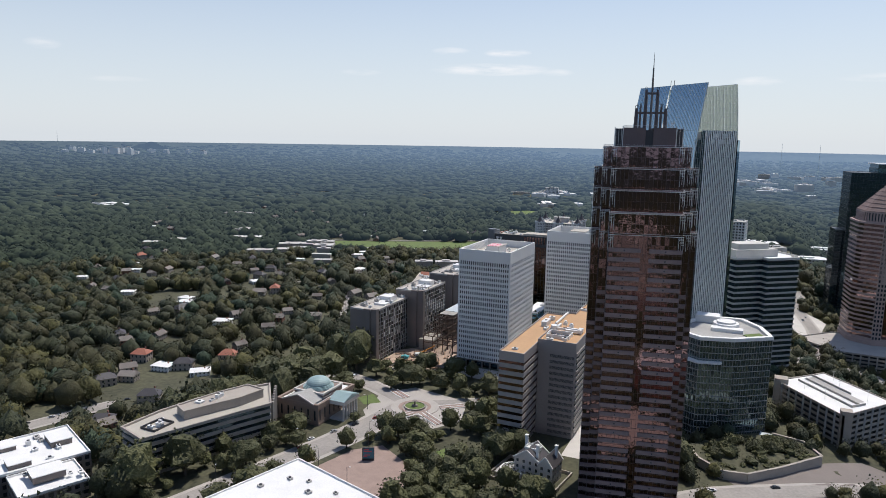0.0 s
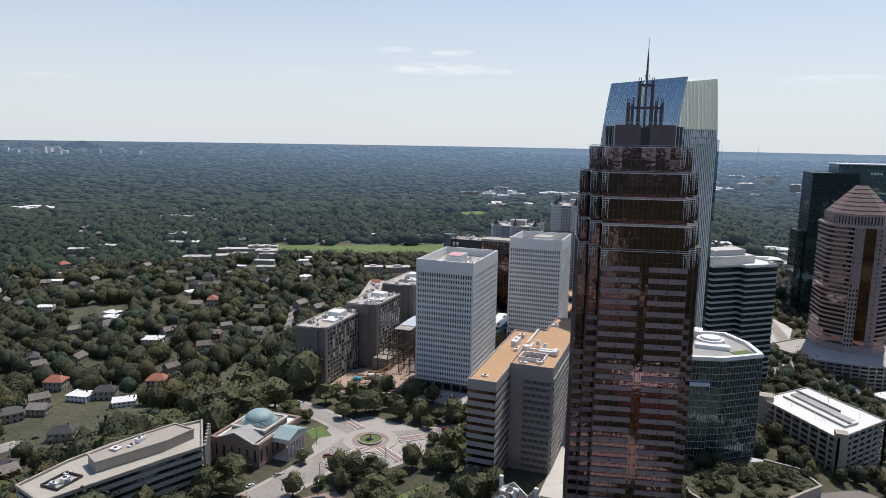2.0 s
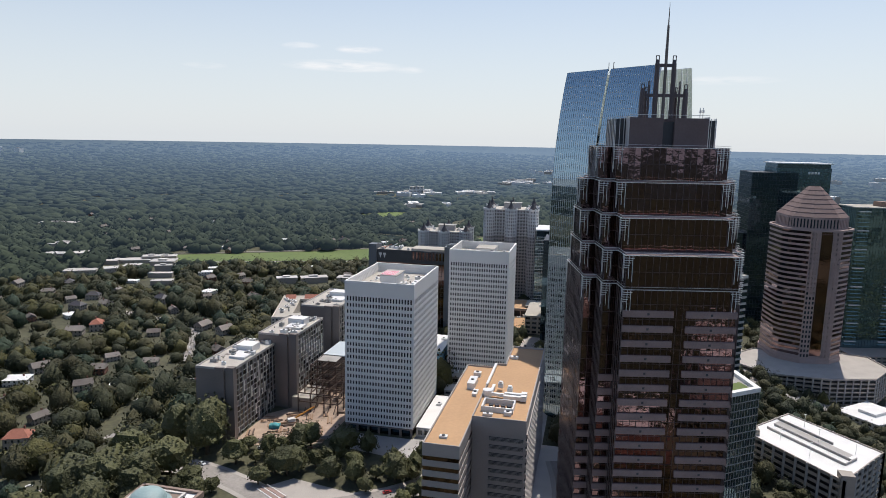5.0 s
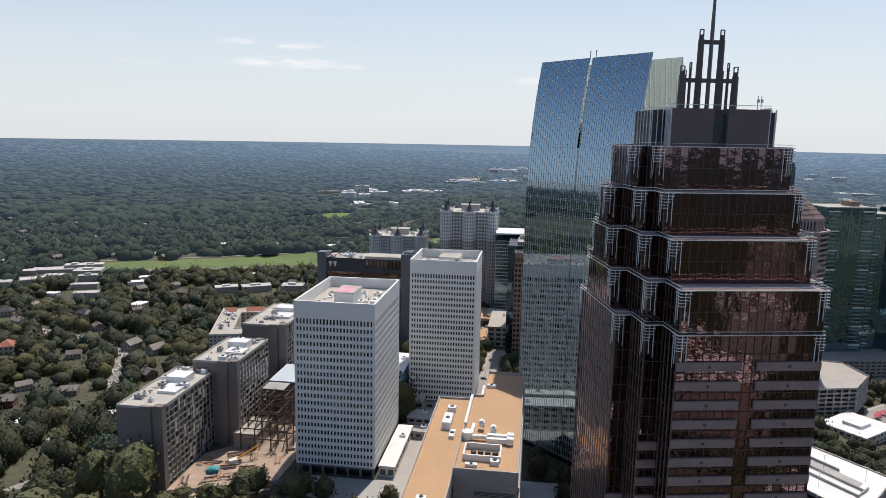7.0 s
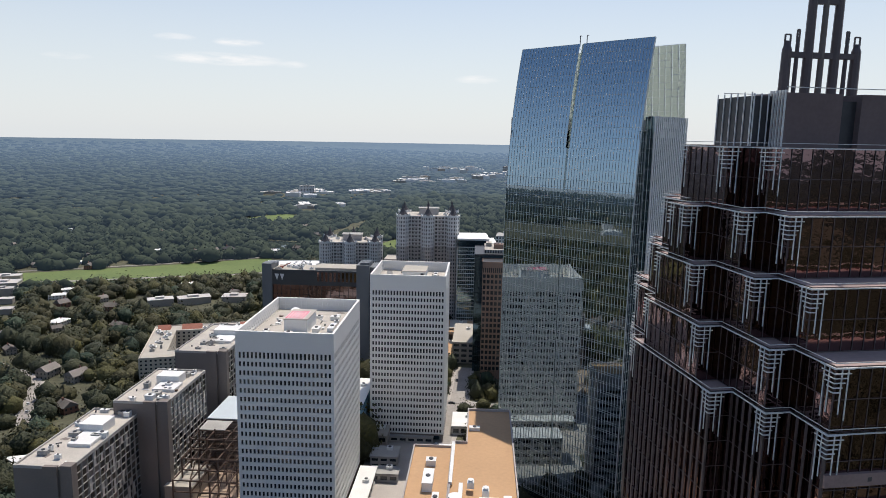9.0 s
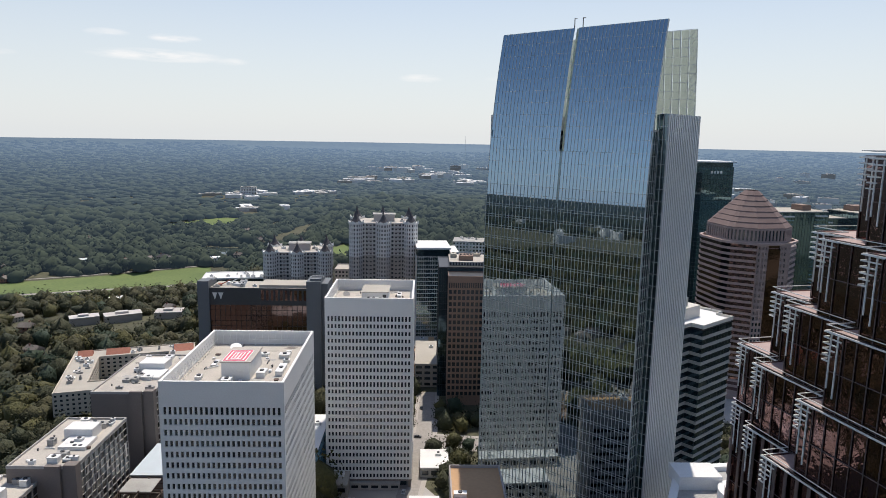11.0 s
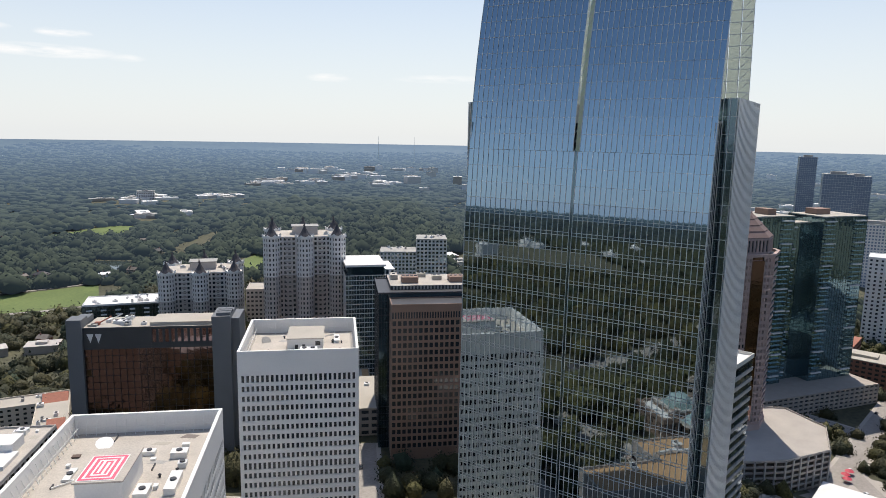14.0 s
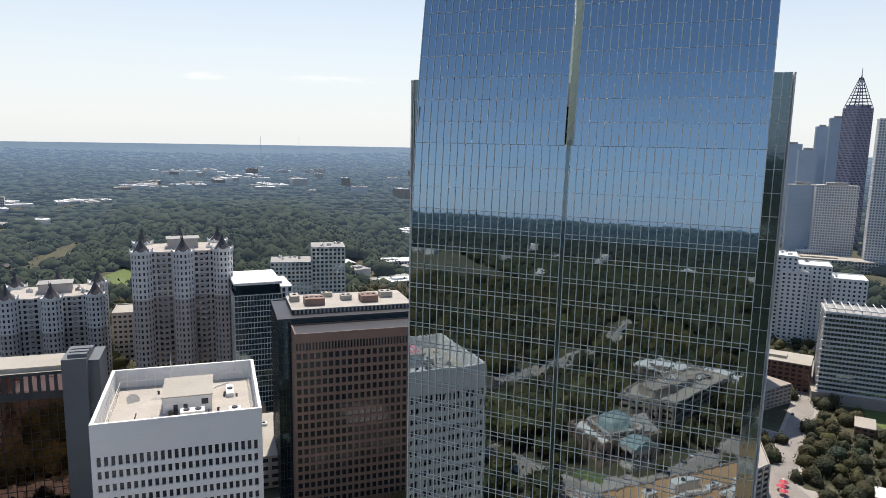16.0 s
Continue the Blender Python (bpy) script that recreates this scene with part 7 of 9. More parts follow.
def castle():
    t = thing("stone_house", -92, 318, 0, -8, "small stone villa with gables and white terraces", "house")
    keep_out(rect(-108, -76, 302, 332), 2)
    s, sp = Shape(), []
    for q in (rect(-9, 5, -5, 7), rect(5.2, 13, -7, 5)):
        for a, b in walls_of(q):
            punched(s, sp, a, b, 0, 9.5, max(2, round((Vector(b) - Vector(a)).length / 3.2)), 3, 0.4, 0.55, 0.3)
    part("wall", s, M_LIGHT_CONCRETE, t)
    put_panes("window_pane", sp, M_DARK_PANE, t, 24, rng=rnd)
    for x0, x1, y0, y1 in ((-9.4, 5.4, -5.4, 7.4), (4.8, 13.4, -7.4, 5.4)):
        s = Shape()
        xm = (x0 + x1) / 2
        s.v += [(x0, y0, 9.4), (x1, y0, 9.4), (xm, y0, 14.5), (x0, y1, 9.4), (x1, y1, 9.4), (xm, y1, 14.5)]
        s.f += [(0, 1, 2), (4, 3, 5), (1, 4, 5, 2), (3, 0, 2, 5)]
        s.k = [0] * 4
        s.k = [1, 1, 0, 0]
        for y in (y0 - 0.1, y1 + 0.1):
            s.beam((x0, y, 9.5), (xm, y, 14.7), 0.5, k=2)
            s.beam((x1, y, 9.5), (xm, y, 14.7), 0.5, k=2)
        part("gable_roof", s, [M_SLATE, M_LIGHT_CONCRETE, M_PRECAST], t, "dark slate roof between pale gables")
    s = Shape()
    s.box(-5, 2, -1, 4, 12.0, 13.4)
    s.ring(rect(-5.3, 2.3, -1.3, 4.3), rect(-4.9, 1.9, -0.9, 3.9), 13.4, 14.3)
    part("roof_terrace", s, M_PRECAST, t)
    for x, y in ((11, 2), (-7, 5), (3, -3)):
        s = Shape()
        s.box(x - 0.7, x + 0.7, y - 0.6, y + 0.6, 9, 17.5)
        s.box(x - 0.9, x + 0.9, y - 0.8, y + 0.8, 17.5, 18.0)
        part("chimney", s, M_PRECAST, t)
    s = Shape()
    s.cone(-8, -8, 6.5, 6.5, 0, 3.4, 20)
    s.box(-16, -4, -14, -3, 0, 3.0)
    part("terrace", s, M_CONCRETE, t)
    s = Shape()
    for i in range(16):
        a, b = math.pi * (0.6 + 0.09 * i), math.pi * (0.6 + 0.09 * (i + 1))
        s.beam((-8 + 6.4 * math.cos(a), -8 + 6.4 * math.sin(a), 4.3), (-8 + 6.4 * math.cos(b), -8 + 6.4 * math.sin(b), 4.3), 0.6, 0.5)
        s.beam((-8 + 6.4 * math.cos(a), -8 + 6.4 * math.sin(a), 3.2), (-8 + 6.4 * math.cos(a), -8 + 6.4 * math.sin(a), 4.3), 0.3)
    part("balustrade", s, M_PRECAST, t, "white balustrade")
    s = Shape()
    s.ring(rect(-19, 17, -17, 10), rect(-18.4, 16.4, -16.4, 9.4), -1, 1.6)
    part("boundary_wall", s, M_STONE_BEIGE, t)


def square():
    t = thing("fountain", -187, 369, 0.2, 0, "round stone fountain basin planted in the crossing", "fountain")
    s = Shape()
    c = [(7 * math.cos(2 * math.pi * i / 24), 7 * math.sin(2 * math.pi * i / 24)) for i in range(24)]
    s.ring(c, inset(c, 0.7), 0.1, 1.0)
    part("basin_wall", s, M_STONE_BEIGE, t)
    s = Shape()
    s.prism(inset(c, 0.7), 0.1, 0.6)
    part("planting", s, M_LAWN, t)
    s = Shape()
    s.cone(0, 0, 2.2, 1.8, 0.1, 1.4, 16)
    s.cone(0, 0, 0.5, 0.4, 1.4, 3.6, 10)
    s.cone(0, 0, 0.4, 1.6, 3.6, 4.2, 16)
    part("basin", s, M_DARK_CONCRETE, t)
    for r0, r1, z, mat, name, label in ((10.5, 8.2, 0.46, M_BRICK_PAVING, "pavement", "red brick ring round the fountain"), (15.5, 10.5, 0.45, M_PAVING, "pavement", "pale paved circle round the fountain")):
        s = Shape()
        s.ring([(r0 * math.cos(math.pi * i / 20), r0 * math.sin(math.pi * i / 20)) for i in range(40)], [(r1 * math.cos(math.pi * i / 20), r1 * math.sin(math.pi * i / 20)) for i in range(40)], 0.0, z)
        ob = tagged(new(name, s.mesh(name, mat)), label, "pavement", kind="structure")
        ob.matrix_basis = pose(-187, 369, 0)
    # brick crosswalks with pale borders, on both sides of the crossing
    for x, y, ang, length in ((-188, 351, 62, 20), (-170, 357, -32, 20), (-206, 384, 150, 16), (-166, 380, 40, 16)):
        for off, w, mat, what in ((-2.9, 0.5, M_LINE, "white painted border of a crosswalk"), (-1.5, 1.9, M_BRICK_PAVING, "red brick crosswalk band in the crossing"), (0, 0.5, M_LINE, "white painted border of a crosswalk"), (1.5, 1.9, M_BRICK_PAVING, "red brick crosswalk band in the crossing"), (2.9, 0.5, M_LINE, "white painted border of a crosswalk")):
            s = Shape()
            s.box(-length / 2, length / 2, off - w / 2, off + w / 2, 0.0, 0.5 + 0.01 * abs(off))
            ob = tagged(new("crosswalk", s.mesh("crosswalk", mat)), what, "crosswalk", kind="structure")
            ob.matrix_basis = pose(x, y, 0, 0, 0, ang)
    t = thing("billboard", -176, 293, 0, 28, "free-standing sign board with coloured panels", "sign board")
    s = Shape()
    s.box(-3.2, 3.2, -0.4, 0.4, 0, 7.2)
    part("frame", s, M_METAL_AND_SHADE, t)
    s = Shape()
    s.box(-2.9, 2.9, -0.5, -0.42, 1.2, 6.9)
    part("panel", s, material("teal_panel", (0.04, 0.16, 0.22), 0.5, vary=0.2), t)
    s = Shape()
    for i, (x, z, w) in enumerate(((-2.4, 6.0, 2.6), (-2.4, 5.0, 4.2), (-2.4, 3.0, 3.4), (-2.4, 2.2, 1.8))):
        s.box(x, x + w, -0.56, -0.52, z, z + 0.45)
    part("sign_bar", s, M_RED, t)
    # street lamps along the avenue
    lamp = None
    for i, (x, y) in enumerate([(-226, 262), (-222, 290), (-206, 326), (-180, 300), (-196, 276), (-212, 352), (-168, 348), (-150, 372), (-232, 240), (-172, 266), (-190, 318)]):
        if lamp is None:
            lamp = thing("street_lamp", x, y, 0, 30, "slim grey street lamp with a short arm", "street lamp", "street lamps")
            s = Shape()
            s.cone(0, 0, 0.14, 0.09, 0, 9.5, 8)
            part("pole", s, M_METAL_AND_SHADE, lamp)
            s = Shape()
            s.beam((0, 0, 9.4), (1.6, 0, 9.8), 0.12)
            part("arm", s, M_METAL_AND_SHADE, lamp)
            s = Shape()
            s.box(1.4, 2.3, -0.2, 0.2, 9.7, 9.9)
            part("head", s, M_STEEL, lamp)
        else:
            copy_thing(lamp, pose(x, y, 0, 0, 0, 40 * i))
    # bollards round the forecourt
    b = None
    for i in range(16):
        x, y = -196 + i * 4.1, 262 - i * 0.2 + (6 * math.sin(i * 0.4))
        if b is None:
            s = Shape()
            s.cone(0, 0, 0.35, 0.3, 0, 0.9, 10)
            s.cone(0, 0, 0.3, 0.1, 0.9, 1.1, 10)
            b = tagged(new("bollard", s.mesh("bollard", M_LIGHT_CONCRETE)), "pale concrete bollard on the brick forecourt", "bollard", "bollards")
            b.matrix_basis = pose(x, y, 0.1)
        else:
            copy_thing(b, pose(x, y, 0.1))


def garden_wall():
    t = thing("garden_wall", 0, 0, 0, 0, "curved pale stone retaining wall round a raised garden", "wall")
    pts = [(-24, 382), (-16, 366), (-4, 356), (8, 358), (24, 374), (44, 398), (36, 414), (20, 418)]
    for i in range(len(pts) - 1):
        s = Shape()
        s.beam((*pts[i], 1.2), (*pts[i + 1], 1.2), 0.9, 6.6)
        part("wall_panel", s, M_STONE_BEIGE, t)
        s = Shape()
        s.beam((*pts[i], 4.7), (*pts[i + 1], 4.7), 1.3, 0.4)
        part("coping", s, M_STONE_BEIGE, t)
    s = Shape()
    s.prism([(-23, 382), (-15.4, 367), (-4, 357), (7.6, 359), (23.4, 374.5), (43, 398), (35.6, 413), (20, 417), (0, 408)], 0.5, 4.0)
    part("garden_bed", s, M_GROUND, t)
    KEEP_OUT.append(pts)
    r = random.Random(4)
    temp = [crown_template(700 + i, 1, 260, 0.10) for i in range(2)]
    bed = [(-21, 382), (-14, 369), (-4, 359), (7, 361), (22, 376), (41, 398), (34, 411), (20, 415), (0, 406)]
    n = 0
    while n < 84:
        x, y = r.uniform(-22, 42), r.uniform(358, 416)
        if not inside(bed, x, y):
            continue
        n += 1
        v, f = temp[n % 2]
        q = Shape()
        tall = inside(inset(bed, 6), x, y)
        w, h = (r.uniform(2.6, 4.2), r.uniform(2.6, 4.6)) if tall else (r.uniform(1.4, 2.6), r.uniform(0.8, 1.5))
        q.v = [(a * w, b * w, c * h) for a, b, c in v.tolist()]
        q.f, q.k = f, [0] * len(f)
        ob = tagged(new("garden_tree" if tall else "hedge", q.mesh("hedge", M_LEAF)), "dense dark garden tree behind the retaining wall" if tall else "clipped rounded hedge in the raised garden", "tree" if tall else "hedge", "garden trees" if tall else "garden hedges")
        ob.matrix_basis = pose(x, y, 3.9, 0, 0, r.uniform(0, 360))


# ---- building site, court and low structures between the towers ----
def site():
    t = thing("steel_frame", -222, 512, 0, 0, "open brown steel frame under construction", "building frame")
    xs, ys, zs = [-13, -5, 4, 13], [-34, -24, -14, -4, 7], [7, 12.5, 18, 23]
    for i, x in enumerate(xs):
        for j, y in enumerate(ys):
            s = Shape()
            s.box(x - 0.3, x + 0.3, y - 0.3, y + 0.3, 0, 24 if j > 1 else (18 if j else 12.5))
            part("steel_column", s, M_RUST, t)
    for k, z in enumerate(zs):
        for x in xs:
            y0 = ys[0] if k < 2 else (ys[1] if k < 3 else ys[2])
            s = Shape()
            s.beam((x, y0, z), (x, ys[-1], z), 0.35, 0.7)
            part("steel_beam", s, M_RUST, t)
        for y in ys[(0 if k < 2 else (1 if k < 3 else 2)):]:
            s = Shape()
            s.beam((xs[0], y, z), (xs[-1], y, z), 0.3, 0.6)
            part("steel_beam", s, M_RUST, t)
        for q in range(5):
            s = Shape()
            y = ys[2] + 1.5 + q * 4
            s.beam((xs[0], y, z + 0.2), (xs[-1], y, z + 0.2), 0.18, 0.35)
            part("joist", s, M_RUST, t)
    for a in (-9, -3, 6, 10):
        s = Shape()
        s.beam((a, -34, 0.5), (a, -14, 18), 0.3, 0.6)
        part("brace", s, M_RUST, t)
    s = Shape()
    s.box(-13, 0, -4, 7, 23.3, 23.6)
    part("deck", s, M_ROOF_GREY, t)
    hall = thing("low_hall", -226, 534, 0, 0, "low hall with a pale metal roof behind the steel frame", "building")
    s = Shape()
    s.box(-11, 18, -10, 20, 0, 22)
    part("wall", s, M_DARK_CONCRETE, hall)
    s = Shape()
    s.box(-11.3, 18.3, -10.3, 20.3, 22, 22.6)
    part("roof", s, material("pale_blue_metal_roof", (0.50, 0.56, 0.60), 0.5, vary=0.08), hall)
    hall = thing("low_hall", -236, 492, 0, 0, "low beige link building beside the slabs", "building")
    s = Shape()
    s.box(-4, 9, -12, 10, 0, 8)
    s.box(-4.2, 9.2, -12.2, 10.2, 8, 8.5, 1)
    part("body", s, [M_STONE_BEIGE, M_ROOF_BEIGE], hall)
    r = random.Random(9)
    for i in range(34):
        x, y = r.uniform(-248, -206), r.uniform(432, 482)
        a = r.choice((20, 25, 110, 115, 30))
        st = thing("timber_stack", x, y, 0.1, a, "stack of brown planks and steel on bare earth", "timber stack", "building site stacks")
        for k in range(r.randint(2, 4)):
            s = Shape()
            w = r.uniform(0.5, 0.9)
            L = r.uniform(5, 11)
            s.box(-L / 2, L / 2, k * 1.1 - w / 2, k * 1.1 + w / 2, 0, r.uniform(0.3, 0.9))
            part("plank", s, (M_TIMBER, M_RUST, M_DIRT)[r.randrange(3)], st)
    ex = thing("site_crane", -232, 462, 0, 40, "orange lattice crane boom over the site", "crane")
    s = Shape()
    s.beam((0, 0, 1.5), (14, 0, 7.5), 0.7)
    part("boom", s, material("orange_paint", (0.55, 0.25, 0.05), 0.6), ex)
    s = Shape()
    s.box(-2.2, 2.2, -1.4, 1.4, 0, 2.6)
    part("cab", s, M_STEEL, ex)
    tank = thing("site_cabin", -238, 452, 0, 10, "turquoise covered container on the site", "container")
    s = Shape()
    s.box(-3, 3, -1.8, 1.8, 0, 2.4)
    s.dome(0, 0, 2.0, 2.4, 0.8, 12, 3)
    part("cover", s, material("turquoise_cover", (0.05, 0.30, 0.34), 0.6), tank)
    fence = thing("hoarding", -214, 438, 0, 0, "pale hoarding along the building site", "fence")
    for k in range(14):
        s = Shape()
        a, b = Vector((-36 + k * 3.6, -10 + k * 1.35)), Vector((-36 + (k + 1) * 3.6, -10 + (k + 1) * 1.35))
        s.beam((*a, 1.1), (*b, 1.1), 0.12, 2.2)
        part("hoarding_panel", s, M_LIGHT_CONCRETE, fence)
    # low roofs and walls in the court
    for x0, x1, y0, y1, h, wall, roof, label in (
            (-116.5, -104, 478, 520, 15, M_LIGHT_CONCRETE, M_ROOF_WHITE, "long low pavilion with a white roof"),
            (-155, -147, 462, 512, 5.5, M_LIGHT_CONCRETE, M_ROOF_WHITE, "white canopy along the tower foot"),
            (-152, -138, 522, 534, 6, M_CONCRETE, M_ROOF_GREY, "grey louvred canopy in the court"),
            (-150, -136, 508, 516, 4, M_CONCRETE, M_ROOF_GREY, "low grey canopy in the court"),
            (-156, -146, 540, 553, 9, M_STONE_BEIGE, M_ROOF_BEIGE, "small stone link block by the tower"),
            (-172, -160, 545, 585, 24, M_BLUE_PANEL, M_ROOF_WHITE, "blue panelled lift block between the towers"),
            (-196, -160, 520, 545, 14, M_STONE_BEIGE, M_ROOF_BEIGE, "low podium between the white towers"),
            (-146, -122, 553, 600, 3, M_CONCRETE, M_ROOF_GREY, "raised podium under the tower"),
            (-117, -100, 690, 742, 16, M_STONE_BEIGE, M_ROOF_BEIGE, "tan parking ramp beside the brown tower"),
            (-122, -108, 745, 770, 11, M_STONE_BEIGE, M_ROOF_BEIGE, "lower tan parking ramp"),
            (-60, -36, 560, 588, 9, M_LIGHT_CONCRETE, M_ROOF_WHITE, "low white building by the cross street"),
            (-112, -98, 565, 585, 5, M_LIGHT_CONCRETE, M_ROOF_WHITE, "small white-roofed kiosk by the cross street")):
        b = thing("low_building", (x0 + x1) / 2, (y0 + y1) / 2, 0, 0, label, "building")
        w, d = (x1 - x0) / 2, (y1 - y0) / 2
        s, sp = Shape(), []
        for p, q in walls_of(rect(-w, w, -d, d)):
            punched(s, sp, p, q, 0, h, max(1, round((Vector(q) - Vector(p)).length / 5)), max(1, round(h / 4)), 0.7, 0.5, 0.3)
        part("wall", s, wall, b)
        put_panes("window_pane", sp, M_DARK_PANE, b, 4, rng=rnd)
        s = Shape()
        s.box(-w - 0.3, w + 0.3, -d - 0.3, d + 0.3, h, h + 0.5)
        part("roof", s, roof, b)
        roof_unit(b, w * 0.3, d * 0.4, h + 0.5, min(3, w), min(3, d), 1.2)
        keep_out(rect(x0, x1, y0, y1), 1)
    # courtyard apartments with terracotta touches
    t = thing("courtyard_apartments", -318, 714, ground_z(-318, 714), 18, "cream courtyard apartments with terracotta roof ends", "apartment block")
    out, inn = rect(-42, 42, -44, 44), rect(-24, 24, -26, 26)
    footprint(out, -318, 714, 18)
    cream = material("cream_render", (0.55, 0.49, 0.41), 0.85, vary=0.1)
    gridded(t, out, 0, 15, 5, 3.4, 0.45, 0.5, cream, 0.4, None, 30)
    s, sp = Shape(), []
    for a, b in walls_of(list(reversed(inn))):
        punched(s, sp, a, b, 0, 15, 12, 5, 0.45, 0.5, 0.4)
    part("court_wall", s, cream, t)
    put_panes("window_pane", sp, M_DARK_PANE, t, 20, rng=rnd)
    s = Shape()
    s.ring(inset(out, 0.3), inset(inn, -0.3), 14.6, 15.2)
    part("roof_deck", s, M_ROOF_BEIGE, t)
    s = Shape()
    s.ring(out, inset(out, 0.5), 15, 16)
    s.ring(inset(inn, -0.5), inn, 15, 16)
    part("parapet", s, cream, t)
    for x, y, w, d in ((-12, 36, 16, 10), (34, 34, 14, 16), (36, -10, 9, 18), (-34, 36, 10, 10)):
        s = Shape()
        s.v += [(x - w / 2, y - d / 2, 15.2), (x + w / 2, y - d / 2, 15.2), (x + w / 2, y + d / 2, 15.2), (x - w / 2, y + d / 2, 15.2), (x - w / 2, y, 18.6), (x + w / 2, y, 18.6)]
        s.f += [(0, 1, 5, 4), (2, 3, 4, 5), (1, 2, 5), (3, 0, 4)]
        s.k = [0] * 4
        part("tiled_roof", s, M_TERRACOTTA, t, "orange terracotta roof")
    clutter(t, -38, -28, -36, 36, 15.2, 18, 41)
    clutter(t, -20, 30, 28, 40, 15.2, 10, 43)
    clutter(t, 26, 39, -36, 24, 15.2, 8, 44)
    # tan parking ramps between the towers
    t = thing("parking_ramp", -133, 735, -4, 0, "two-level parking ramp with tan decks", "parking deck")
    for x0, x1, y0, y1, z in ((-28, 30, -40, 0, 6), (-28, 30, 2, 40, 13)):
        s = Shape()
        s.box(x0, x1, y0, y1, z, z + 0.6)
        part("deck", s, M_ROOF_TAN, t, "tan deck surface")
        s = Shape()
        s.ring(rect(x0 - 0.3, x1 + 0.3, y0 - 0.3, y1 + 0.3), rect(x0, x1, y0, y1), z - 0.6, z + 1.5)
        part("parapet", s, M_STONE_BEIGE, t)
        s = Shape()
        for i in range(9):
            s.box(x0 + i * 7, x0 + i * 7 + 0.8, y0, y0 + 0.8, 0, z)
        # dark box below the deck paints in the shade underneath
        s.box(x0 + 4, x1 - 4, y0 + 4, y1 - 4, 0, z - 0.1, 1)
        part("frame", s, [M_STONE_BEIGE, M_METAL_AND_SHADE], t)
    keep_out(rect(-164, -100, 692, 778), 1)
    clutter(t, -20, 20, -40, -30, 15.2, 9, 42)


# ---- houses in the woods ----
M_HOUSE_ROOF = material("grey_brown_shingles", (0.12, 0.10, 0.088), 0.9, vary=0.3, obj=1.0, spread=(0.30, 0.265, 0.235))
M_HOUSE_WALL = material("cream_house_wall", (0.34, 0.30, 0.255), 0.85, vary=0.15, obj=0.6)


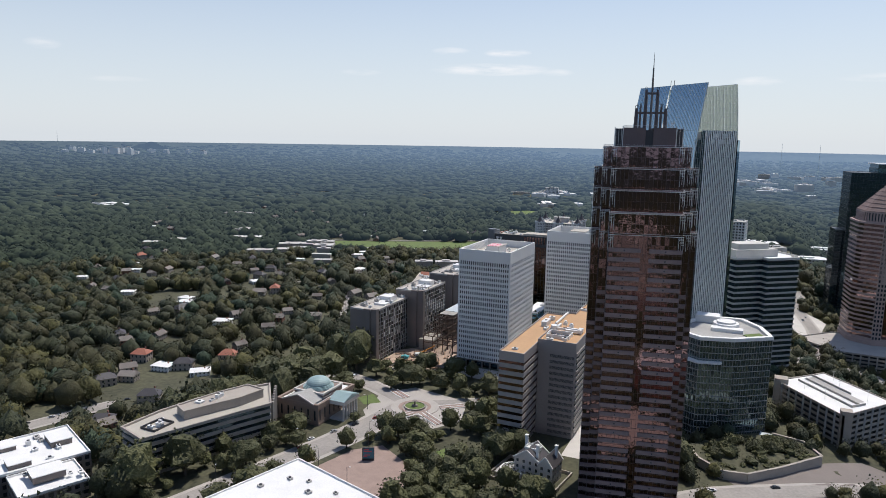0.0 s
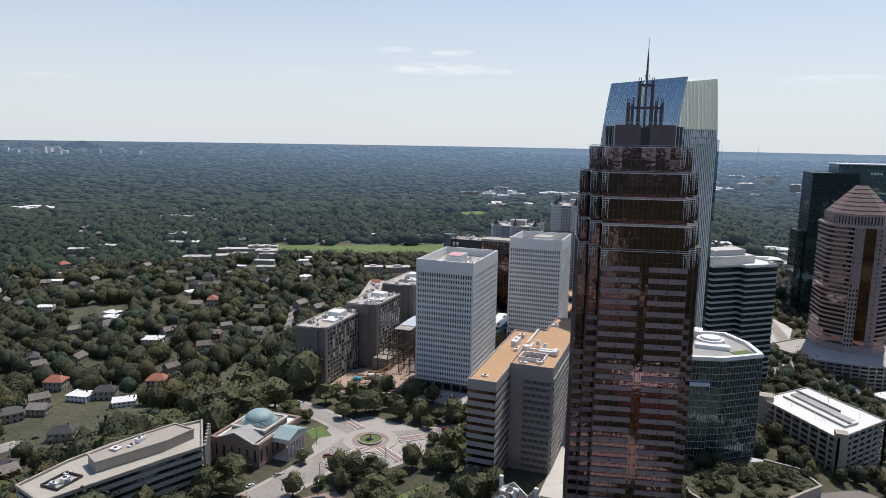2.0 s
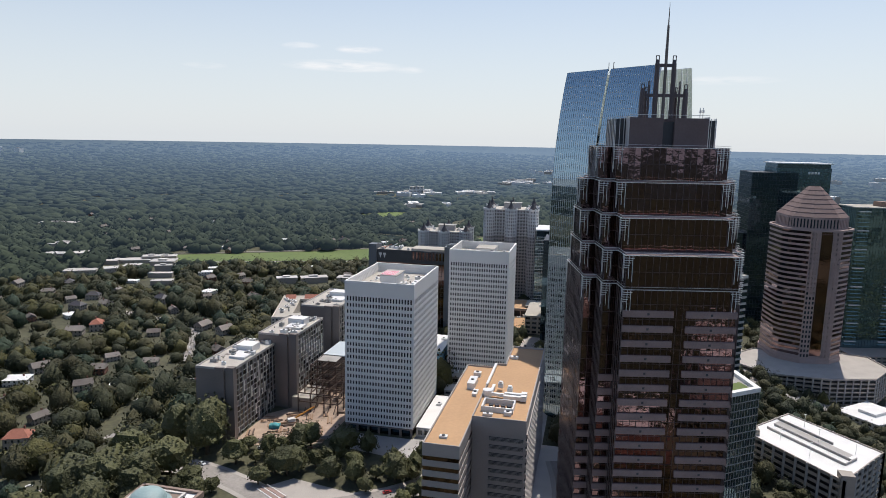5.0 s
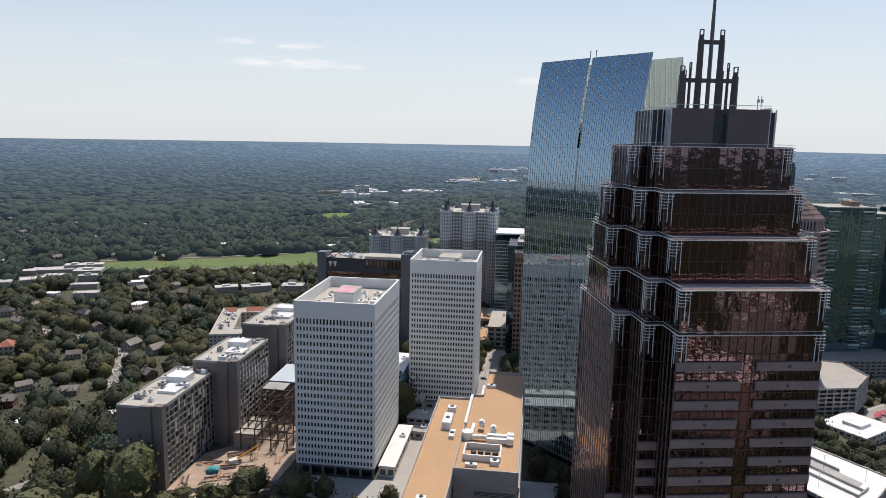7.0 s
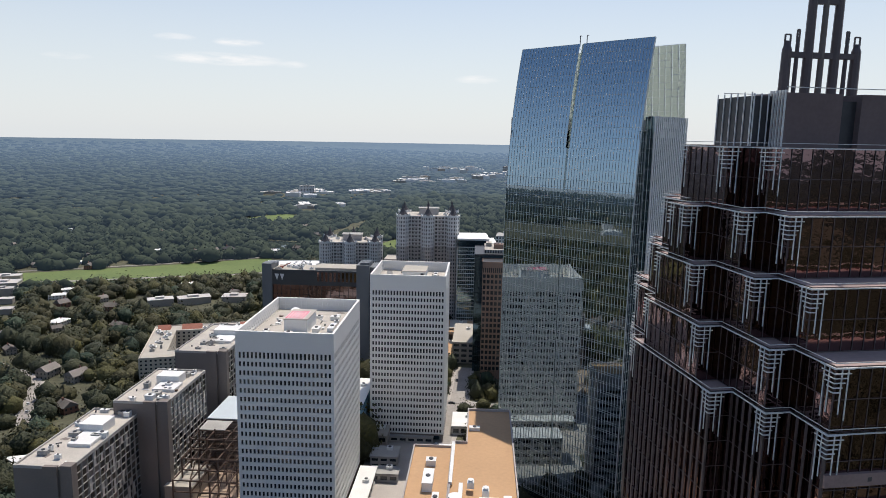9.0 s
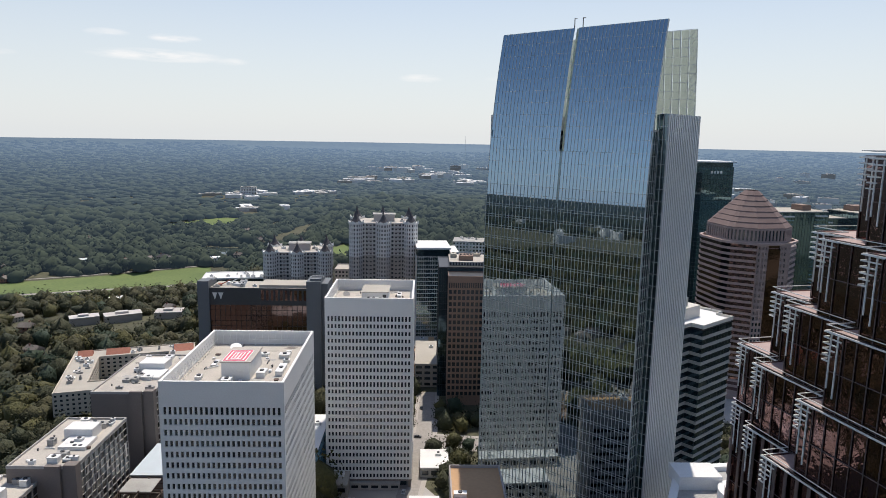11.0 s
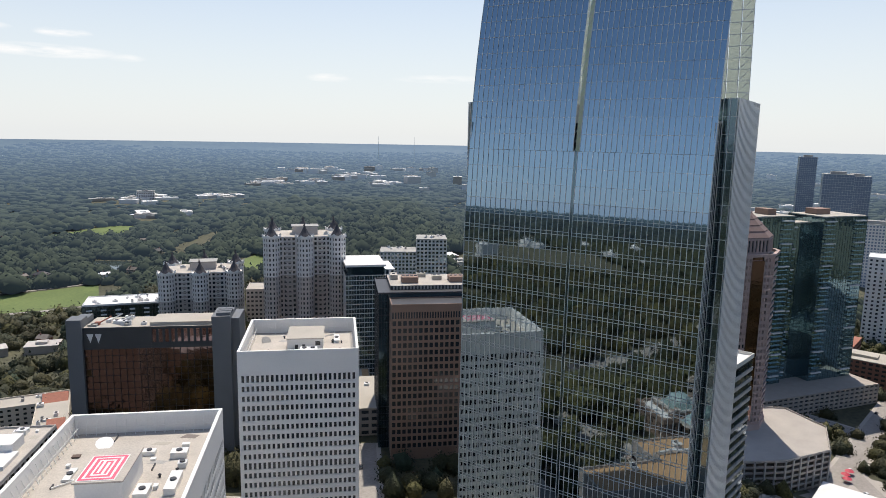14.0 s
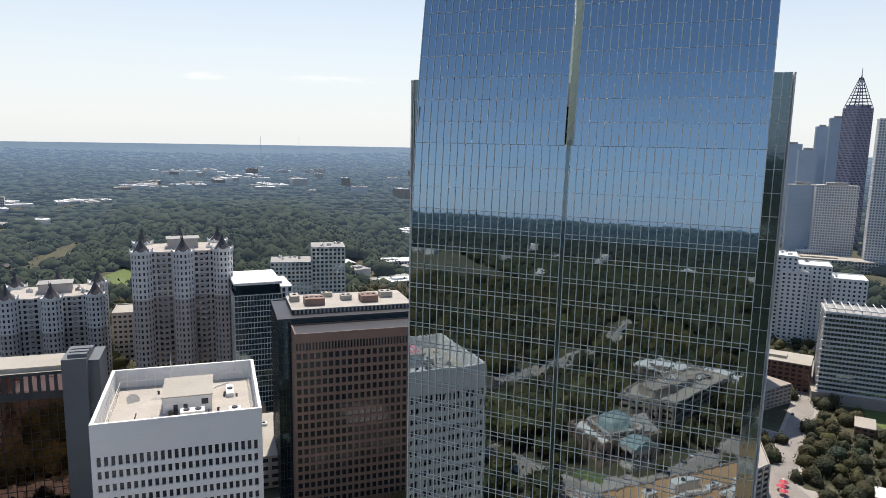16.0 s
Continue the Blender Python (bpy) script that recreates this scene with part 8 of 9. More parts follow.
def houses():
    kinds = []
    r = random.Random(33)
    for i, (w, d, h, roof, wall, label) in enumerate((
            (13, 9, 5.0, M_HOUSE_ROOF, M_HOUSE_WALL, "cream house with a grey shingle roof"),
            (15, 10, 6.0, M_SLATE, M_STONE_BEIGE, "house with a dark hipped roof"),
            (11, 9, 5.0, M_HOUSE_ROOF, M_BRICK, "brick house with a tan roof"),
            (16, 12, 4.5, M_ROOF_WHITE, M_PRECAST, "low house with a bright white roof"),
            (14, 11, 7.0, M_TERRACOTTA, M_STONE_BEIGE, "villa with a red tiled roof"))):
        t = thing("house", 0, 0, -400, 0, label, "house", "houses in the woods")
        s, sp = Shape(), []
        for a, b in walls_of(rect(-w / 2, w / 2, -d / 2, d / 2)):
            punched(s, sp, a, b, -1, h, max(2, round((Vector(b) - Vector(a)).length / 3.5)), 2, 0.35, 0.5, 0.2)
        part("wall", s, wall, t)
        gl = Shape()
        for c, u, pw, ph in sp:
            ux, uy = u[0] * pw / 2, u[1] * pw / 2
            gl.face([(c[0] - ux, c[1] - uy, c[2] - ph / 2), (c[0] + ux, c[1] + uy, c[2] - ph / 2), (c[0] + ux, c[1] + uy, c[2] + ph / 2), (c[0] - ux, c[1] - uy, c[2] + ph / 2)])
        part("glazing", gl, M_DARK_PANE, t, kind="stuff")
        s = Shape()
        e, k = 0.6, (0.0 if i in (0, 2) else min(w, d) * 0.4)
        top = h + (min(w, d) * 0.36 if i != 3 else 0.8)
        s.v += [(-w / 2 - e, -d / 2 - e, h), (w / 2 + e, -d / 2 - e, h), (w / 2 + e, d / 2 + e, h), (-w / 2 - e, d / 2 + e, h), (-w / 2 + k, 0, top), (w / 2 - k, 0, top)]
        s.f += [(0, 1, 5, 4), (2, 3, 4, 5), (1, 2, 5), (3, 0, 4), (3, 2, 1, 0)]
        s.k = [0] * 5
        part("roof", s, roof, t)
        s = Shape()
        s.box(w * 0.2, w * 0.2 + 1, 0.5, 1.5, h, top + 1.2)
        part("chimney", s, M_BRICK, t)
        kinds.append(t)
    fixed = [(-462, 398, 4, 20), (-396, 430, 4, 25), (-415, 399, 1, 30), (-440, 344, 1, 60), (-432, 359, 0, 20), (-428, 390, 3, 10), (-370, 288, 2, 70), (-588, 574, 3, 0), (-426, 519, 0, 40), (-349, 537, 3, 20), (-575, 560, 3, 15), (-598, 714, 1, 0), (-382, 250, 2, 70), (-376, 290, 1, 40), (-384, 336, 1, 30), (-448, 372, 0, 60)]
    spots = []
    while len(spots) < 92:
        d, az = r.uniform(430, 1000) if len(spots) < 48 else r.uniform(900, 1750), r.uniform(-56, -6)
        x, y = -60 + d * math.sin(radians(az)), 100 + d * math.cos(radians(az))
        if x > -330 or not all(math.hypot(x - p, y - q) > 22 for p, q, *_ in spots + fixed):
            continue
        if any(inside(k, x, y) for k in KEEP_OUT):
            continue
        spots.append((x, y, r.choice((0, 0, 1, 2, 3, 3, 2, 0, 4 if r.random() < 0.15 else 0)), r.uniform(0, 180)))
    KEEP_OUT.append([(-452, 212), (-428, 206), (-398, 250), (-386, 296), (-362, 340), (-384, 340), (-410, 300), (-426, 262)])
    for n, (x, y, k, turn) in enumerate(fixed + spots):
        z = ground_z(x, y)
        m = pose(x, y, z, 0, 0, turn) @ Matrix.Scale(1.0 if n < len(fixed) else r.uniform(0.8, 1.15), 4)
        copy_thing(kinds[k], m)
        KEEP_OUT.append(placed(rect(-12, 12, -11, 11), x, y, turn))
        # an open front garden on the side towards the town
        a = math.atan2(-60 - x, 100 - y)
        KEEP_OUT.append(placed(rect(-8, 8, -8, 8), x + 14 * math.sin(a), y + 14 * math.cos(a), 0))
        if n < len(fixed) or math.hypot(x, y) > 700:
            KEEP_OUT.append(placed(rect(-10, 10, -12, 12), x + 24 * math.sin(a), y + 24 * math.cos(a), 0))
        if n < 2:
            KEEP_OUT.append(placed(rect(-9, 9, -9, 9), x + 20 * math.sin(a), y + 20 * math.cos(a), 0))
    for i, t in enumerate(kinds):
        x, y = -700 - i * 37, 560 + i * 45
        t.matrix_basis = pose(x, y, ground_z(x, y), 0, 0, 20 * i)
        KEEP_OUT.append(rect(x - 10, x + 10, y - 14, y + 10))


def flat_building(x, y, w, d, h, turn, wall, roof, label, rows=0, name="low_building", group="distant buildings"):
    z = ground_z(x, y)
    t = thing(name, x, y, z - 0.5, turn, label, "building", group)
    s = Shape()
    if rows:
        sp = []
        for a, b in walls_of(rect(-w / 2, w / 2, -d / 2, d / 2)):
            punched(s, sp, a, b, 0, h, max(2, round((Vector(b) - Vector(a)).length / 4.5)), rows, 0.6, 0.5, 0.4)
        part("wall", s, wall, t)
        gl = Shape()
        for c, u, pw, ph in sp:
            ux, uy = u[0] * pw / 2, u[1] * pw / 2
            gl.face([(c[0] - ux, c[1] - uy, c[2] - ph / 2), (c[0] + ux, c[1] + uy, c[2] - ph / 2), (c[0] + ux, c[1] + uy, c[2] + ph / 2), (c[0] - ux, c[1] - uy, c[2] + ph / 2)])
        part("glazing", gl, M_DARK_PANE, t, kind="stuff")
    else:
        s.box(-w / 2, w / 2, -d / 2, d / 2, 0, h)
        part("wall", s, wall, t)
    s = Shape()
    s.box(-w / 2 - 0.3, w / 2 + 0.3, -d / 2 - 0.3, d / 2 + 0.3, h, h + 0.6)
    if h > 6:
        s.box(-w * 0.2, w * 0.15, -d * 0.2, d * 0.2, h + 0.6, h + 2.6)
    part("roof", s, roof, t)
    return t


def far_place(x, y):
    """The place on the rising far land that lies in the same direction as (x, y) on level ground."""
    dx, dy = x + 90, y - 200
    d = math.hypot(dx, dy)
    r = d if d < 1900 else 1900 + 2750 * (1 - math.exp(-(d - 1900) / 2750))
    return -90 + dx * r / d, 200 + dy * r / d



M_PALE_ROOF = material("pinkish_grey_roof", (0.44, 0.40, 0.37), 0.85, vary=0.2, obj=0.9, spread=(0.62, 0.59, 0.56))


def outskirts():
    r = random.Random(55)
    # school and shops beyond the wood
    for x, y, w, d, h, turn in ((-736, 881, 40, 20, 5, 30), (-722, 970, 52, 22, 5, 25), (-668, 966, 34, 24, 7, 20), (-700, 984, 26, 16, 9, 25), (-742, 948, 20, 16, 6, 30), (-903, 1040, 34, 34, 10, 0), (-847, 983, 60, 24, 6, 28), (-700, 905, 30, 18, 6, 40), (-946, 851, 30, 16, 6, 30), (-930, 900, 30, 16, 6, 10), (-1113, 1265, 70, 24, 8, 25), (-690, 1000, 34, 14, 7, 25), (-640, 925, 22, 12, 9, 28), (-690, 930, 24, 14, 6, 24), (-620, 890, 30, 10, 6, 20), (-590, 850, 26, 12, 6, 22), (-446, 905, 26, 14, 8, 30), (-414, 918, 34, 16, 8, 30), (-372, 930, 26, 18, 8, 10)):
        flat_building(x, y, w, d, h, turn, M_STONE_BEIGE, M_PALE_ROOF, "low flat-roofed school building among the trees")
        KEEP_OUT.append(placed(rect(-w / 2 - 7, w / 2 + 7, -d / 2 - 34, d / 2 + 4), x, y, turn))
    # town edges seen over the park and the far plain
    for cx, cy, n, sx, sy, lo, hi in ((-532, 1931, 4, 60, 40, 8, 14), (-660, 2290, 9, 130, 110, 8, 18), (-470, 2430, 7, 110, 80, 6, 12), (-298, 3061, 12, 160, 150, 8, 18), (-224, 3900, 12, 260, 200, 12, 26), (-20, 3500, 14, 260, 250, 10, 24), (250, 4100, 10, 260, 200, 12, 30), (54, 3005, 7, 150, 100, 8, 14), (-394, 3026, 6, 100, 100, 8, 14), (-1552, 1274, 8, 70, 40, 5, 8), (60, 1200, 8, 120, 140, 6, 12), (500, 2600, 14, 520, 600, 12, 40), (640, 1500, 16, 320, 260, 10, 30), (330, 1500, 12, 160, 300, 8, 18), (1250, 2500, 22, 700, 700, 10, 26), (850, 1750, 16, 380, 420, 8, 20), (1500, 3600, 14, 900, 900, 16, 36), (-5600, 4700, 16, 700, 500, 20, 60)):
        for i in range(n):
            x, y = far_place(cx + r.gauss(0, sx * 0.5), cy + r.gauss(0, sy * 0.5))
            k = 0.8 if cx < -3000 else 1.0
            w, d, h = r.uniform(26, 70) * k, r.uniform(16, 34) * k, r.uniform(lo, hi) * k * 0.8
            turn = r.choice((0, 20, 25, 110, -10))
            flat_building(x, y, w, d, h, turn, M_PRECAST if k < 1 else (M_STONE_GREY, M_LIGHT_CONCRETE, M_PRECAST, M_STONE_BEIGE)[r.randrange(4)], (M_ROOF_WHITE, M_ROOF_WHITE, M_ROOF_GREY)[r.randrange(3)], "pale flat-roofed building in the far suburbs", 3 if h > 14 and math.hypot(x, y) < 1800 else 0)
            KEEP_OUT.append(placed(rect(-w / 2 - 6, w / 2 + 6, -d / 2 - 55, d / 2 + 3), x, y, turn if turn != 110 else 20))
    # scattered roofs on the plain that the glass front mirrors
    for i in range(26):
        az, d = radians(r.uniform(-150, -88)), r.uniform(900, 2100)
        x, y = -90 + d * math.sin(az), 200 + d * math.cos(az)
        flat_building(x, y, r.uniform(24, 60), r.uniform(14, 26), r.uniform(14, 24), r.uniform(0, 90), M_STONE_GREY, M_ROOF_WHITE, "pale flat-roofed building in the far suburbs")
    b = flat_building(*far_place(-650, 2330), 46, 20, 26, 10, M_STONE_GREY, M_ROOF_GREY, "pale mid-rise slab beyond the park", 6, "apartment_block")
    flat_building(-592, 1800, 30, 16, 7, 20, M_STONE_BEIGE, M_RED, "field house with a red roof by the ball field", 0, "field_house", "park buildings")
    # far mound on the skyline, and a broadcast mast
    x, y = -90 + 4450 * math.sin(radians(-49)), 200 + 4450 * math.cos(radians(-49))
    s = Shape()
    m = 18
    for i in range(m):
        a, c = -1 + 2 * i / m, -1 + 2 * (i + 1) / m
        f = lambda q: 46.0 * max(0.0, (1 - abs(q) ** 1.5)) * (1.0 + 0.12 * math.sin(q * 7))
        s.face([(a * 120, 0, -30), (c * 120, 0, -30), (c * 120, 0, f(c)), (a * 120, 0, f(a))])
        s.face([(a * 120, 0, f(a)), (c * 120, 0, f(c)), (c * 120, 70, -30), (a * 120, 70, -30)])
    ob = tagged(new("backdrop_hill", s.mesh("backdrop_hill", M_HAZY_WOODS)), "hazy blue dome-shaped hill on the horizon", "hill", kind="structure")
    ob.matrix_basis = pose(x, y, ground_z(x, y) - 2, 0, 0, 49)
    for az, d, h in ((-55.6, 3900, 150), (5.7, 3600, 150), (-24.6 + 27.5, 4000, 130)):
        x, y = -90 + d * math.sin(radians(az)), 200 + d * math.cos(radians(az))
        s = Shape()
        s.cone(0, 0, 1.2, 0.5, 0, h, 4)
        tagged(new("broadcast_mast", s.mesh("broadcast_mast", M_MULLION)), "thin pale broadcast mast on the plain", "mast", "far masts").matrix_basis = pose(x, y, ground_z(x, y))


# ---- city centre skyline and the blocks west of the glass tower ----
def skyline():
    def at(az, d):
        return -126 + d * math.sin(radians(az)), 378 + d * math.cos(radians(az))
    x, y = at(49.3, 1540)
    t = thing("skyscraper", x, y, -24, -50 + 45, "red-brown pointed skyscraper in the city centre, its colour paled for haze", "skyscraper", "city centre towers")
    # haze is put into the granite's colour, paler and bluer than the stone
    gr = material("hazed_granite", (0.33, 0.30, 0.38), 0.6, vary=0.1)
    s, sp = Shape(), []
    for a, b in walls_of(rect(-18, 18, -18, 18)):
        punched(s, sp, a, b, 0, 264, 12, 55, 0.55, 0.6, 0.4)
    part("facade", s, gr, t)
    put_panes("window_pane", sp, M_DARK_PANE, t, 20, rng=rnd)
    s = Shape()
    for i in range(9):
        e = 17.5 - i * 1.8
        s.ring(rect(-e, e, -e, e), rect(-e + 0.8, e - 0.8, -e + 0.8, e - 0.8), 264 + i * 6.2, 265.3 + i * 6.2)
    for sx in (-1, 1):
        for sy in (-1, 1):
            s.beam((sx * 17.5, sy * 17.5, 264), (sx * 2, sy * 2, 322), 1.3)
            for k in (-0.4, 0.4):
                s.beam((sx * 17.5, k * 17.5, 264), (sx * 2, k * 2, 322), 1.0)
                s.beam((k * 17.5, sy * 17.5, 264), (k * 2, sy * 2, 322), 1.0)
    s.cone(0, 0, 1.4, 0.3, 318, 342, 6)
    part("open_crown", s, gr, t, "open lattice pyramid crown")
    s = Shape()
    s.box(-15, 15, -15, 15, 256, 270)
    part("core", s, gr, t)
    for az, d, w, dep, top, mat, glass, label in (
            (51.6, 1250, 44, 30, 210, M_STONE_GREY, True, "white gridded high-rise in the city centre"), (48.1, 1800, 30, 26, 232, M_CITY_HAZE, False, "dark blue high-rise in the city centre"),
            (47.2, 1850, 26, 26, 214, M_CITY_HAZE, False, "dark stepped high-rise in the city centre"), (45.4, 1700, 34, 26, 172, M_CITY_HAZE, False, "dark blue slab in the city centre"),
            (46.4, 1600, 34, 26, 160, M_CITY_HAZE, False, "grey glass slab in the city centre"), (46.3, 1320, 44, 26, 102, M_CITY_HAZE, False, "pale glass apartment tower"),
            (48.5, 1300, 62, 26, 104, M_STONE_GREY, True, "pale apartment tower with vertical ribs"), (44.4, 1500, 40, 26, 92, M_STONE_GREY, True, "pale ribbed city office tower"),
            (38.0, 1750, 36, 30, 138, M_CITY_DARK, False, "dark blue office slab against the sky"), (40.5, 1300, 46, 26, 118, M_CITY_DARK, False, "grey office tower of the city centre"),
            (41.6, 1400, 44, 30, 112, M_CITY_DARK, False, "grey-blue glass high-rise tower"), (44.6, 1900, 40, 30, 178, M_CITY_HAZE, False, "dark slab of the city centre"), (43.6, 1050, 46, 24, 62, M_STONE_GREY, True, "pale gridded office block")):
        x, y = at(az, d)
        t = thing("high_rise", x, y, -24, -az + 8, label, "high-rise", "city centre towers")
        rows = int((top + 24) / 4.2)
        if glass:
            # pane contrast is kept low in the colours, as through haze
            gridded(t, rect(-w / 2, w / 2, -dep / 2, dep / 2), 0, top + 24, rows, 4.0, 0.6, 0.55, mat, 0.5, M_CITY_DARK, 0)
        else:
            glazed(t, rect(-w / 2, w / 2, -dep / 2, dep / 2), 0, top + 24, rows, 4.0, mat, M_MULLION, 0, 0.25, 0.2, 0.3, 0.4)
        s = Shape()
        s.box(-w / 2, w / 2, -dep / 2, dep / 2, top + 24, top + 24.8)
        s.box(-w / 4, w / 4, -dep / 4, dep / 4, top + 24.8, top + 29)
        part("roof", s, M_ROOF_GREY, t)
        footprint(rect(-w / 2, w / 2, -dep / 2, dep / 2), x, y, -az + 8)
    x, y = at(48.0, 1220)
    t = flat_building(x, y, 150, 40, 18, -40, M_LIGHT_CONCRETE, M_ROOF_BEIGE, "long pale parking structure", 4, "parking_deck", "west side blocks")
    # stepped white apartments and the balconied glass block
    t = thing("apartment_block", 430, 885, -24, -42, "stepped white apartment block with square windows", "apartment block")
    footprint(rect(-46, 46, -20, 20), 430, 885, -42)
    for x0, x1, y0, y1, h in ((-44, -16, -18, 18, 84), (-15.8, 14, -14, 20, 76), (14.2, 44, -18, 16, 66), (-30, -6, -24, -18.2, 70)):
        gridded(t, rect(x0, x1, y0, y1), 0, h, round(h / 4), 4.5, 0.42, 0.5, M_PRECAST, 0.4, None, 20)
        roof_set(t, rect(x0, x1, y0, y1), h + 0.3, M_ROOF_WHITE, 1.0, M_PRECAST)
        clutter(t, x0 + 3, x1 - 3, y0 + 3, y1 - 3, h + 0.3, 3, int(h))
    t = thing("apartment_block", 331, 748, -24, -42, "balconied glass apartment block with a white frame roof", "apartment block")
    footprint(rect(-28, 40, -18, 18), 331, 748, -42)
    glazed(t, rect(-26, 40, -16, 16), 8, 68, 17, 2.4, M_GREY_GLASS, M_STONE_GREY, 60, 0.2, 0.2, 0.6, 0.4)
    for f in range(17):
        s = Shape()
        s.box(-27.4, 41, -17.6, -16, 8 + f * 3.53, 9.1 + f * 3.53)
        part("balcony", s, M_STONE_GREY, t)
    s = Shape()
    s.prism(rect(-30, 44, -20, 18), 0, 8)
    part("podium", s, M_STONE_BEIGE, t)
    roof_set(t, rect(-26, 40, -16, 16), 69, M_ROOF_GREY, 0.6, M_PRECAST)
    s = Shape()
    for i in range(12):
        s.beam((-24 + i * 5.4, -15, 72), (-24 + i * 5.4, 15, 72), 0.4)
        s.beam((-24 + i * 5.4, -15, 69), (-24 + i * 5.4, -15, 72), 0.4)
    s.beam((-26, -15, 72), (38, -15, 72), 0.5)
    part("roof_frame", s, M_PRECAST, t)
    # low blocks along the west streets
    r = random.Random(77)
    for x, y, w, d, h, turn, wall, roof, label in (
            (135, 612, 36, 30, 7, 40, M_LIGHT_CONCRETE, M_ROOF_WHITE, "low white building with a roof court"), (214, 628, 14, 8, 4, 40, M_LIGHT_CONCRETE, M_ROOF_WHITE, "small white kiosk under the trees"),
            (286, 700, 20, 12, 6, 40, M_BRICK, M_ROOF_BEIGE, "small brick shop by the street"), (300, 800, 30, 60, 22, 40, M_BRICK, M_ROOF_BEIGE, "long brown brick block"),
            (330, 860, 44, 26, 16, 40, M_BRICK, M_TERRACOTTA, "brick block with a red roof"), (420, 1000, 60, 34, 14, 40, M_STONE_BEIGE, M_ROOF_GREY, "beige low street block"),
            (500, 960, 70, 40, 14, 40, M_BRICK, M_TERRACOTTA, "large brick block with a terracotta roof"), (560, 1060, 60, 40, 12, 40, M_LIGHT_CONCRETE, M_ROOF_WHITE, "pale block with a white roof"),
            (10, 1240, 60, 30, 8, 10, M_BRICK, M_ROOF_WHITE, "low red block with a white roof"), (80, 1150, 50, 26, 9, 10, M_LIGHT_CONCRETE, M_ROOF_WHITE, "low white shed beside trees"),
            (20, 1000, 40, 22, 10, 0, M_STONE_BEIGE, M_ROOF_WHITE, "beige block with a white roof"), (30, 930, 34, 24, 14, 0, M_BRICK, M_ROOF_BEIGE, "brick block with tan roof"), (-55, 960, 34, 24, 12, 0, M_STONE_BEIGE, M_ROOF_BEIGE, "tan low street block"),
            (110, 1320, 70, 30, 10, 0, M_STONE_GREY, M_ROOF_WHITE, "wide shed with white roof"), (300, 1080, 50, 30, 12, 30, M_STONE_GREY, M_ROOF_GREY, "grey low street block"),
            (250, 1000, 44, 28, 20, 30, M_STONE_BEIGE, M_ROOF_WHITE, "beige block by the teal tower"), (-12, 880, 30, 26, 16, 0, M_BRICK, M_ROOF_WHITE, "brick block behind the brown tower"),
            # blocks behind the start, which the bronze glass mirrors
            (60, -60, 50, 30, 40, 20, M_PINK_STONE, M_ROOF_BEIGE, "pink stone block mirrored in the bronze tower"), (-20, -120, 60, 30, 60, 10, M_STONE_BEIGE, M_ROOF_WHITE, "beige block mirrored in the bronze tower"),
            (150, 40, 46, 36, 50, 20, M_PINK_STONE, M_ROOF_WHITE, "rose stone block mirrored in the bronze tower"), (30, 120, 40, 30, 24, 12, M_BRICK, M_ROOF_WHITE, "brick block mirrored in the bronze tower"), (110, 180, 40, 40, 30, 12, M_STONE_BEIGE, M_ROOF_WHITE, "tan block mirrored in the bronze tower"),
            (-60, 60, 44, 26, 20, 20, M_BRICK, M_ROOF_WHITE, "low brick block mirrored in the bronze tower"),
            (262, -50, 44, 30, 66, 40, M_LIGHT_CONCRETE, M_ROOF_WHITE, "pale tall block mirrored in the bronze tower"), (345, -120, 40, 30, 96, 40, M_STONE_BEIGE, M_ROOF_BEIGE, "beige tall block mirrored in the bronze tower"),
            (205, -60, 30, 26, 40, 30, M_BRICK, M_ROOF_WHITE, "brick block with bright roof mirrored in the bronze tower"), (95, -230, 50, 36, 80, 20, M_LIGHT_CONCRETE, M_ROOF_WHITE, "pale slab mirrored in the bronze tower"), (420, 20, 40, 40, 70, 40, M_PINK_STONE, M_ROOF_WHITE, "pink tall block mirrored in the bronze tower")):
        flat_building(x, y, w, d, h, turn, wall, roof, label, max(2, round(h / 4)), "low_building", "west side blocks")
        KEEP_OUT.append(placed(rect(-w / 2 - 4, w / 2 + 4, -d / 2 - 5, d / 2 + 4), x, y, turn))
    for x, y in ((168, 653), (173, 656), (165, 648)):
        s = Shape()
        s.cone(0, 0, 2.6, 0.2, 2.4, 3.8, 8)
        s.cone(0, 0, 0.08, 0.08, 0, 2.6, 6, 1)
        tagged(new("parasol", s.mesh("parasol", [M_RED, M_STEEL])), "red parasol on the terrace", "parasol", "red parasols").matrix_basis = pose(x, y, ground_z(x, y) + 0.1)


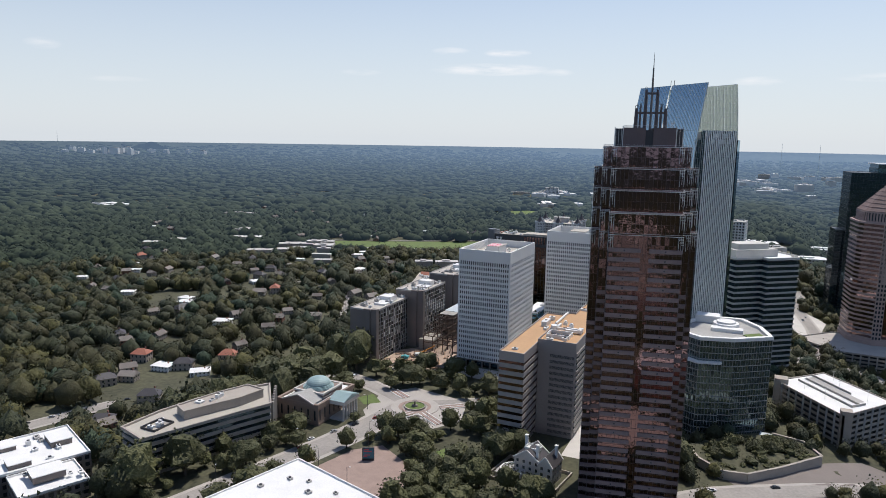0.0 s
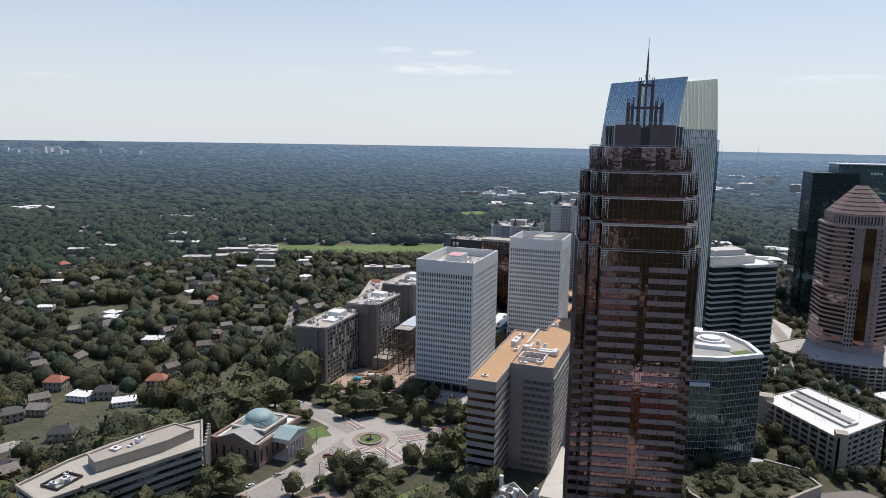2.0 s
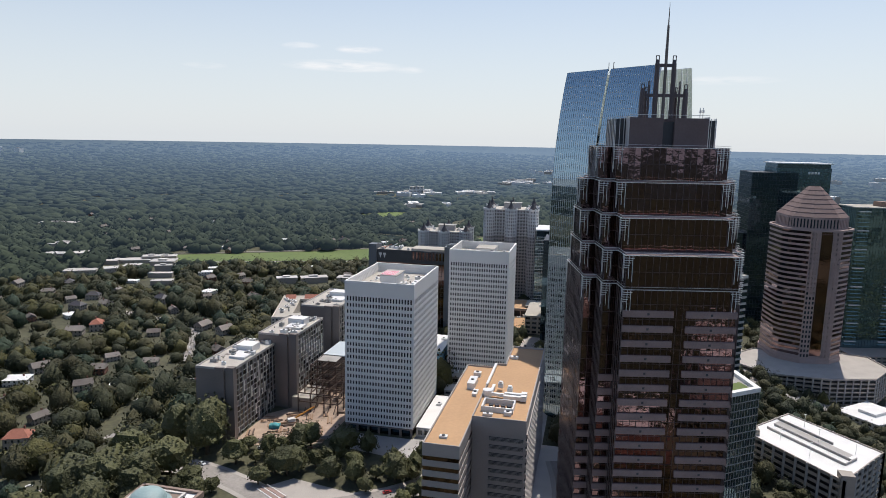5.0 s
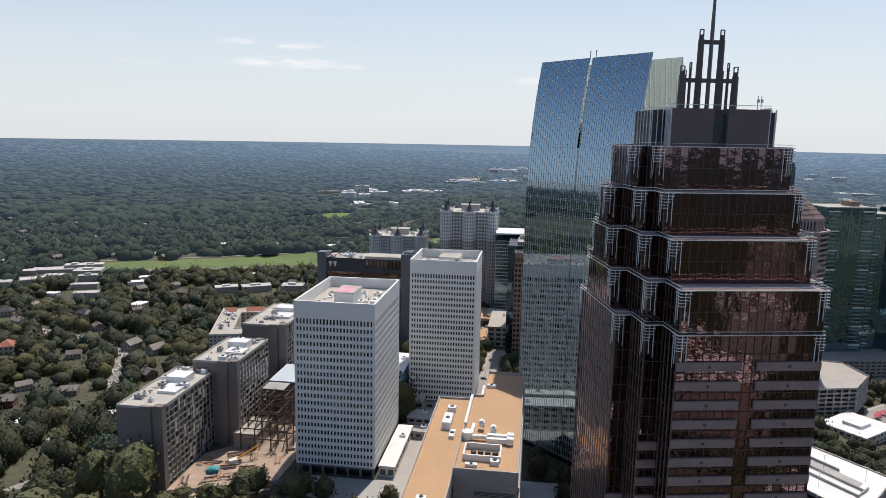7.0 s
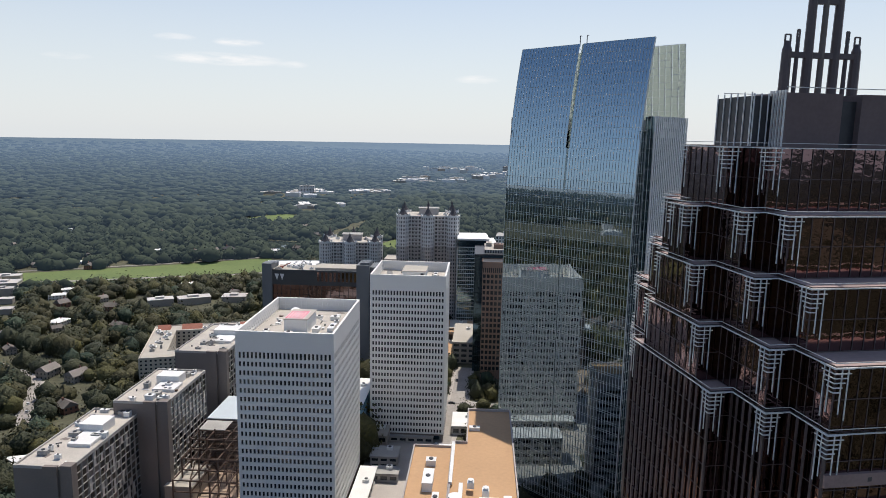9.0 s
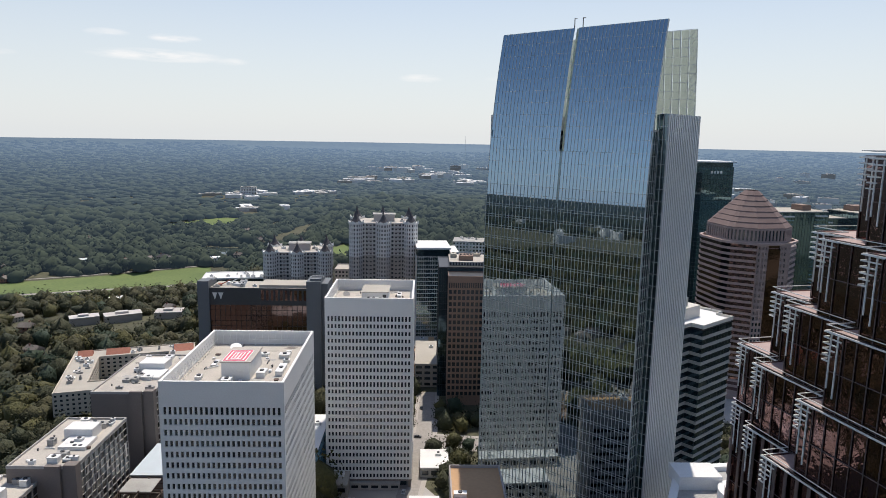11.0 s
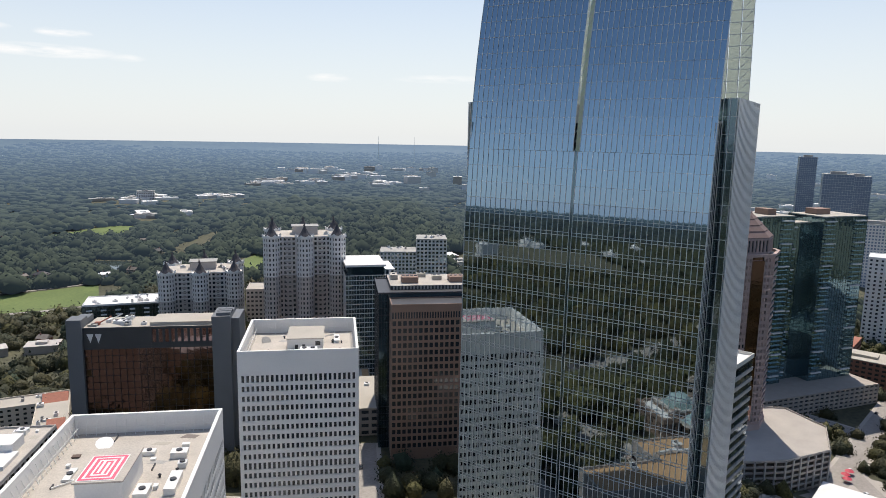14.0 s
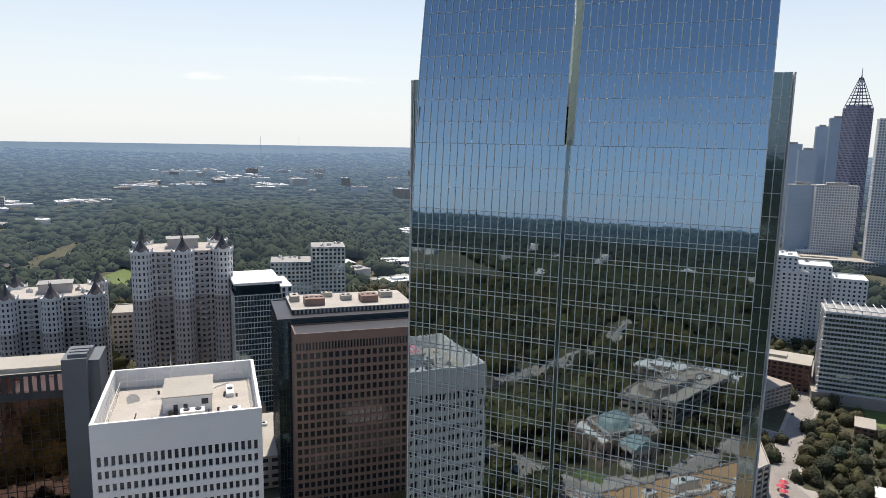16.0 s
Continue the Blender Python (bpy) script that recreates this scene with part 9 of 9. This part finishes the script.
# ---- cars ----
def cars():
    r = random.Random(5)
    kinds = []
    for name, paint in (("white", (0.7, 0.7, 0.7)), ("silver", (0.35, 0.36, 0.38)), ("black", (0.02, 0.02, 0.025)), ("red", (0.35, 0.03, 0.03))):
        t = thing("car", 0, 0, -300, 0, name + " parked car on the street", "car", "parked cars")
        s = Shape()
        s.v = [(x, y, z) for x, z in ((-2.2, 0.35), (-2.25, 0.85), (-1.3, 0.95), (1.1, 0.95), (2.15, 0.75), (2.2, 0.35)) for y in (-0.9, 0.9)]
        s.f = [(2 * i, 2 * i + 2, 2 * i + 3, 2 * i + 1) for i in range(5)] + [(10, 0, 1, 11), (0, 10, 8, 6, 4, 2), (1, 3, 5, 7, 9, 11)]
        s.k = [0] * len(s.f)
        part("body", s, material("car_paint_" + name, paint, 0.3, vary=0.05), t)
        s = Shape()
        s.v = [(-1.7, -0.8, 0.95), (1.0, -0.8, 0.95), (1.0, 0.8, 0.95), (-1.7, 0.8, 0.95), (-1.2, -0.65, 1.45), (0.3, -0.65, 1.45), (0.3, 0.65, 1.45), (-1.2, 0.65, 1.45)]
        s.f = [(0, 1, 5, 4), (1, 2, 6, 5), (2, 3, 7, 6), (3, 0, 4, 7), (4, 5, 6, 7)]
        s.k = [1, 1, 1, 1, 0]
        part("cabin", s, [bpy.data.materials["car_paint_" + name], M_DARK_PANE], t)
        w = Shape()
        w.cone(0, 0, 0.33, 0.33, -0.1, 0.1, 10)
        wm = w.mesh("wheel", M_METAL_AND_SHADE)
        for x in (-1.4, 1.4):
            for y in (-0.85, 0.85):
                part("wheel", wm, None, t, at=pose(x, y, 0.33, 90, 0, 0))
        kinds.append(t)
    n = 0
    spots = []
    for pts, width in ROADS[:9]:
        _, line = ribbon(pts, width, 0)
        for i in range(2, len(line) - 2, 1):
            if r.random() < 0.75:
                d = (line[i + 1] - line[i]).normalized()
                side = r.choice((-1, 1)) * (width / 2 - 1.6 if r.random() < 0.7 else 2.0)
                p = line[i] + Vector((-d.y, d.x)) * side
                spots.append((p.x, p.y, math.degrees(math.atan2(d.y, d.x))))
    for k in range(14):
        spots.append((-340 + (k % 7) * 3.2, 352 + (k // 7) * 9 + (k % 7) * 1.2, 110))
    for k in range(10):
        spots.append((-246 + k * 2.2, 420 + k * 0.9, 20))
    r.shuffle(spots)
    spots = spots[:84]
    for x, y, a in spots:
        copy_thing(kinds[r.choice((0, 0, 1, 1, 2, 2, 3))], pose(x, y, ground_z(x, y) + 0.14, 0, 0, a))
    for i, t in enumerate(kinds):
        t.matrix_basis = pose(-218 + i * 6, 300 + i * 14, 0.14, 0, 0, 72)


white_roof_block()
castle()
square()
garden_wall()
site()
skyline()
outskirts()
houses()
cars()

plant()
